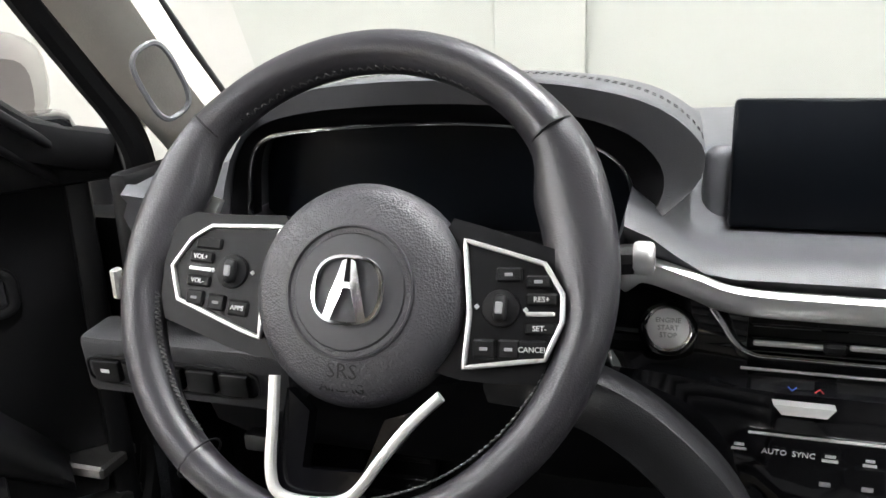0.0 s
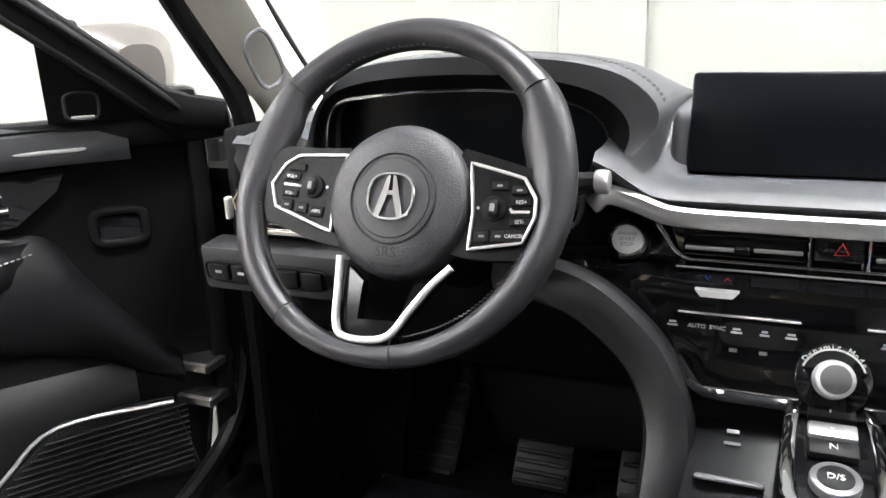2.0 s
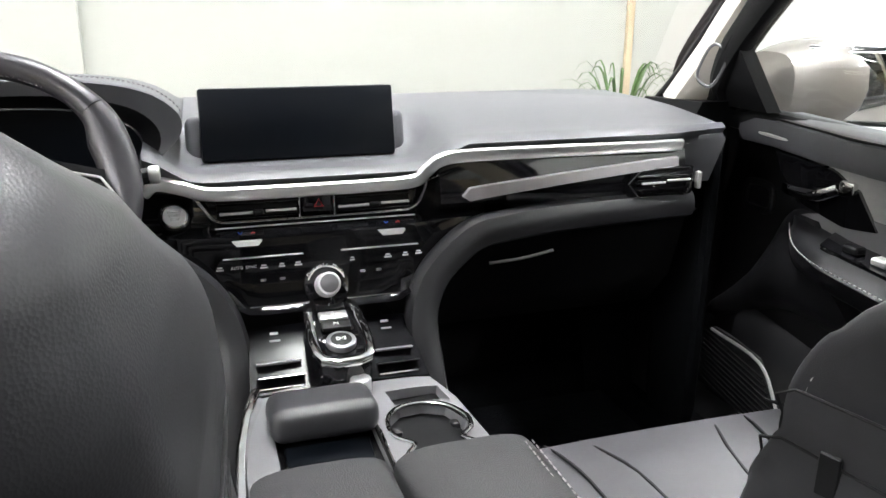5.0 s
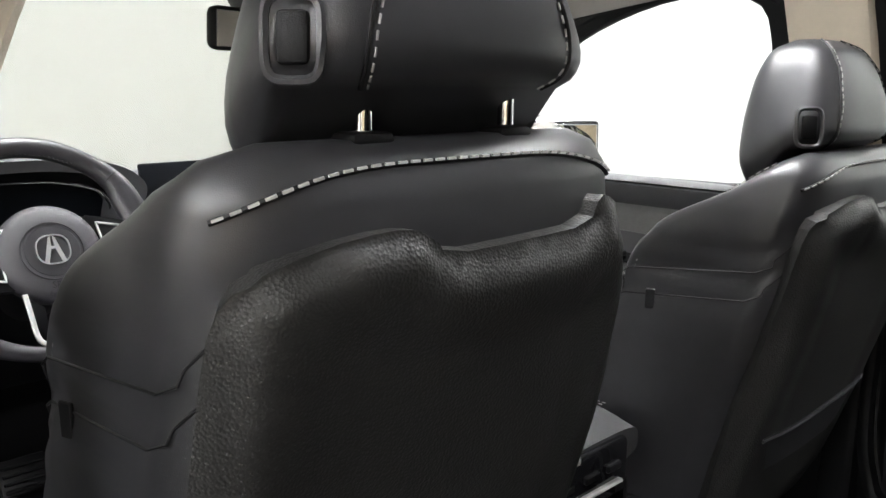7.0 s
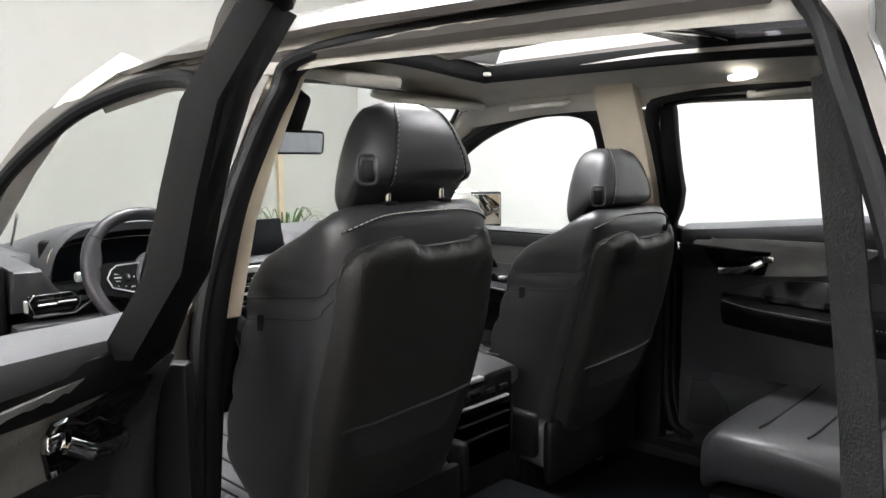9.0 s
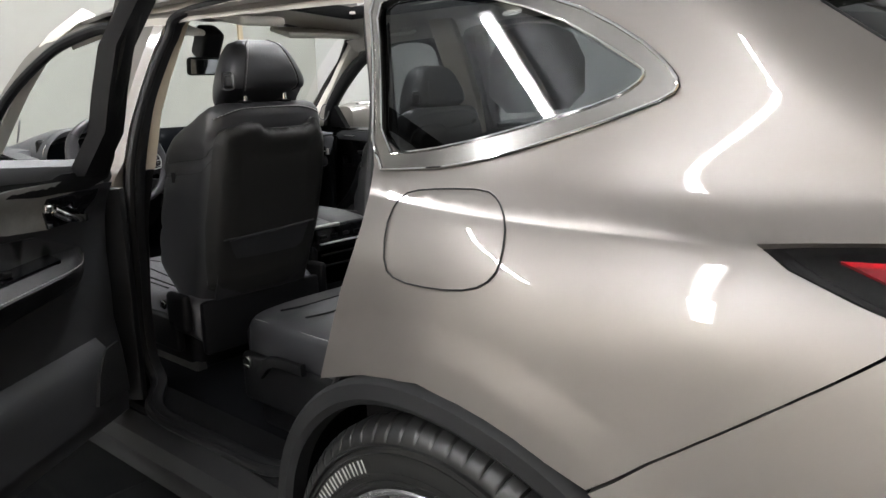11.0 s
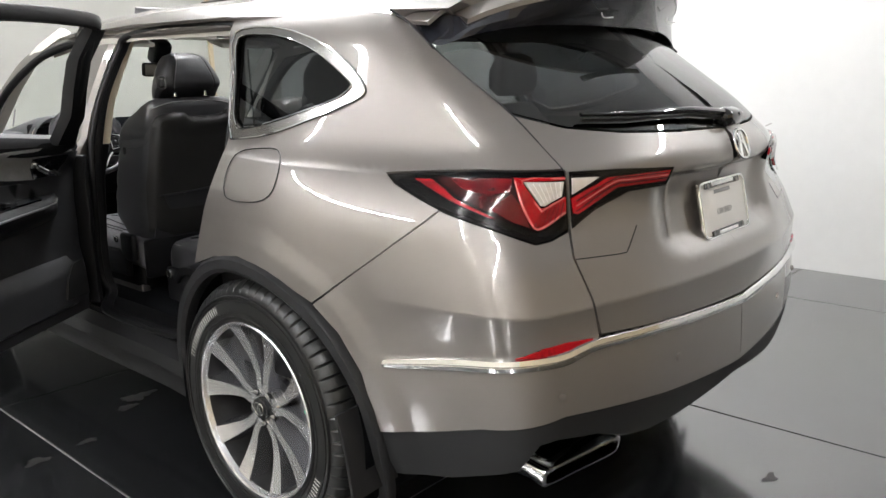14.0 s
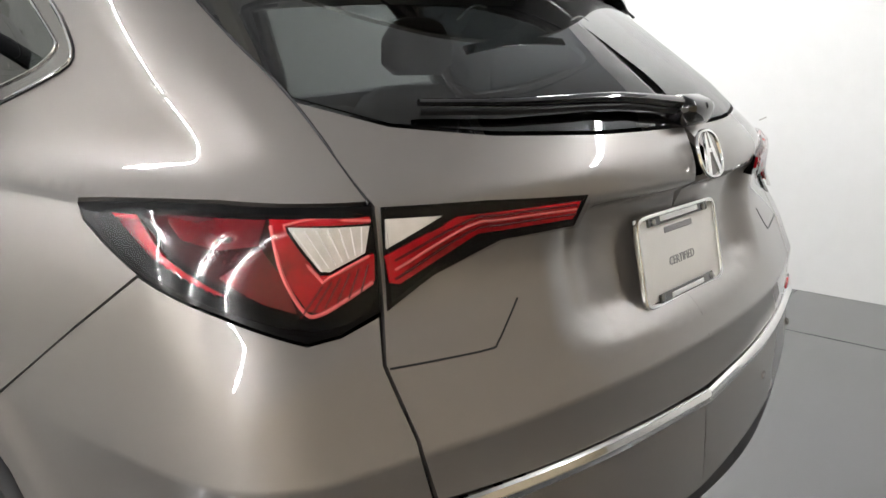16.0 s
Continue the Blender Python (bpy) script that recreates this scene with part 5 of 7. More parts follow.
def car_door(name, s, front, angle):
    """Left (-1) or right (1) door; front or rear."""
    y0, y1 = (1.30, 2.40) if front else (.24, 1.26)
    e = part(name, rbox((.02, .02, .3), .004, 1, at(s * .905, y1 - .03, .75)), STEEL, car, ("open " if angle else "closed ") + "car door with black inner panel and pale inlay")
    sd, o = side_s(s), (s, 0, 0)
    inn = (-s, 0, 0)
    if front:
        skin = [(1.30, .46), (1.29, .9), (1.31, 1.07), (2.40, 1.07), (2.42, .8), (2.36, .46)]
        win = [(1.40, 1.085), (1.43, 1.30), (1.455, 1.46), (1.62, 1.49), (1.86, 1.44), (2.05, 1.345), (2.235, 1.205), (2.345, 1.11), (2.385, 1.07)]
    else:
        skin = [(.36, .62), (.27, .8), (.235, .97), (.245, 1.09), (1.24, 1.07), (1.245, .8), (1.23, .46), (.60, .46), (.46, .50)]
        win = [(.30, 1.11), (.335, 1.27), (.385, 1.43), (.44, 1.495), (.6, 1.51), (.9, 1.514), (1.18, 1.505), (1.215, 1.46), (1.215, 1.24), (1.19, 1.09)]
        if angle:
            win = [(.30, 1.11), (.335, 1.28), (.385, 1.44), (.44, 1.505), (.6, 1.527), (.9, 1.533), (1.075, 1.526), (1.10, 1.49), (1.105, 1.24), (1.10, 1.09)]
    patch("door_skin", skin, sd, PAINT, e, .06, .012, o, "bronze grey door skin")

    def inner(y, z):
        hw = half_width(max(y, .3), min(z, 1.06))
        x = min(hw - .03, .875) - (.05 if front or not angle else .012) - .02 * max(0, (z - .9) / .2) * (z < 1.1)
        lo = max(0, min(1, (.72 - z) / .1))
        if front:
            x += .05 * max(0, min(1, (y - 1.98) / .25))
        return Vector((s * (x - .02 * lo), y, z))

    ins = [(y + (.015 if y < (y0 + y1) / 2 else -.015), z + .01) for y, z in skin]
    # rear doors get a lighter copy of the black trim, brighter light painted in
    patch("inner_panel", ins, inner, PLASTIC if front else mat("lit_door_trim", (.029, .0295, .033), .40, spec=.6, bump=.15, bscale=900, vary=.12, scale=9, rvary=.05), e, .06, .045, inn, "black inner door panel")
    part("door_end", rbox((.11, .03, .58), .008, 2, at(s * (.895 if front else .87), y1 - .004, .77)), PLASTIC, e, "black door end face")
    if front and angle:
        part("door_lower_edge", rbox((.06, 1.04, .13), .012, 2, at(s * .9, 1.87, .41)), CLAD, e, "black lower door edge")
    # window frame
    wf = curve([sd(y, z) + Vector((-s * .028, 0, 0)) for y, z in win], 4, True)
    link("window_frame", *sweep(wf, bar(.05, .036, .012), True, Vector((1, 0, 0))), PLASTIC, e, "black window frame")
    wf = curve([sd(y, z) + Vector((-s * .004, 0, 0)) for y, z in win], 4, True)
    link("frame_edge", *sweep(wf, bar(.014, .036, .004), True, Vector((1, 0, 0))), PIANO, e, "gloss black frame edge")
    if angle and front:
        for d, lift_ in ((.050, .010), (.040, -.016)):
            wf = curve([sd(y, z) + Vector((-s * d, lift_ * .6, lift_)) for y, z in win[3:]], 5)
            tube("frame_bead", wf, .0065, RUBBER, e, "rounded black weather strip", n=8)
    if angle and not front:
        post = []
        for z in (1.10, 1.2, 1.3, 1.4, 1.505):
            x = half_width(1.1, z) - .03
            post.append([(s * x, 1.06, z), (s * (x - .022), 1.062, z), (s * (x - .024), 1.10, z), (s * (x - .016), 1.104, z), (s * (x - .016), 1.15, z), (s * (x + .012), 1.16, z), (s * (x + .02), 1.06, z)])
        loft("window_post", post, PLASTIC, e, "broad black window post", sharp=30)
    # belt pad
    ya, yb = (1.32, 2.30) if front else (.28, 1.215)
    rings = []
    for y in np.linspace(ya, yb, 12):
        x = abs(inner(y, 1.05)[0])
        zt = 1.085 + (.05 if not front else 0)
        rings.append([(s * (x + .045), y, zt + .004), (s * (x + .01), y, zt + .002), (s * (x - .014), y, zt - .012), (s * (x - .018), y, zt - .04), (s * (x - .006), y, zt - .058), (s * (x + .04), y, zt - .06)])
    loft("belt_pad", rings, PAD, e, "soft black belt pad", sharp=50)
    # pale inlay, with the dark handle cup let into it
    if front:
        inlay = [(1.36, 1.03), (1.9, 1.045), (2.20, 1.046), (2.15, 1.036), (2.06, 1.028), (2.0, 1.0), (1.955, .958), (1.7, .95), (1.42, .965), (1.36, .985)]
        hy, hz = 2.04, .985
        cup = [(1.97, 1.0), (2.04, 1.024), (2.15, 1.03), (2.21, 1.032), (2.19, .99), (2.13, .945), (2.0, .935), (1.93, .945)]
    else:
        inlay = [(.68, 1.052), (.83, 1.076), (1.0, 1.09), (1.19, 1.10), (1.175, 1.082), (.975, 1.055), (.985, .985), (.85, .986), (.76, .994)]
        hy, hz = 1.01, 1.014
        cup = [(.952, 1.058), (1.14, 1.070), (1.108, 1.0), (.977, .988)]
    patch("inlay", inlay, inner, mat("grey_inlay", (.34, .34, .335), .38, .35, vary=.12, scale=90, bump=.3, bscale=300), e, .04, .006, inn, "pale grey textured inlay", lift=.008)
    li = curve([inner(y, 1.049 if front else 1.101) + Vector((-s * .012, 0, 0)) for y in np.linspace(ya + .04, yb - .02, 6)], 4)
    link("inlay_edge", *sweep(li, bar(.006, .006, .002), False, Vector((0, 0, 1))), SATIN, e, "thin bright inlay edge")
    patch("handle_cup", cup, inner, PIANO, e, .03, .006, inn, "gloss black handle cup", lift=.016)
    hx = inner(hy, hz)
    lev = curve([hx + Vector((-s * .034, -.035, .01)), hx + Vector((-s * .042, .0, -.006)), hx + Vector((-s * .036, .06, -.012)), hx + Vector((-s * .026, .09, -.012))], 5)
    link("door_handle", *sweep(lev, bar(.012, .02, .005), False, Vector((0, 0, 1))), CHROME, e, "bright door handle")
    part("lock_button", rbox((.012, .03, .02), .004, 2, at(*(hx + Vector((-s * .03, -.05, .016))))), CHROME, e, "bright lock lever")
    # armrest
    a0, a1 = (1.45, 2.15) if front else (.42, 1.10)
    zc = .885 if front else .90
    rings = []
    n = 16
    for i in range(n):
        t = i / (n - 1)
        y = a0 + (a1 - a0) * t
        x = abs(inner(y, zc)[0])
        w = max(.018, .088 * (1 - max(0, (t - .62) / .38) ** 4) * (.55 + .45 * min(1, t / .1)))
        zz = zc - .055 * (1 - t) + .01
        rings.append([(s * (x + .01), y, zz + .03), (s * (x - w * .7), y, zz + .022), (s * (x - w), y, zz), (s * (x - w * .92), y, zz - .028), (s * (x - w * .5), y, zz - .05), (s * (x + .01), y, zz - .075)])
    loft("armrest", rings, mat("dark_arm_vinyl", (.008, .008, .0092), .42, spec=.3, bump=.2, bscale=800, vary=.15, scale=8), e, "padded black armrest", sharp=60)
    st = curve([Vector(r[2]) + Vector((-s * .001, 0, .006)) for r in rings], 2)
    stitches(e, st, .005, .0011)
    patch("switch_panel", [(a0 + .42 * (a1 - a0), 0.0), (a0 + .42 * (a1 - a0), .05), (a0 + .78 * (a1 - a0), .05), (a0 + .82 * (a1 - a0), 0.0)],
          lambda u, v: Vector((s * (abs(inner(u, zc)[0]) - .012 - v), u, zc - .055 * (1 - (u - a0) / (a1 - a0)) + .044 - v * .12)), PIANO, e, .03, .012, (0, 0, 1), "black switch panel")
    for k in range(3 if front else 1):
        yy = a0 + (.55 + .08 * k) * (a1 - a0)
        part("window_switch", rbox((.022, .03, .012), .003, 1, at(s * (abs(inner(yy, zc)[0]) - .04), yy, zc - .055 * (1 - (yy - a0) / (a1 - a0)) + .046)), SATIN if k == 1 else PLASTIC, e)
    # upper arm panel of knitted grey vinyl
    up = [(a0 + .1 * (a1 - a0), zc + .0), (a0 + .2 * (a1 - a0), zc + .07), (a0 + .75 * (a1 - a0), zc + .075), (a0 + .93 * (a1 - a0), zc + .045), (a1 - .02, zc + .035), (a0 + .6 * (a1 - a0), zc + .02)]
    patch("arm_inset", up, inner, GREYPAD if front else LEATHER, e, .04, .004, inn, "grey padded inset", lift=.012)
    # lower pocket and speaker
    rings = []
    for y in np.linspace(y0 + .12, y1 - .14, 10):
        x = abs(inner(y, .6)[0])
        rings.append([(s * (x + .01), y, .70), (s * (x - .016), y, .675), (s * (x - .022), y, .62), (s * (x - .02), y, .52), (s * (x + .01), y, .50)])
    # the pocket takes the same lightened copy on rear doors
    loft("door_pocket", rings, PLASTIC if front else MATS["lit_door_trim"], e, "black door pocket", sharp=50)
    sp = [(2.0, .50), (2.06, .575), (2.14, .632), (2.31, .630), (2.34, .50)] if front else [(y1 - .22, .55), (y1 - .20, .62), (y1 - .15, .665), (y1 - .09, .67), (y1 - .08, .54)]
    patch("speaker_grille", sp, inner, mat("grille_black", (.012, .012, .013), .6, vary=.2, scale=100, bump=1.0, bscale=280), e, .03, .01, inn, "black pierced speaker grille", lift=.03)
    gr = [inner(y, z) + Vector((-s * .032, 0, 0)) for y, z in sp]
    if front:
        for k in range(11):
            zz = .505 + .0105 * k
            tube("grille_bar", [inner(y1 - .34 + max(0, (k - 5)) * .012, zz) + Vector((-s * .032, 0, 0)), inner(y1 - .07, zz + .012) + Vector((-s * .032, 0, 0))], .0022, PLASTIC, e, n=5)
        tube("speaker_rim", curve([gr[0] + Vector((0, 0, .02)), gr[1], gr[2], gr[3]], 5), .0035, SATIN, e, "thin bright speaker rim", n=6)
        m = face(inner(y1 - .13, .92) + Vector((-s * .004, 0, 0)), (0, 1, 0), (0, 0, 1))
        link("pull_pocket", *sweep([m @ Vector((x, y, 0)) for x, y in squircle(0, 0, .038, .026, 4, 28)], bar(.014, .014, .005), True, Vector((1, 0, 0))), PLASTIC, e, "rounded black pocket rim")
        part("pocket_well", rbox((.006, .062, .038), .002, 1, at(*(inner(y1 - .13, .92) + Vector((-s * .002, 0, 0))))), PIANO, e, "dark pocket well")
        upper = curve([Vector(p + (0,)) for p in ((2.335, .695), (2.305, .728), (2.26, .779), (2.208, .853), (2.165, .925), (2.08, .935))], 4)
        lower = curve([Vector(p + (0,)) for p in ((2.335, .645), (2.30, .662), (2.25, .684), (2.205, .705), (2.10, .735), (1.9, .745))], 4)
        rings = []
        for u_, l_ in zip(upper, lower):
            ring_ = []
            for k, d in ((0, -.012), (.06, .012), (.25, .034), (.5, .04), (.8, .03), (.95, .012), (1, -.012)):
                p = u_.lerp(l_, k)
                ring_.append(inner(p.x, p.y) + Vector((-s * d, 0, 0)))
            rings.append(ring_)
        loft("sweeping_pad", rings, MATS["dark_arm_vinyl"], e, "sweeping black lower pad", sharp=60)
        v = [sd(y, z) + Vector((-s * .02, 0, 0)) for y, z in ((2.20, 1.09), (2.37, 1.09), (2.205, 1.215))]
        w = [p + Vector((-s * .03, 0, 0)) for p in v]
        link("sail_panel", v + w, [(0, 1, 2), (3, 4, 5), (0, 1, 4, 3), (1, 2, 5, 4), (2, 0, 3, 5)], PLASTIC, e, "black triangular sail panel", sharp=20)
        if angle:
            sq = sum((w[k] for k in range(3)), Vector()) / 3 + Vector((-s * .002, -.012, -.018))
            link("sail_speaker_rim", *sweep([sq + Vector((0, a_, b_)) for a_, b_ in squircle(0, 0, .022, .018, 4, 24)], ring(.0028, 6), True), RUBBER, e, "rounded rim on the sail panel")
            part("sail_line", rbox((.004, .030, .003), .001, 1, at(sq.x, sq.y, sq.z - .014)), SATIN, e)
        outside_mirror(e, s, .165 if angle else .115, .02 if angle else .045)
    g = patch("door_glass", [(y, z) for y, z in win], sd, CLEAR, e, .1, .003, o, "clear door glass", lift=-.02) if not angle else None
    if g:
        g.visible_shadow = False
    if not front:
        # the waistline climbs towards the tail
        for ob in e.children:
            for vert in ob.data.vertices:
                z = vert.co.z
                w_ = max(0, min(1, (z - .78) / .24)) * max(0, min(1, (1.46 - z) / .26))
                vert.co.z += .095 * w_ * max(0, 1.2 - vert.co.y)
    if angle:
        hinge = Vector((s * .93, y1 + (.02 if front else -.0), 0))
        rot = Matrix.Translation(hinge) @ Matrix.Rotation(radians(-s * -angle), 4, "Z") @ Matrix.Translation(-hinge)
        e.matrix_basis = rot
    return e


def stitches(parent, pts, ln, r, gap=.0045, name="stitching", mt=None):
    """A row of short thread stitches along points, as one part."""
    pts = [Vector(p) for p in pts]
    verts, faces = [], []
    seg = [(b - a).length for a, b in zip(pts, pts[1:])]
    total = sum(seg)

    def at_len(d):
        for a, b, l in zip(pts, pts[1:], seg):
            if d <= l:
                return a + (b - a) * (d / max(l, 1e-9))
            d -= l
        return pts[-1]

    d = 0.0
    while d + ln < total:
        a, b = at_len(d), at_len(d + ln)
        t = (b - a).normalized()
        u = t.orthogonal().normalized()
        w = t.cross(u)
        s0 = len(verts)
        for p in (a, b):
            verts += [p + u * r, p + w * r, p - u * r, p - w * r]
        for k in range(4):
            faces.append((s0 + k, s0 + (k + 1) % 4, s0 + 4 + (k + 1) % 4, s0 + 4 + k))
        faces += [(s0, s0 + 1, s0 + 2, s0 + 3), (s0 + 4, s0 + 5, s0 + 6, s0 + 7)]
        d += ln + gap
    return link(name, verts, faces, mt or STITCH, parent, "row of pale stitches", recalc=False)


car_door("front_door", 1, True, 0)
car_door("rear_door", 1, False, 0)
car_door("front_door", -1, True, 45)
car_door("rear_door", -1, False, 56)
# right flank behind the doors is closed by their skins; floor pan and carpet
part("floor_pan", rbox((1.5, 2.3, .05), .01, 1, at(0, 1.55, .40)), CARPET, car, "black carpeted floor")
part("firewall", rbox((1.5, .05, .7), .01, 1, at(0, 2.80, .72, -12)), CARPET, car, "black carpeted bulkhead")
rings = [[(s_, y, .42) if k == 0 else (x, y, z) for k, (s_, x, z) in enumerate(((-.13, 0, 0), (0, -.10, .53), (0, .10, .53), (0, .13, .42)))] for y in (.3, 2.75)]
loft("floor_tunnel", rings, CARPET, car, "black carpeted tunnel")


# dashboard ---------------------------------------------------------------------
def sstep(a, b, x):
    t = max(0.0, min(1.0, (x - a) / (b - a)))
    return t * t * (3 - 2 * t)


dash = part("dashboard", rbox((1.3, .3, .16), .03, 3, at(0, 2.42, .90, -20)), PLASTIC, car, "black dashboard body")
rings = []
for x in np.concatenate([np.linspace(-.725, -.26, 9), np.linspace(-.24, .24, 25), np.linspace(.27, .74, 9)]):
    c = sstep(.165, .245, abs(x))
    lip = 1.03 + .038 * c
    e = max(0, abs(x) - .60)
    dy = .9 * e
    r = [(x, 2.26, .96), (x, 2.222, lip - .026), (x, 2.196 + dy * .3, lip - .014), (x, 2.188 + dy * .3, lip - .004), (x, 2.200 + dy * .3, lip + .004)]
    for y, zc, zo in ((2.24, 1.030, 1.072), (2.29, 1.026, 1.078), (2.335, 1.026, 1.082), (2.37, 1.05, 1.085), (2.41, 1.078, 1.088), (2.5, 1.086, 1.091), (2.68, 1.088, 1.09), (2.84 - .9 * x * x, 1.08, 1.08)):
        r.append((x, y, zc + (zo - zc) * c - .25 * e * e))
    cut = sstep(-.67, -.63, x) * sstep(-.235, -.265, x)
    r = [(a, b, min(c_, 1.10 - .12 * cut) if b < 2.38 else c_) for a, b, c_ in r]
    r += [(x, 2.84 - .9 * x * x, .96)]
    rings.append(r)
loft("dash_pad", rings, PAD, dash, "stitched black soft dash top", sharp=50)
st = curve([(x, 2.188, 1.03 + .038 * sstep(.165, .245, abs(x)) - .022) for x in np.linspace(-.2, .64, 40)], 1)
stitches(dash, st, .005, .0008, .003)
# bright band
bd = curve([(-.243, 2.212, 1.012), (-.225, 2.2, 1.026), (-.19, 2.19, 1.02), (-.155, 2.187, 1.010), (-.08, 2.187, 1.008), (.08, 2.187, 1.008), (.15, 2.187, 1.011), (.172, 2.187, 1.026), (.195, 2.187, 1.041), (.24, 2.187, 1.046), (.4, 2.187, 1.046), (.63, 2.195, 1.043)], 6)
link("bright_band", *sweep(bd, bar(.012, .021, .004), False, Vector((0, -.3, 1))), SATIN, dash, "satin silver band along the dash")
# gloss black centre stack
rings = []
for x in np.linspace(-.27, .27, 25):
    a = abs(x)
    up = .030 * sstep(.16, .2, x)
    side_cut = sstep(.11, .25, a)
    prof = [(2.23, 1.004 + up), (2.203, 1.0 + up), (2.200, .975), (2.19, .958), (2.163, .949), (2.158, .93), (2.156, .90), (2.152, .87), (2.142, .845), (2.125, .83)]
    r = []
    for k, (y, z) in enumerate(prof):
        z2 = max(z, .84 + .10 * sstep(.10, .24, a))
        r.append((x, y + .02 * side_cut, z2))
    r += [(x, 2.28, .83 + .10 * sstep(.10, .24, a)), (x, 2.30, 1.0)]
    rings.append(r)
stack = loft("centre_fascia", rings, PIANO, car, "gloss black centre fascia", sharp=45)
# middle vents
vt = curve([(-.172, 2.197, 1.000), (-.165, 2.196, .99), (-.145, 2.196, .966), (-.1, 2.195, .9635), (.1, 2.195, .9635), (.15, 2.196, .967), (.168, 2.196, .99), (.174, 2.195, 1.01)], 5)
link("vent_frame", *sweep(vt, bar(.005, .006, .0015), False, Vector((0, -1, 0))), CHROME, stack, "thin chrome vent frame")
for x0, x1 in ((-.145, -.028), (.028, .145)):
    part("vent_cavity", rbox((x1 - x0, .006, .03), .002, 1, at((x0 + x1) / 2, 2.198, .982)), mat("vent_dark", (.006, .006, .006), .7, vary=.1, scale=30), stack, "dark air outlet")
    for k, z in enumerate((.991, .981, .971)):
        part("vent_slat", rbox((x1 - x0, .014, .0028), .001, 1, at((x0 + x1) / 2, 2.190, z, -18)), PIANO, stack)
    part("slat_insert", rbox((.05, .004, .004), .001, 1, at(x0 + .028, 2.182, .9795)), SATIN, stack, "bright slat insert")
    part("slat_insert", rbox((.045, .004, .004), .001, 1, at(x1 - .026, 2.182, .981)), SATIN, stack)
    part("slat_tab", rbox((.016, .008, .008), .002, 1, at((x0 + x1) / 2, 2.18, .980)), PLASTIC, stack)
for x in (-.026, .026):
    part("vent_post", rbox((.003, .006, .036), .001, 1, at(x, 2.187, .984)), CHROME, stack)
part("hazard_button", rbox((.044, .008, .026), .003, 2, at(0, 2.188, .986)), PIANO, stack, "black hazard button")
mz = at(.002, 2.1825, .986, 90)
tri_o = [mz @ Vector((0.0075 * math.cos(radians(a)), 0.0075 * math.sin(radians(a)), 0)) for a in (90, 210, 330)]
link("hazard_mark", *sweep(tri_o, ring(.0009, 5), True), RED, stack, "red warning triangle")
# lower bright line and toggles
for x0, x1, z in ((-.143, -.028, .9195), (.028, .148, .9195), (-.15, .15, .959)):
    part("bright_line", rbox((x1 - x0, .003, .002), .0008, 1, at((x0 + x1) / 2, 2.1545 if z < .94 else 2.180, z)), SATIN, stack)
for x0, x1 in ((-.112, -.026), (.030, .112)):
    part("bright_line", rbox((x1 - x0, .003, .002), .0008, 1, at((x0 + x1) / 2, 2.1265, .853)), CHROME, stack)
for s in (-1, 1):
    v = [(s * .107 - .021, 2.153, .9445), (s * .107 + .021, 2.153, .9445), (s * .107 + .015, 2.150, .9385), (s * .107 - .015, 2.150, .9385)]
    w = [(a, 2.162, c) for a, _, c in v]
    link("temperature_toggle", v + w, [(0, 1, 2, 3), (4, 5, 6, 7), (0, 1, 5, 4), (1, 2, 6, 5), (2, 3, 7, 6), (3, 0, 4, 7)], SATIN, stack, "satin temperature toggle", sharp=20)
    for dx, mt_, fl in ((-.009, BLUE, -1), (.009, RED, 1)):
        tube("temperature_mark", [(s * .107 + dx - .0028, 2.1555, .957 + fl * -.0015), (s * .107 + dx, 2.1555, .957 + fl * .0015), (s * .107 + dx + .0028, 2.1555, .957 + fl * -.0015)], .0006, mt_, stack, n=5)
for k, (x, w) in enumerate(((-.148, .012), (-.086, .012), (-.06, .010), (-.036, .012), (.045, .008), (.10, .012), (.128, .010), (.15, .012))):
    for j in range(2):
        part("icon_bar", rbox((w * (.9 if j else .6), .001, .002), 0, 1, at(x, 2.1555 + .02 * sstep(.11, .25, abs(x)), .906 - j * .0036)), WHITE_PRINT, stack)
lettering("AUTO", .0062, at(-.124, 2.1540, .9055, 90), WHITE_PRINT, stack)
lettering("SYNC", .0062, at(-.104, 2.1540, .9055, 90), WHITE_PRINT, stack)
for x in (-.088, -.06, .06, .085):
    part("icon_bar", rbox((.008, .001, .004), .0005, 1, at(x, 2.1535, .884)), GREY_PRINT, stack)
# dial
md = face(Vector((0.003, 2.146, .869)), (1, 0, 0), (0, .42, .9))
part("dial_base", disc(.034, .008, 40, .002, md), PIANO, stack, "gloss black dial base")
v, f = sweep([md @ Vector((.0285 * math.cos(a), .0285 * math.sin(a), .005)) for a in np.linspace(radians(20), radians(160), 16)], ring(.0011, 5))
link("dial_scale", v, f, SATIN, stack)
part("dial", disc(.0190, .030, 48, .003, md @ at(0, 0, .016), r2=.0172), BUTTON, stack, "knurled silver drive dial")
part("dial_cap", disc(.0135, .003, 40, .0008, md @ at(0, 0, .0325)), mat("grey_key", (.22, .22, .23), .3, .6, vary=.1, scale=80), stack, "brushed dial cap")
for i, ch in enumerate("Dynamic Mode"):
    a = radians(145 - i * 10.2)
    lettering(ch, .008, md @ at(.0305 * math.cos(a), .0305 * math.sin(a), .006, 0, 0, math.degrees(a) - 90), WHITE_PRINT, stack)
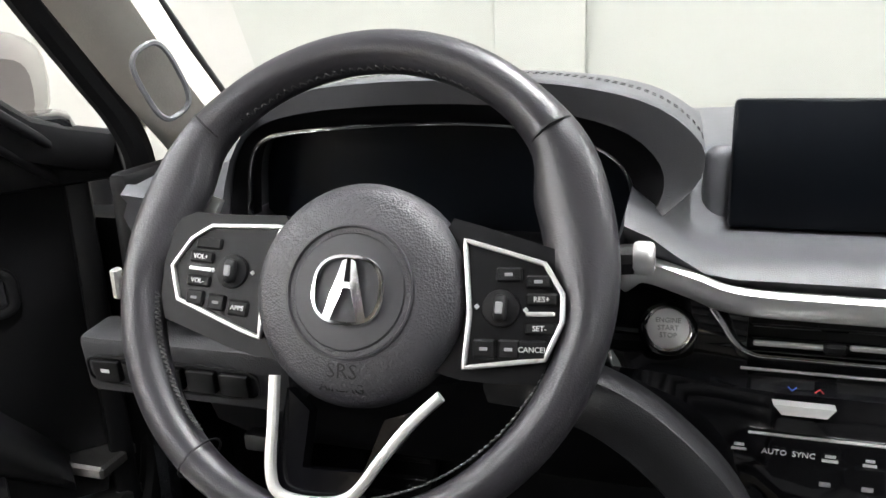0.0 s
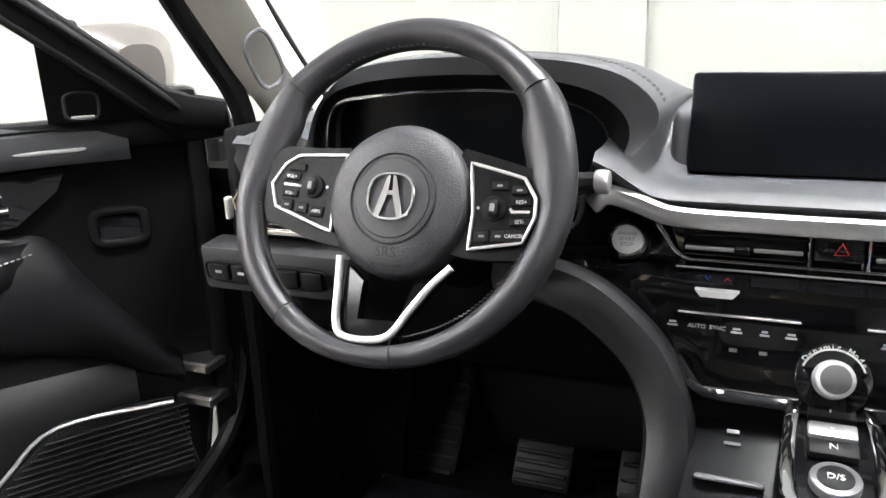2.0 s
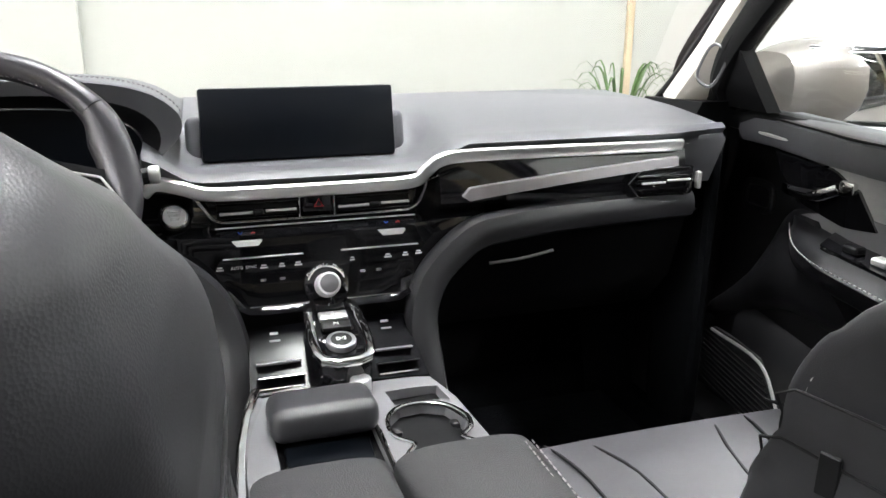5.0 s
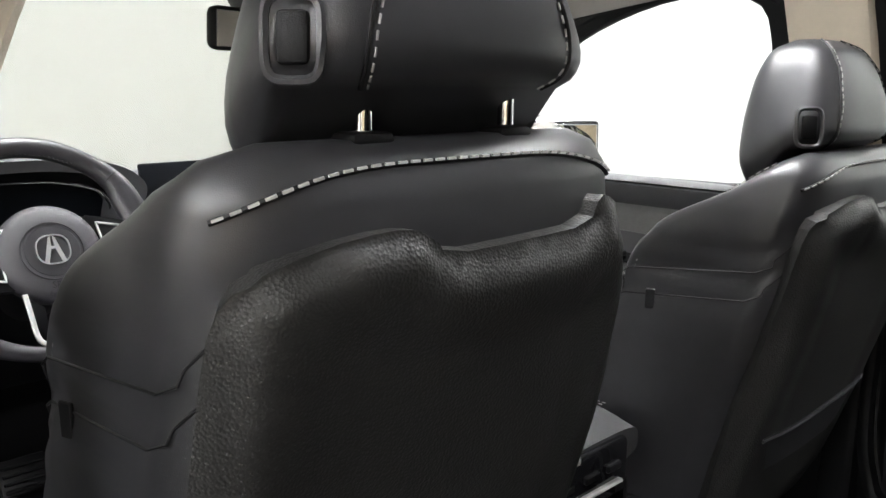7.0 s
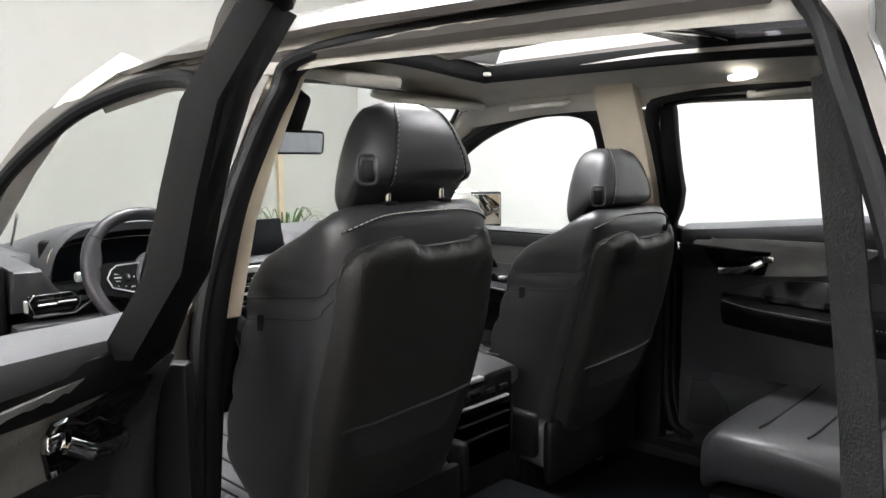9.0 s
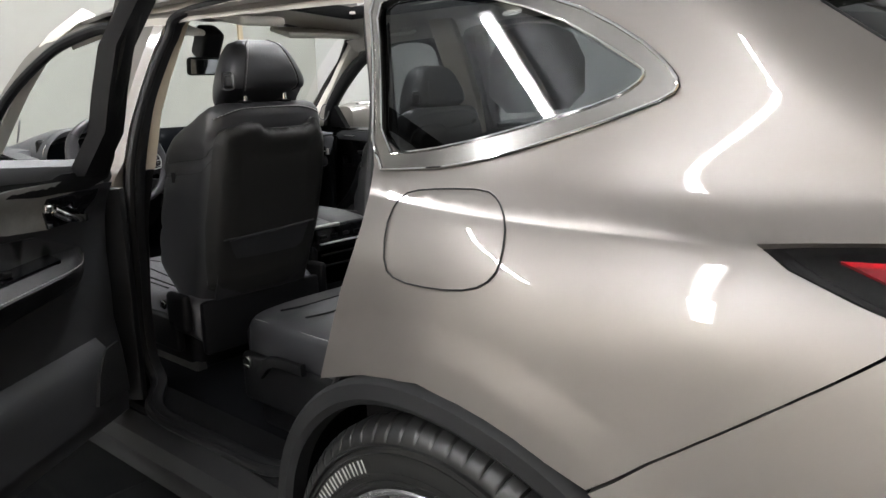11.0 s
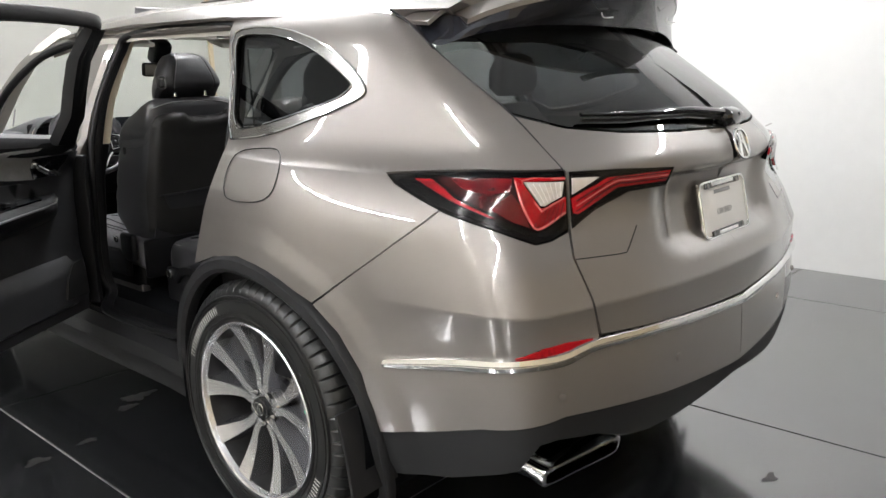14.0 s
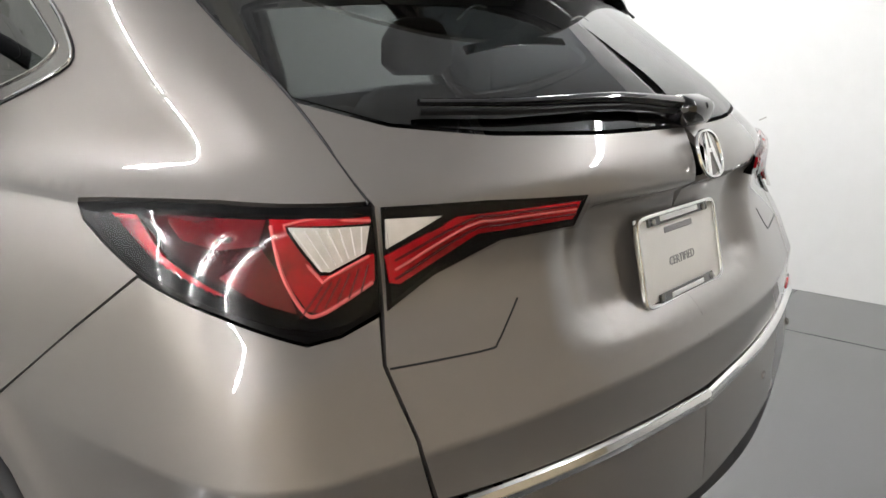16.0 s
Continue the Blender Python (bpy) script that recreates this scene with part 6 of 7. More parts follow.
# start button
ms = face(Vector((-.2045, 2.209, .973)), (1, .08, 0), (0, .62, 1))
part("start_ring", disc(.0225, .012, 48, .002, ms), PIANO, stack, "black start button ring")
part("start_rim", disc(.0195, .016, 48, .003, ms), CHROME, stack, "chrome start button rim")
part("start_button", disc(.0165, .019, 48, .002, ms), BUTTON, stack, "round silver start button")
for i, tx in enumerate(("ENGINE", "START", "STOP")):
    lettering(tx, .0056, ms @ at(0, .0060 - i * .0060, .0098), GREY_PRINT, stack)
# passenger side: gloss panel, spear, vent
rings = []
for x in np.linspace(.19, .645, 20):
    t = (x - .19) / .455
    zb = .962 - .012 * t
    y = 2.175 + .02 * t * t
    rings.append([(x, y + .03, 1.036), (x, y + .012, 1.034), (x, y, 1.0), (x, y - .004, .975), (x, y + .01, zb), (x, y + .05, zb), (x, y + .06, 1.03)])
pp = loft("passenger_panel", rings, PIANO, dash, "gloss black passenger dash panel", sharp=50)
sp = curve([(.225, 2.169, .985), (.26, 2.168, .99), (.4, 2.17, 1.003), (.56, 2.176, 1.015), (.615, 2.18, 1.018)], 6)
verts, faces = [], []
for i, p in enumerate(sp):
    t = i / (len(sp) - 1)
    w = .0085 * (min(1, t / .12)) * (1.15 - .4 * t) + .001
    verts += [p + Vector((0, -.003, w)), p + Vector((0, -.005, -w * .9)), p + Vector((0, .008, -w)), p + Vector((0, .008, w))]
for i in range(len(sp) - 1):
    b = 4 * i
    faces += [(b + k, b + (k + 1) % 4, b + 4 + (k + 1) % 4, b + 4 + k) for k in range(4)]
faces += [(0, 1, 2, 3), tuple(len(verts) - 4 + k for k in range(4))]
link("trim_spear", verts, faces, mat("dark_satin_metal", (.66, .64, .66), .34, .8, vary=.1, scale=60), dash, "satin metal spear inlay")
for s, xc in ((1, .585), (-1, -.645)):
    m = at(s * abs(xc), 2.185 if s > 0 else 2.2, .985)
    hexa = [(-.065, 0), (-.04, .024), (.05, .024), (.062, .01), (.05, -.024), (-.045, -.024)]
    part("side_vent", rbox((.125, .01, .05), .004, 2, m @ at(0, -.004, 0)), PIANO, dash, "gloss black side air outlet")
    link("side_vent_frame", *sweep([m @ Vector((x * s, -.012, z)) for x, z in densify(hexa, .01)], ring(.0018, 6), True), CHROME, dash, "chrome side vent frame")
    for z in (-.012, 0, .012):
        part("vent_slat", rbox((.10, .012, .003), .001, 1, m @ at(0, -.012, z, -15)), PIANO, dash)
    part("slat_insert", rbox((.045, .004, .004), .001, 1, m @ at(-.022, -.02, .001)), SATIN, dash)
    part("slat_insert", rbox((.045, .004, .004), .001, 1, m @ at(.026, -.02, .004)), SATIN, dash)
    if s < 0:
        link("vent_blade", *sweep([m @ Vector((x, -.016, z)) for x, z in ((-.055, -.027), (.045, -.027), (.085, -.004))], bar(.007, .006, .002), False, Vector((0, -1, 0))), CHROME, dash, "bright blade under the vent")
    part("vent_wheel", rbox((.008, .012, .03), .002, 1, m @ at(.07 * s, -.012, 0)), SATIN, dash, "bright vent thumb wheel")
# padded legs sweeping from the dash down beside the console
for s in (-1, 1):
    end = [(s * .66, 2.215, .935), (s * .5, 2.19, .938), (s * .38, 2.175, .938), (s * .30, 2.165, .934)] if s > 0 else [(s * .34, 2.20, .925), (s * .30, 2.185, .93)]
    pth = end + [(s * .245, 2.158, .927), (s * .20, 2.15, .90), (s * .163, 2.14, .862), (s * .142, 2.12, .81), (s * .142, 2.085, .74), (s * .146, 2.055, .66), (s * .148, 2.03, .56), (s * .148, 2.0, .45)]
    pc = curve(pth, 6)
    link("padded_leg", *sweep(pc, bar(.05, .055, .018), False, Vector((0, -1, .15))), mat("dark_soft_trim", (.0145, .0145, .0164), .42, spec=.52, bump=.2, bscale=800, vary=.1, scale=8), dash, "grey padded sweeping leg")
# lower dash: glove box, knee panel
rings = [[(x, 2.20, .925), (x, 2.235, .90), (x, 2.27, .78), (x, 2.34, .70), (x, 2.5, .70), (x, 2.5, .93)] for x in (.17, .4, .68)]
loft("glove_box", rings, PLASTIC, dash, "black glove box", sharp=40)
tube("glove_handle", curve([(.3, 2.242, .845), (.36, 2.238, .85), (.42, 2.242, .858)], 4), .003, SATIN, dash, "thin bright glove box handle", n=6)
rings = [[(x, 2.20, .965), (x, 2.215, .93), (x, 2.27, .80), (x, 2.34, .74), (x, 2.5, .74), (x, 2.5, .96)] for x in (-.68, -.4, -.19)]
loft("knee_panel", rings, PLASTIC, dash, "black knee panel", sharp=40)
sp_ = part("switch_bank", rbox((.225, .05, .062), .008, 2, at(-.635, 2.185, .912, 6)), mat("grey_grain_trim", (.03, .03, .033), .55, bump=.4, bscale=650, vary=.15, scale=9), dash, "black lower switch bank")
rim_ = [at(-.645, 2.157, .908, 96) @ Vector((x, y, 0)) for x, y in squircle(0, 0, .092, .015, 5, 36)]
link("switch_rim", *sweep(rim_, ring(.0016, 5), True), PLASTIC, dash)
for k in range(5):
    part("switch", rbox((.029, .008, .022), .002, 2, at(-.714 + k * .0345, 2.156, .908, 6)), PLASTIC, dash, "small black switch")
    if k in (0, 1, 2):
        part("icon_bar", rbox((.010, .001, .004), .0005, 1, at(-.714 + k * .0345, 2.1515, .909, 6)), WHITE_PRINT, dash)
part("release_lever", rbox((.05, .02, .02), .004, 2, at(-.60, 2.24, .80)), PLASTIC, dash)

# instrument hood, cluster
ARCH = [(-.635, 1.03), (-.615, 1.095), (-.585, 1.135), (-.54, 1.16), (-.454, 1.170), (-.35, 1.170), (-.275, 1.163), (-.22, 1.147), (-.186, 1.118), (-.185, 1.09), (-.205, 1.065), (-.235, 1.04)]
BEZ = [(-.622, 1.03), (-.616, 1.085), (-.597, 1.112), (-.545, 1.122), (-.45, 1.129), (-.36, 1.129), (-.30, 1.119), (-.262, 1.105), (-.243, 1.085), (-.238, 1.062), (-.243, 1.04), (-.25, 1.02)]
A, B = curve([(x, 0, z) for x, z in ARCH], 3), curve([(x, 0, z) for x, z in BEZ], 3)


def arch(c, y, k=1.0, lift=0.0, z0=1.085):
    return [Vector((p.x, y, (z0 + (p.z - z0) * k if p.z > z0 else p.z) + lift)) for p in c]


M = [p.lerp(q, .45) for p, q in zip(B, A)]
hood = loft("instrument_hood", [arch(M, 2.256), arch(M, 2.252), arch(A, 2.248, .975), arch(A, 2.252, .995), arch(A, 2.268), arch(A, 2.33, 1.0), arch(A, 2.42, .93), arch(A, 2.55, .62), arch(A, 2.68, .2), arch(A, 2.76, .0)], PAD, dash, "padded black instrument hood", closed=False, sharp=60)
# black plastic, with the shade under the hood also put into its colour
loft("hood_lining", [arch(B, 2.31), arch(B, 2.275), arch(M, 2.258), arch(M, 2.262)], mat("hood_shaded_black", (.006, .006, .007), .6, spec=.15, vary=.1, scale=20), dash, "black inner face of the instrument hood", closed=False, sharp=60)
for off in (.0, .012):
    st = [Vector((p.x, 2.300 + off, p.z + .0012)) for p in arch(A, 2.30) if p.z > 1.1]
    stitches(dash, st, .004, .00055, .003, mt=mat("dark_thread", (.10, .10, .10), .8, vary=.1, scale=50))
bz = [Vector((p.x, 2.285, p.z)) for p in B] + [Vector((-.30, 2.285, .985)), Vector((-.44, 2.285, .975)), Vector((-.58, 2.285, .985))]
link("cluster_bezel", *sweep(curve(bz, 2, True), bar(.010, .008, .003), True, Vector((0, -1, 0))), CHROME, dash, "bright cluster surround")
v = [Vector((p.x, 2.325, p.z)) for p in bz]
link("cluster_screen", v, [tuple(range(len(v)))], SCREEN, dash, "dark instrument screen")
part("cluster_shroud", rbox((.37, .03, .17), .02, 3, at(-.435, 2.345, 1.045)), PLASTIC, dash)
part("cluster_visor", rbox((.33, .05, .004), .001, 1, at(-.435, 2.305, .995)), PIANO, dash)
# centre screen
scr = part("centre_screen", rbox((.316, .012, .116), .005, 2, at(0, 2.343, 1.085, -10.5)), SCREEN, dash, "wide dark centre screen")
part("screen_pod", rbox((.362, .03, .08), .03, 4, at(0, 2.366, 1.058, -12)), PAD, dash, "grey rounded screen pod")

# steering wheel ------------------------------------------------------------------
C = Vector((-.411, 2.088, 1.033))
W = face(C, (1, 0, 0), (0, .407, .914))
wheel = part("steering_wheel", disc(.045, .10, 32, .004, W @ at(0, 0, -.045)), PLASTIC, car, "black leather steering wheel")


def wl(u, v, n):
    return W @ Vector((u, v, n))


RIM = face(Vector((-.4245, 2.0925, 1.0465)), (1, 0, 0), (0, .500, .866))


def rl(u, v, n):
    return RIM @ Vector((u, v, n))


N = 120
verts, faces = [], []
for i in range(N):
    a = 2 * math.pi * i / N
    r0 = .1735
    deg = math.degrees(a)
    flat = .003 * math.exp(-((a - 1.5 * math.pi) / .5) ** 2)
    grip = math.exp(-(((deg + 180) % 360 - 180 - 14) / 17) ** 4) + math.exp(-((deg - 166) / 17) ** 4)
    swell = .0030 * (math.exp(-((a - radians(33)) / .2) ** 2) + math.exp(-((a - radians(147)) / .2) ** 2))
    for k in range(14):
        t = 2 * math.pi * k / 14
        low = .30 * math.exp(-((a - 1.5 * math.pi) / .75) ** 2)
        rr = r0 + .0168 * low - flat + (.0168 * (1 - low) + swell) * math.cos(t) - (.017 * grip * -math.cos(t) if math.cos(t) < 0 else 0)
        verts.append(rl(rr * math.cos(a), rr * math.sin(a), .0178 * (1 - low) * math.sin(t)))
for i in range(N):
    for k in range(14):
        faces.append((i * 14 + k, i * 14 + (k + 1) % 14, ((i + 1) % N) * 14 + (k + 1) % 14, ((i + 1) % N) * 14 + k))
link("wheel_rim", verts, faces, WHEEL_LEATHER, wheel, "black leather wheel rim", sharp=80)
for deg in (38, 142, 236, 281):
    a = radians(deg)
    cpt = [rl((.1735 + .0178 * math.cos(t)) * math.cos(a), (.1735 + .0178 * math.cos(t)) * math.sin(a), .0186 * math.sin(t)) for t in np.linspace(0, 2 * math.pi, 20, endpoint=False)]
    link("rim_seam", *sweep(cpt, ring(.0009, 5), True), RUBBER, wheel)
for a0, a1 in ((60, 135), (190, 232), (285, 338)):
    st = [rl(.1577 * math.cos(a), .1577 * math.sin(a), .004 + .004 * (-1) ** i) for i, a in enumerate(np.linspace(radians(a0), radians(a1), 60))]
    stitches(wheel, st, .005, .0008, .0005, mt=MATS["dark_thread"])
# hub
rings = []
for r, n in ((.060, -.03), (.076, -.02), (.0805, -.004), (.0795, .010), (.0745, .020), (.066, .0255), (.047, .0285)):
    rings.append([wl(-.0025 + r * math.cos(a) * (1 if math.sin(a) > 0 else 1 - .06 * abs(math.sin(a)) ** 2), -.002 + r * math.sin(a), n) for a in np.linspace(0, 2 * math.pi, 56, endpoint=False)])
loft("hub_cover", rings, mat("hub_grain", (.036, .0345, .041), .45, spec=.8, bump=.5, bscale=650, vary=.1, scale=10), wheel, "round grained hub cover", sharp=60)
rings = [[wl(-.0025 + r * math.cos(a), -.002 + r * math.sin(a), n) for a in np.linspace(0, 2 * math.pi, 48, endpoint=False)] for r, n in ((.0485, .022), (.047, .0300), (.0455, .0305), (.0440, .0275), (.042, .0275), (.040, .0295), (.02, .030), (.001, .030))]
loft("hub_boss", rings, mat("hub_smooth", (.035, .034, .039), .45, vary=.1, scale=10), wheel, "smooth round hub boss", sharp=40)
oval_badge(W @ at(-.0025, -.001, .0320), .0245, wheel, "hub_badge")
lettering("SRS", .015, W @ at(-.0025, -.0565, .0268, 8), RUBBER, wheel, depth=.0006)
lettering("AIRBAG", .0095, W @ at(-.0025, -.0675, .0245, 14), RUBBER, wheel, depth=.0006)
# side spokes with key pads
PADS = {-1: [(-.064, .042), (-.122, .040), (-.138, .030), (-.152, .0085), (-.144, -.016), (-.088, -.035), (-.073, -.039), (-.074, .008)],
        1: [(.074, .039), (.129, .026), (.142, .007), (.143, -.011), (.133, -.036), (.080, -.046), (.081, -.01)]}
BODY = {-1: [(-.05, .052), (-.115, .050), (-.150, .052), (-.166, .03), (-.164, -.03), (-.142, -.036), (-.09, -.052), (-.05, -.054)],
        1: [(.05, .058), (.10, .046), (.145, .034), (.165, .04), (.168, -.03), (.155, -.060), (.135, -.052), (.085, -.056), (.05, -.05)]}
PAD_KEYS = {-1: [(-.117, .027, .022, .009, ""), (-.122, .0165, .020, .0085, "VOL+"), (-.1225, -.0015, .020, .0085, "VOL-"), (-.124, -.0140, .015, .012, "="), (-.1055, -.0165, .015, .012, "="), (-.087, -.0195, .017, .012, "APPS")],
        1: [(.1115, .0175, .018, .010, "="), (.1315, .0140, .017, .009, "="), (.1345, .0025, .021, .0085, "RES+"), (.1345, -.0165, .021, .0085, "SET-"), (.0985, -.0325, .016, .013, "="), (.1150, -.0315, .015, .013, "="), (.131, -.0305, .018, .013, "CANCEL")]}
SCROLL = {-1: (-.101, .007), 1: (.102, -.005)}
for s in (-1, 1):
    tw = -3.0 if s < 0 else 4.0
    pg = densify(BODY[s], .01, 1)
    loft("spoke", [[wl(u, v, n) for u, v in pg] for n in (-.008, .008, .0105)], mat("pad_black", (.009, .009, .010), .36, spec=.15, vary=.1, scale=30), wheel, "black wheel spoke", sharp=40)
    pg = densify(PADS[s], .005, 0)
    loft("key_pad", [[wl(u, v, n) for u, v in pg] for n in (.010, .017)], mat("pad_black", (.009, .009, .010), .36, spec=.15, vary=.1, scale=30), wheel, "gloss black key pad", sharp=40)
    link("pad_trim", *sweep([wl(u, v, .0175) for u, v in pg], bar(.0034, .004, .0012), True, [W.to_3x3() @ Vector((0, 0, 1))] * len(pg)), SATIN, wheel, "bright key pad outline")
    for u, v, w_, h_, tx in PAD_KEYS[s]:
        u -= .0058
        part("key", rbox((w_, h_, .004), .0015, 1, W @ at(u, v, .0175, 0, 0, tw * .8)), PLASTIC, wheel)
        if tx == "=":
            part("icon_bar", rbox((.0055, .0022, .0006), .0003, 1, W @ at(u, v, .0197, 0, 0, tw)), GREY_PRINT, wheel)
        elif tx:
            lettering(tx, .0050, W @ at(u, v, .0198, 0, 0, tw), WHITE_PRINT, wheel)
    u, v = SCROLL[s]
    part("scroll_ring", disc(.0125, .004, 28, .001, W @ at(u, v, .0178)), PLASTIC, wheel, "round scroll surround")
    part("scroll_wheel", rbox((.009, .018, .011), .004, 3, W @ at(u, v, .020)), RUBBER, wheel, "ribbed scroll wheel")
    part("scroll_cap", rbox((.005, .008, .002), .0008, 1, W @ at(u, v, .0257)), GREY_PRINT, wheel)
    for du in (-.0165, .0165):
        part("icon_bar", rbox((.003, .003, .0006), .0003, 1, W @ at(u + du, v, .0176, 0, 0, 45)), WHITE_PRINT, wheel)
    part("bright_key", rbox((.019, .003, .002), .0008, 1, W @ at(-.1272 if s < 0 else .1285, .0075 if s < 0 else -.007, .0195, 0, 0, tw)), SATIN, wheel)
    lv = [wl(s * .152, .07, -.022), wl(s * .158, .045, -.022), wl(s * .150, .02, -.022)]
    link("shift_paddle", *sweep(curve(lv, 4), bar(.022, .006, .002), False, [W.to_3x3() @ Vector((0, 0, 1))] * 9), SATIN, wheel, "silver shift paddle")
# lower spoke
vv = [(-.054, -.070), (-.0515, -.105), (-.0490, -.138), (-.040, -.153), (-.012, -.155), (.012, -.147), (.031, -.119), (.049, -.093), (.068, -.072)]
link("lower_trim", *sweep(curve([wl(u, v * .955 + .003, .024) for u, v in vv], 5), bar(.0078, .006, .002), False, [W.to_3x3() @ Vector((0, 0, 1))] * 41), SATIN, wheel, "satin lower spoke trim")
pg = densify([(-.047, -.072), (-.049, -.135), (-.037, -.149), (.009, -.144), (.028, -.116), (.060, -.074), (.028, -.086), (.016, -.123), (-.029, -.125), (-.028, -.086)], .008)
loft("lower_spoke", [[wl(u, v, n) for u, v in pg] for n in (.004, .017)], mat("dim_piano", (.004, .004, .005), .12, spec=.2, vary=.1, scale=20), wheel, "gloss black lower spoke", sharp=40)
# column and stalks
part("column_shroud", disc(.062, .2, 32, .01, W @ at(0, -.01, -.14)), PLASTIC, car, "black steering column shroud")
for s in (-1, 1):
    st_ = curve([wl(s * .06, .02, -.05), wl(s * .12, .034, -.055), wl(s * .182, .041, -.055)], 4)
    link("stalk", *sweep(st_, ring(.011, 10)), PLASTIC, car, "black control stalk")
    part("stalk_end", disc(.0125, .016, 24, .004, W @ at(s * .188, .042, -.055, 0, 90)), SATIN, car, "silver stalk end")

# console -------------------------------------------------------------------------
con = part("centre_console", rbox((.27, .78, .30), .02, 3, at(.005, 1.74, .60)), PLASTIC, car, "black centre console body")
rings = []
for y, z, w in ((2.135, .815, .118), (2.10, .80, .118), (2.06, .785, .122), (2.035, .772, .124), (2.02, .765, .126)):
    rings.append([(-w, y, z), (-.04, y, z + .004), (.04, y, z + .004), (w, y, z), (w, y - .01, z - .1), (-w, y - .01, z - .1)])
loft("ramp", rings, mat("dim_gloss_black", (.005, .005, .006), .2, spec=.1, vary=.1, scale=20), con, "gloss black ramp under the shifter", sharp=50)
for x0, x1 in ((-.112, -.05), (.055, .112)):
    part("tray_back", rbox((x1 - x0, .014, .004), .0015, 1, at((x0 + x1) / 2, 2.062, .792, -22)), GREYPAD, con, "grey back edge of the tray")
    part("tray_well", rbox((x1 - x0 + .004, .030, .003), .001, 1, at((x0 + x1) / 2, 2.042, .780, -24)), PIANO, con, "gloss black shallow tray")
    part("tray_line", rbox((x1 - x0, .002, .002), .0008, 1, at((x0 + x1) / 2, 2.026, .7715)), SATIN, con)
    part("ramp_bar", rbox((.012, .001, .004), .0005, 1, at((x0 + x1) / 2, 2.118, .813, -35)), WHITE_PRINT, con)
    part("ramp_bar", rbox((.016, .001, .003), .0005, 1, at((x0 + x1) / 2, 2.105, .807, -35)), GREY_PRINT, con)
# shifter
msft = face(Vector((.004, 2.075, .826)), (1, 0, 0), (0, 1, .20))
sh_o = [(-.033, .085), (.033, .085), (.041, .02), (.042, -.055), (.030, -.083), (-.030, -.083), (-.042, -.055), (-.041, .02)]
pg = densify(sh_o, .01, 1)
loft("shifter_body", [[msft @ Vector((u, v, n)) for u, v in pg] for n in (-.05, -.002)], PIANO, con, "gloss black shifter block", sharp=40)
link("shifter_frame", *sweep([msft @ Vector((u * .92, v * .96, .002)) for u, v in pg], bar(.014, .012, .004), True, [msft.to_3x3() @ Vector((0, 0, 1))] * len(pg)), CHROME, con, "bright shifter frame")
for k, (tx, v) in enumerate((("P", .058), ("R", .031), ("N", .006))):
    part("shift_key", rbox((.042, .021, .008), .003, 2, msft @ at(0, v, .003)), SATIN if k == 1 else PLASTIC, con, "shift key")
    lettering(tx, .011, msft @ at(0, v, .0074), WHITE_PRINT, con)
part("drive_key", disc(.021, .010, 36, .002, msft @ at(0, -.035, .003)), MATS["grey_key"], con, "round silver drive key")
part("drive_key_cap", disc(.015, .012, 32, .001, msft @ at(0, -.035, .003)), PLASTIC, con)
lettering("D/S", .010, msft @ at(0, -.035, .0093), WHITE_PRINT, con)
# console top plate with cup holders
cup1, cup2 = squircle(.085, 1.885, .052, .050, 2.2, 30), squircle(.085, 1.795, .05, .047, 2.2, 30)
cups = [(.033, 1.885), (.04, 1.915), (.06, 1.936), (.09, 1.94), (.12, 1.925), (.137, 1.89), (.133, 1.862), (.116, 1.842), (.135, 1.82), (.137, 1.79), (.12, 1.755), (.085, 1.745), (.05, 1.757), (.035, 1.79), (.04, 1.82), (.055, 1.842), (.038, 1.862)]
binp = [(.052, 1.985), (.128, 1.99), (.134, 1.95), (.056, 1.945)]
well = [(-.105, 1.96), (.018, 1.965), (.018, 1.74), (-.105, 1.74)]
top = lambda x, y: Vector((x, y, .765 - .25 * abs(x / .16) ** 6 * .06))
tp = patch("console_top", [(-.118, 2.018), (.125, 2.022), (.146, 1.96), (.158, 1.85), (.163, 1.70), (-.146, 1.70), (-.142, 1.85), (-.132, 1.96)], top, GREYPAD, con, .03, .03, (0, 0, 1), "grey console top plate", holes=[cups, binp, well])
ct = curve([(x, y, .7665) for x, y in cups], 3, True)
link("cup_rim", *sweep(ct, bar(.007, .004, .0015), True, Vector((0, 0, 1))), CHROME, con, "bright figure-eight cup holder rim")
link("cup_well", *((lambda r: ([p for q in r for p in q], [(i, (i + 1) % len(r[0]), len(r[0]) + (i + 1) % len(r[0]), len(r[0]) + i) for i in range(len(r[0]))] + [tuple(range(len(r[0]), 2 * len(r[0])))]))([[Vector((p.x, p.y, .764)) for p in ct], [Vector((p.x, p.y, .70)) for p in ct]])), PLASTIC, con, "deep black cup wells")
for x, y in ((.048, 1.90), (.125, 1.90), (.05, 1.78), (.125, 1.78)):
    part("cup_finger", rbox((.012, .016, .03), .004, 2, at(x, y, .74)), RUBBER, con, "rubber cup finger")
part("bin_floor", rbox((.08, .05, .01), .002, 1, at(.093, 1.968, .735)), PLASTIC, con)
part("well_floor", rbox((.13, .24, .01), .002, 1, at(-.043, 1.85, .715)), PIANO, con)
part("phone_tray", rbox((.105, .15, .008), .006, 2, at(-.043, 1.82, .742, 10)), SCREEN, con, "dark phone charging tray")
part("phone_mark", rbox((.016, .008, .001), .0005, 1, at(-.043, 1.80, .7465, 10)), WHITE_PRINT, con)
part("tray_edge", rbox((.006, .22, .008), .002, 1, at(.020, 1.855, .768)), CHROME, con, "bright tray edge")
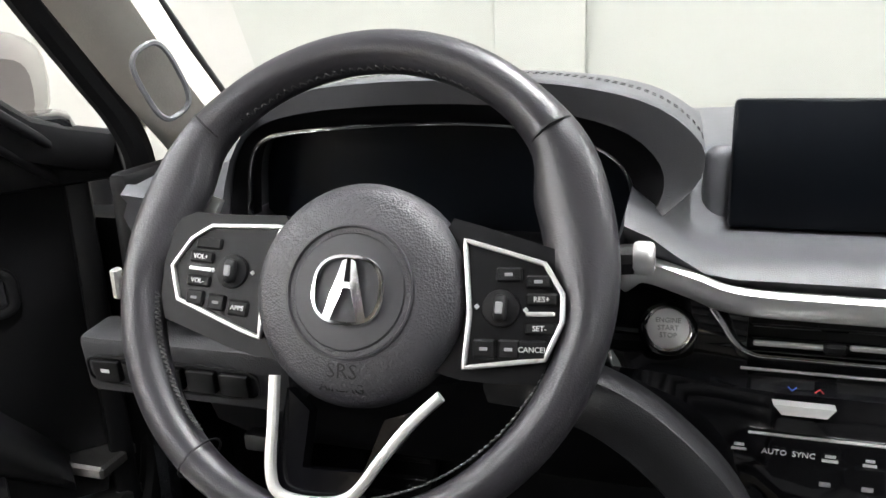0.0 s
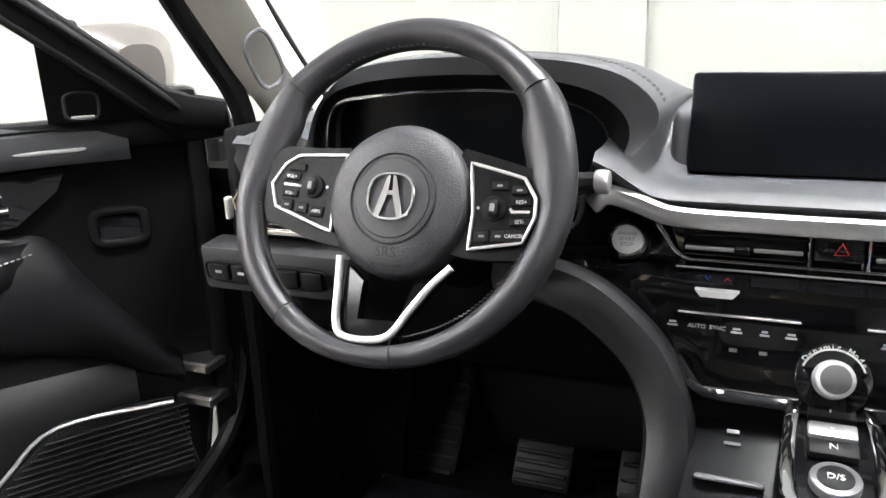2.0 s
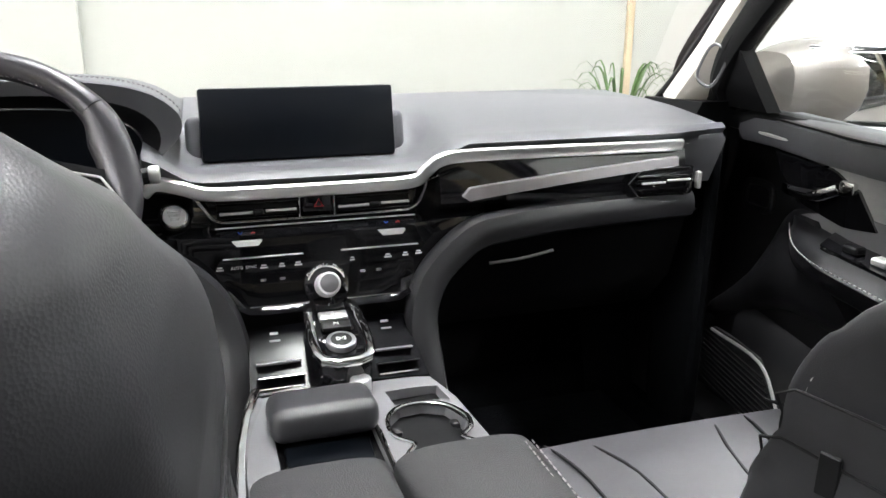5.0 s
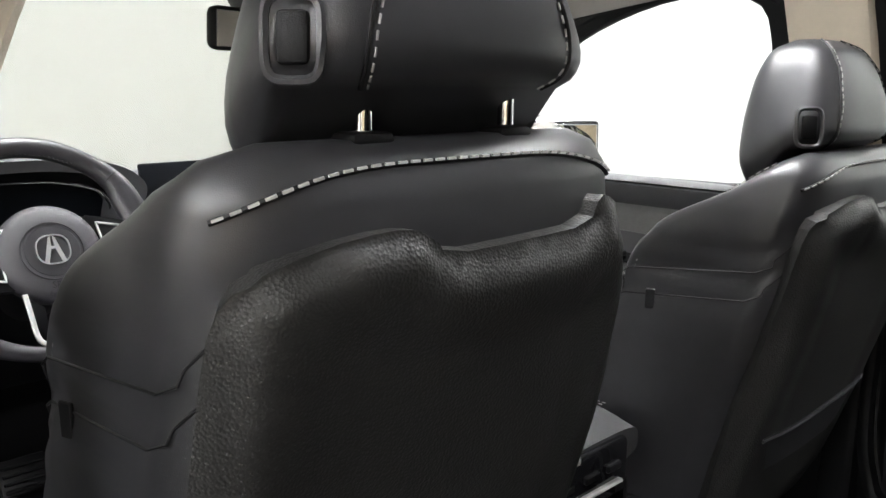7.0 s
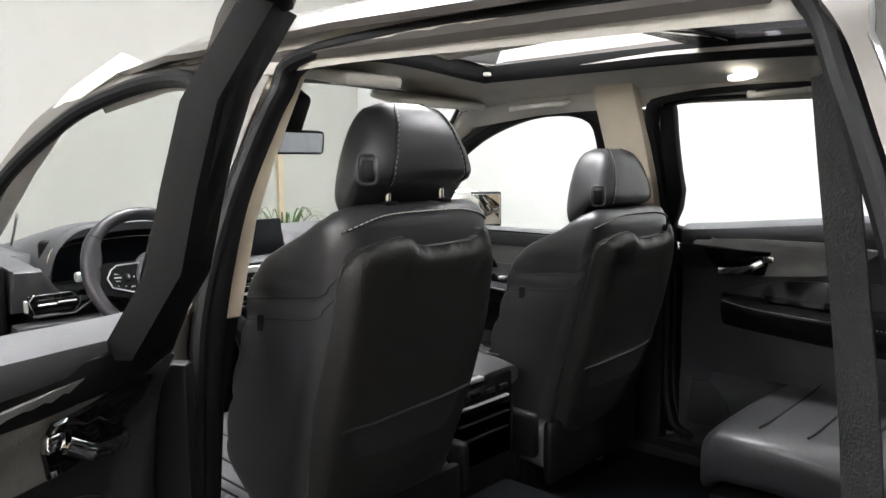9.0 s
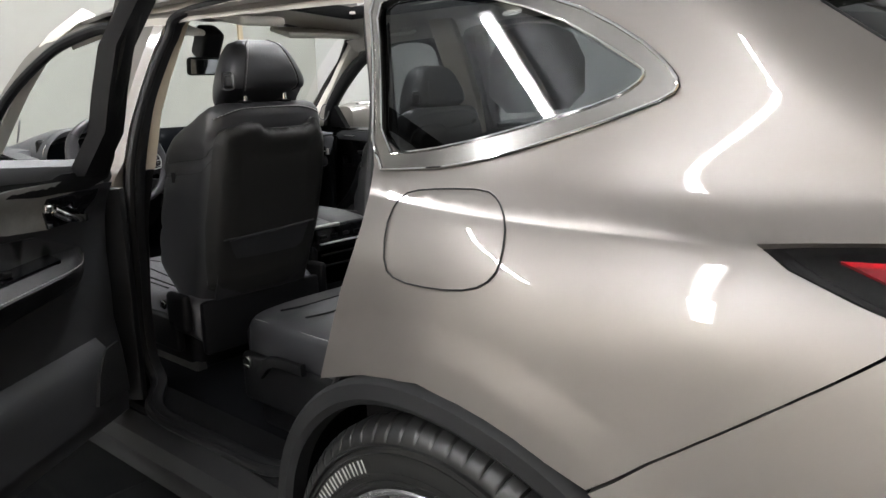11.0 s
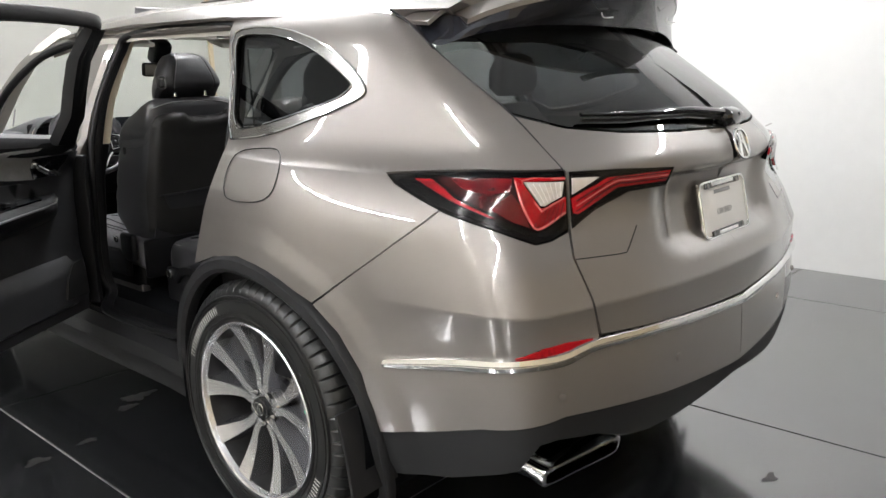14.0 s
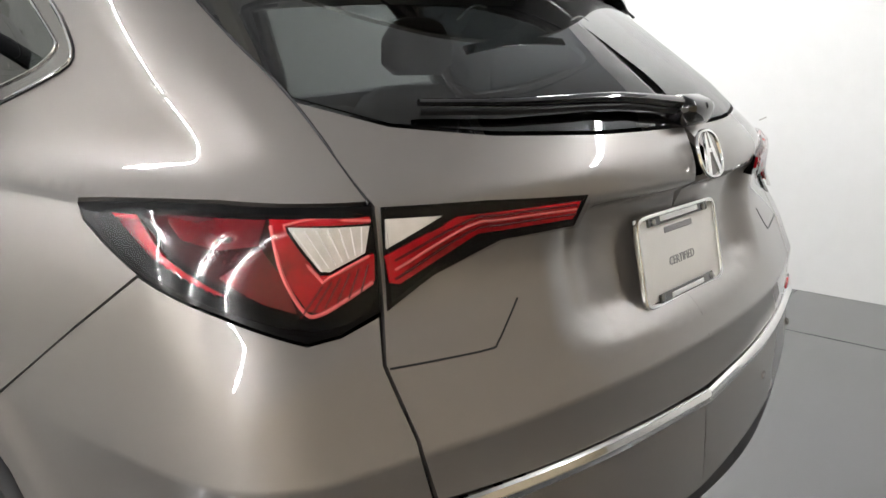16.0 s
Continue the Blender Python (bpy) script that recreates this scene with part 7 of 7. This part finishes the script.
part("wrist_pad", rbox((.135, .085, .045), .018, 4, at(-.043, 1.925, .782, -6)), LEATHER, con, "soft black wrist pad")
bl = curve([(-.118, 2.0, .767), (-.135, 1.94, .760), (-.148, 1.86, .742), (-.152, 1.76, .72)], 5)
link("side_blade", *sweep(bl, bar(.012, .045, .004), False, Vector((0, 0, 1))), CHROME, con, "bright console side blade")
mk = [(-.10, 1.985), (-.092, 2.005), (-.005, 2.005), (.006, 1.985)]
link("key_frame", *sweep([Vector((x, y, .767)) for x, y in densify(mk, .01)], bar(.003, .003, .001), True, Vector((0, 0, 1))), CHROME, con, "bright key frame")
for k in range(3):
    part("console_key", rbox((.030, .014, .006), .002, 1, at(-.077 + k * .034, 1.992, .767)), PLASTIC, con)
    part("icon_bar", rbox((.008, .003, .001), .0004, 1, at(-.077 + k * .034, 1.992, .7703)), WHITE_PRINT, con)
part("selector_knob", disc(.0145, .024, 32, .003, at(.020, 1.99, .777)), BUTTON, con, "ribbed silver selector knob")
# armrest lids
for x, w in ((-.072, .146), (.083, .158)):
    rings = []
    for i, y in enumerate(np.linspace(1.745, 1.36, 14)):
        t = i / 13
        h = .012 + .038 * min(1, math.sin(math.pi * min(1, .08 + t * .9)) ** .4)
        rings.append([(x + u, y, .79 + v * (h / .04)) for u, v in squircle(0, 0, w / 2, .04, 3.6, 26)])
    loft("armrest_lid", rings, mat("armrest_leather", (.05, .05, .052), .45, bump=.35, bscale=520, vary=.15, scale=8), con, "padded grey leather armrest lid", sharp=70)
    for d in (-.004, .004) if x > 0 else ():
        stitches(con, curve([(x + w * .38 + d, y, .8325 - .012 * max(0, (y - 1.7) / .05) ** 2) for y in np.linspace(1.71, 1.40, 12)], 1), .006, .0009)
part("console_rear", rbox((.24, .03, .22), .012, 2, at(.008, 1.365, .70)), PIANO, con, "gloss black rear console face")
for z in (.75, .71, .67):
    part("rear_vent_slat", rbox((.19, .01, .006), .002, 1, at(.008, 1.347, z)), SATIN if z == .75 else PLASTIC, con)
for x in (-.07, -.02, .035, .085):
    part("rear_key", rbox((.03, .008, .012), .002, 1, at(x, 1.348, .775)), PLASTIC, con)
part("bright_lid_edge", rbox((.13, .02, .012), .004, 2, at(-.06, 1.352, .812)), SATIN, con, "bright lid edge")

# pedals, mats
for nm, x0, x1, y, z, w in (("brake_pedal", -.436, -.335, 2.52, .47, .08), ("accelerator_pedal", -.265, -.215, 2.56, .44, .11)):
    p_ = part(nm, rbox((x1 - x0, .02, w), .006, 2, at((x0 + x1) / 2, y + .01, z, -35)), RUBBER, car, "black ribbed rubber pedal")
    for k in range(4):
        part("pedal_rib", rbox((x1 - x0 - .012, .006, .008), .002, 1, at((x0 + x1) / 2, y, z, -35) @ at(0, -.011, -w / 2 + .014 + k * (w - .02) / 3.5)), PLASTIC, p_)
part("foot_rest", rbox((.11, .03, .26), .01, 2, at(-.60, 2.60, .50, -40)), PLASTIC, car, "black plastic foot rest")
for k in range(9):
    part("foot_rest_rib", rbox((.09, .004, .006), .001, 1, at(-.60, 2.60, .50, -40) @ at(0, -.017, -.11 + k * .027)), RUBBER, bpy.data.objects["foot_rest"])
for x in (-.42, .42):
    matob = part("floor_mat", rbox((.48, .62, .012), .005, 2, at(x, 2.15, .436)), mat("mat_carpet", (.010, .0105, .013), .95, spec=.06, bump=1.0, bscale=350, vary=.4, scale=80), None, "")
    tagged(matob, "black carpet floor mat lying in a footwell", "floor mat", "footwell mats")

# seats -----------------------------------------------------------------------------
def front_seat(cx, hy, hz, dz):
    """A front seat; hy, hz: the head restraint's place; dz: how far the back stands above or below the other."""
    e = part("front_seat", rbox((.42, .5, .16), .03, 3, at(cx, 1.62, .50)), PLASTIC, car, "black perforated leather front seat")
    lean = lambda z: 1.335 - .30 * (z - .68)
    HW = (.60, .190, .64, .21, .72, .222, .85, .227, .98, .227, 1.07, .225, 1.13, .221, 1.18, .214, 1.215, .203, 1.235, .184, 1.245, .15)
    TH = (.60, .055, .64, .075, .72, .085, .85, .088, .98, .085, 1.07, .078, 1.13, .07, 1.18, .06, 1.215, .048, 1.235, .03, 1.245, .012)

    def back_at(u01, v01, z):
        """A point of the backrest: u01 across, v01 from its rear (-1) to its front (1)."""
        hw, th = lerp(HW, z), lerp(TH, z)
        bol = .13 * abs(u01) ** 5 * sstep(1.24, 1.11, z) * sstep(.62, .78, z) if v01 > -.05 else 0
        puff = .022 * abs(math.sin((z - .70) / .085 * math.pi)) ** .6 * (1 - .55 * abs(u01) ** 14) * sstep(1.2, 1.15, z) if v01 > 0 else 0
        wide = 1 - .13 * max(0, -v01)
        fold = sum(math.exp(-((z - (z0 + .07 - .25 * ((1 + v01) / 2) ** 1.5)) / .018) ** 2) for z0 in (1.06, 1.10))
        wide *= 1 - .028 * fold * abs(u01) ** 3
        return Vector((cx + u01 * hw * wide, lean(z) + .03 + v01 * th + bol + puff, z + dz))

    rings = []
    for z in [.60, .62, .64, .68, .72] + [.72 + .0125 * k for k in range(1, 17)] + [.92 + .0078 * k for k in range(32)] + [1.17, 1.18, 1.195, 1.205, 1.215, 1.225, 1.235, 1.241, 1.245]:
        rings.append([back_at(u, v, z) for u, v in squircle(0, 0, 1, 1, 3.6, 72)])
    loft("backrest", rings, LEATHER, e, "black leather backrest", sharp=80)

    pan = [(-.185, .64), (-.212, .85), (-.208, 1.0), (-.204, 1.10), (-.199, 1.148), (-.184, 1.170), (-.14, 1.185), (-.088, 1.191), (-.062, 1.188), (-.038, 1.168), (.04, 1.169), (.12, 1.171), (.134, 1.194), (.152, 1.190), (.178, 1.155), (.192, 1.11), (.202, 1.0), (.198, .85), (.172, .64)]
    rim = densify(pan, .012, 1)
    rim_a = np.array([(q.x, q.y) for q in rim])

    def shellback(u, z):
        uu = min(.97, abs(u) / (lerp(HW, min(z, 1.16)) * .98))
        zz = min(z, 1.20)
        return Vector((cx + u, lean(z) + .03 - lerp(TH, zz) * (1 - uu ** 3.6) ** (1 / 3.6) - .009, z + dz))

    def moulded(u, z):
        d = math.sqrt(((rim_a - (u, z)) ** 2).sum(1).min())
        k = sstep(0, .024, d)
        dish = .010 * sstep(.03, .09, d) * sstep(.70, .95, z)
        return shellback(u, z) + Vector((0, -.015 * k + dish, 0))

    patch("back_panel", [(q.x, q.y) for q in rim], moulded, mat("seat_back_shell", (.020, .0195, .019), .46, spec=.55, bump=.5, bscale=420, vary=.12, scale=9), e, .013, .02, (0, -1, 0), "moulded black seat back panel", lift=.004)
    pk = [(-.17, .66), (-.178, .845), (.165, .862), (.16, .66)]
    patch("map_pocket", pk, shellback, LEATHER, e, .04, .008, (0, -1, 0), "black map pocket", lift=.016)
    tube("pocket_hem", curve([shellback(u, .845 + .017 * (u + .178) / .343) + Vector((0, -.020, .001)) for u in np.linspace(-.172, .16, 8)], 3), .0035, LEATHER, e, n=6)
    # stitched seam over the shoulder, on the rear edge
    st = []
    for u in np.linspace(-.97, .95, 60):
        z = 1.237 - .032 * abs(u) ** 5
        p = back_at(u, -(1 - abs(u) ** 3.6) ** (1 / 3.6), z - .009)
        st.append(p + Vector((.004 * u ** 3, -.0032, .003)))
    stitches(e, st, .007, .0013, .004)
    tube("shoulder_seam", [p + Vector((0, .004, -.0015)) for p in st], .0022, RUBBER, e, n=6)
    # wrap-round folds on the flanks
    for sg in (-1, 1):
        for z0 in (1.10, 1.06):
            pts = []
            for t in np.linspace(0, 1, 14):
                ang = radians(-62 + 124 * t)
                c, s_ = math.cos(ang), math.sin(ang)
                pts.append(back_at(sg * abs(c) ** (2 / 3.6), math.copysign(abs(s_) ** (2 / 3.6), s_), z0 + .07 - .25 * t ** 1.5))
            tube("flank_seam", curve(pts, 2), .0012, RUBBER, e, n=6)
    for sg in (-1, 1):
        st = [back_at(sg * .90, (1 - .90 ** 3.6) ** (1 / 3.6), z) + Vector((sg * .001, .002, .001)) for z in np.linspace(1.232, .80, 60)]
        stitches(e, st, .007, .0012, .004)
        st = [back_at(sg * .985, (1 - .985 ** 3.6) ** (1 / 3.6) * .6, z) + Vector((sg * .0004, 0, 0)) for z in np.linspace(1.215, .90, 60)]
        stitches(e, st, .007, .0011, .005)
    # quilted channels on the front of the back
    for k in range(5):
        z = .785 + k * .085
        tube("channel", curve([back_at(u, (1 - abs(u) ** 3.6) ** (1 / 3.6), z) for u in np.linspace(-.8, .8, 21)], 2), .0030, RUBBER, e, n=6)
    # cushion
    rings = []
    for y, hw, zt in ((1.30, .23, .66), (1.36, .25, .68), (1.5, .262, .675), (1.65, .265, .685), (1.80, .26, .70), (1.89, .25, .70), (1.93, .235, .672)):
        row = []
        for u, v in squircle(0, 0, hw, .075, 3.4, 36):
            bol = .03 * (abs(u) / hw) ** 5 if v > 0 else 0
            row.append((cx + u, y, zt - .075 + v + bol))
        rings.append(row)
    # black leather greyed: the sheen from the roof opening is in the base colour
    loft("cushion", rings, mat("sheen_leather", (.072, .071, .077), .42, spec=.6, bump=.25, bscale=900, vary=.15, scale=8), e, "black perforated leather cushion with its sheen in the colour", sharp=80)
    part("cushion_rear_cover", rbox((.45, .03, .17), .014, 2, at(cx, 1.287, .585)), PLASTIC, e, "black rear cover of the seat base")
    for sg in (-1, 1):
        for u0, u1 in ((.10, .06), (.155, .135), (.205, .235)):
            tube("cushion_seam", curve([(cx + sg * (u0 + (u1 - u0) * min(1, (1.885 - y) / .12)), y, np.interp(y, (1.30, 1.36, 1.5, 1.65, 1.80, 1.89, 1.93), (.66, .68, .675, .685, .70, .70, .672)) + .03 * (abs(u1) / .262) ** 5 - .0012) for y in (1.90, 1.86, 1.80, 1.70, 1.58, 1.45)], 3), .0026, RUBBER, e, n=6)
    for sg in (-1, 1):
        tube("bolster_seam", curve([(cx + sg * .2, y, .683 + .02 * ((y - 1.35) / .5)) for y in np.linspace(1.36, 1.84, 8)], 2), .0028, RUBBER, e, n=6)
        part("seat_side_cover", rbox((.03, .46, .11), .012, 3, at(cx + sg * .262, 1.58, .565)), PLASTIC, e, "black seat side cover")
        part("recliner_cover", rbox((.03, .11, .12), .025, 3, at(cx + sg * .262, 1.345, .64)), PLASTIC, e, "black recliner cover")
        part("seat_rail", rbox((.04, .5, .04), .006, 1, at(cx + sg * .19, 1.62, .435)), STEEL, e, "steel seat rail")
    tg = back_at(-1, 0, 1.03)
    part("side_tag", rbox((.004, .014, .03), .001, 1, at(*(tg + Vector((-.002, -.02, 0))), 0, 0, 20)), RUBBER, e)
    # head restraint: its rear face stops higher than its front
    for dx in (-.07, .07):
        tube("restraint_post", [(cx + dx, hy - .02, 1.215 + dz), (cx + dx, hy - .022, hz + .04)], .0065, CHROME, e, "chrome head restraint post", n=12)
        part("post_sleeve", rbox((.036, .03, .012), .005, 2, at(cx + dx, hy - .02, 1.244 + dz)), PLASTIC, e)

    def rest_at(u01, v01, t):
        hw = lerp((0, .132, .06, .144, .16, .147, .28, .142, .55, .122, .8, .100, .93, .082, 1, .05), t)
        th = lerp((0, .045, .06, .062, .16, .072, .4, .072, .7, .062, .9, .046, 1, .018), t)
        low = .062 * (1 - t) ** 2
        z = hz + .036 + .147 * t - low * sstep(-.45, .6, v01)
        return Vector((cx + u01 * hw, hy + v01 * th + .012 * t, z))

    rings = [[rest_at(u, v, t) for u, v in squircle(0, 0, 1, 1, 3.2, 56)] for t in (0, .02, .05, .09, .14, .2, .27, .35, .43, .51, .59, .67, .75, .82, .88, .93, .97, 1)]
    loft("head_restraint", rings, LEATHER, e, "black leather head restraint", sharp=80)
    for sg in (-1, 1):
        seam = []
        for t in (.0, .05, .12, .25, .4, .55, .7, .82, .92, 1):
            u = .66
            v = -(1 - u ** 3.2) ** (1 / 3.2)
            seam.append(rest_at(sg * u, v, t) + Vector((0, -.0008, 0)))
        sc = curve(seam, 5)
        tube("restraint_seam", sc, .0018, RUBBER, e, n=6)
        stitches(e, [p + Vector((-sg * .005, -.0012, 0)) for p in sc], .006, .0009, .004)
    pb = rest_at(-.93, -(1 - .93 ** 3.2) ** (1 / 3.2), .20)
    mb = face(pb + Vector((-.001, -.001, 0)), (.72, -.69, 0), (.10, .05, 1))
    link("button_rim", *sweep([mb @ Vector((x, y, 0)) for x, y in squircle(0, 0, .017, .025, 4, 24)], ring(.0032, 6), True), LEATHER, e, "raised button surround")
    part("restraint_button", rbox((.020, .032, .008), .005, 2, mb), PLASTIC, e, "black release button")
    return e


front_seat(-.385, 1.215, 1.256, .014)
front_seat(.412, 1.245, 1.178, -.035)


def rear_seat(cx):
    e = part("rear_seat", rbox((.44, .46, .16), .02, 2, at(cx, .66, .50)), PLASTIC, car, "black leather second-row seat")
    rings = []
    for y, hw, zt in ((.35, .22, .725), (.45, .25, .74), (.6, .255, .745), (.75, .255, .75), (.86, .25, .745), (.90, .235, .715)):
        rings.append([(cx + u, y, zt - .075 + v + (.015 * (abs(u) / hw) ** 5 if v > 0 else 0)) for u, v in squircle(0, 0, hw, .075, 3.6, 36)])
    loft("cushion", rings, LEATHER, e, "black leather cushion", sharp=80)
    for k, y in enumerate((.48, .58, .68, .78)):
        tube("cushion_channel", curve([(cx + u, y, .748 + .012 * abs(u / .25) ** 5) for u in np.linspace(-.21, .21, 9)], 2), .0028, RUBBER, e, n=6)
    sg = -1 if cx < 0 else 1
    stitches(e, curve([(cx + sg * .243, y, .727) for y in np.linspace(.42, .85, 10)], 2), .007, .0013, .004)
    rings = []
    for z, hw, th in ((.62, .22, .06), (.75, .25, .075), (.95, .25, .07), (1.10, .235, .06), (1.18, .19, .045), (1.21, .12, .02)):
        rings.append([(cx + u, .33 - .30 * (z - .65) + v, z) for u, v in squircle(0, 0, hw, th, 3.6, 36)])
    loft("backrest", rings, LEATHER, e, "black leather backrest", sharp=80)
    rings = [[(cx + u, .14 + v, 1.24 + .17 * t) for u, v in squircle(0, 0, hw, th, 3, 32)] for t, hw, th in ((0, .10, .02), (.2, .14, .045), (.6, .135, .05), (.9, .1, .035), (1, .05, .012))]
    loft("head_restraint", rings, LEATHER, e, "black leather head restraint", sharp=80)
    base = part("seat_base_cover", rbox((.03, .46, .13), .015, 3, at(cx + sg * .252, .66, .575)), PLASTIC, e, "black seat base cover")
    part("slide_button", disc(.017, .012, 28, .002, at(cx + sg * .272, .852, .617, 0, 90)), CHROME, e, "round chrome slide button")
    lev = curve([(cx + sg * .272, .80, .60), (cx + sg * .276, .74, .645), (cx + sg * .274, .62, .65)], 4)
    link("fold_lever", *sweep(lev, bar(.014, .03, .005), False, Vector((0, 0, 1))), PLASTIC, e, "black fold lever")
    return e


part("belt_guide", rbox((.012, .022, .022), .004, 2, at(-.741, 1.258, .70, 20)), CHROME, car, "bright belt guide")
rear_seat(-.47)
rear_seat(.47)
# seat belt by the left quarter trim
link("seat_belt", *sweep(curve([(-.62, .42, 1.42), (-.66, .36, 1.0), (-.69, .36, .66)], 5), bar(.048, .003, .001), False, Vector((1, -.6, 0))), mat("belt_web", (.02, .02, .021), .8, bump=.8, bscale=300, vary=.2, scale=60), car, "black seat belt")
part("belt_tongue", rbox((.03, .012, .05), .004, 1, at(-.69, .352, .74)), CHROME, car, "bright belt tongue")
for s in (-1, 1):
    rings = [[(s * (half_width(y, z) - .05), y, z) for z in (.50, .8, 1.0, 1.14)] for y in np.linspace(.20, -.45, 8)]
    loft("quarter_trim", rings, PLASTIC, car, "black quarter trim", closed=False)
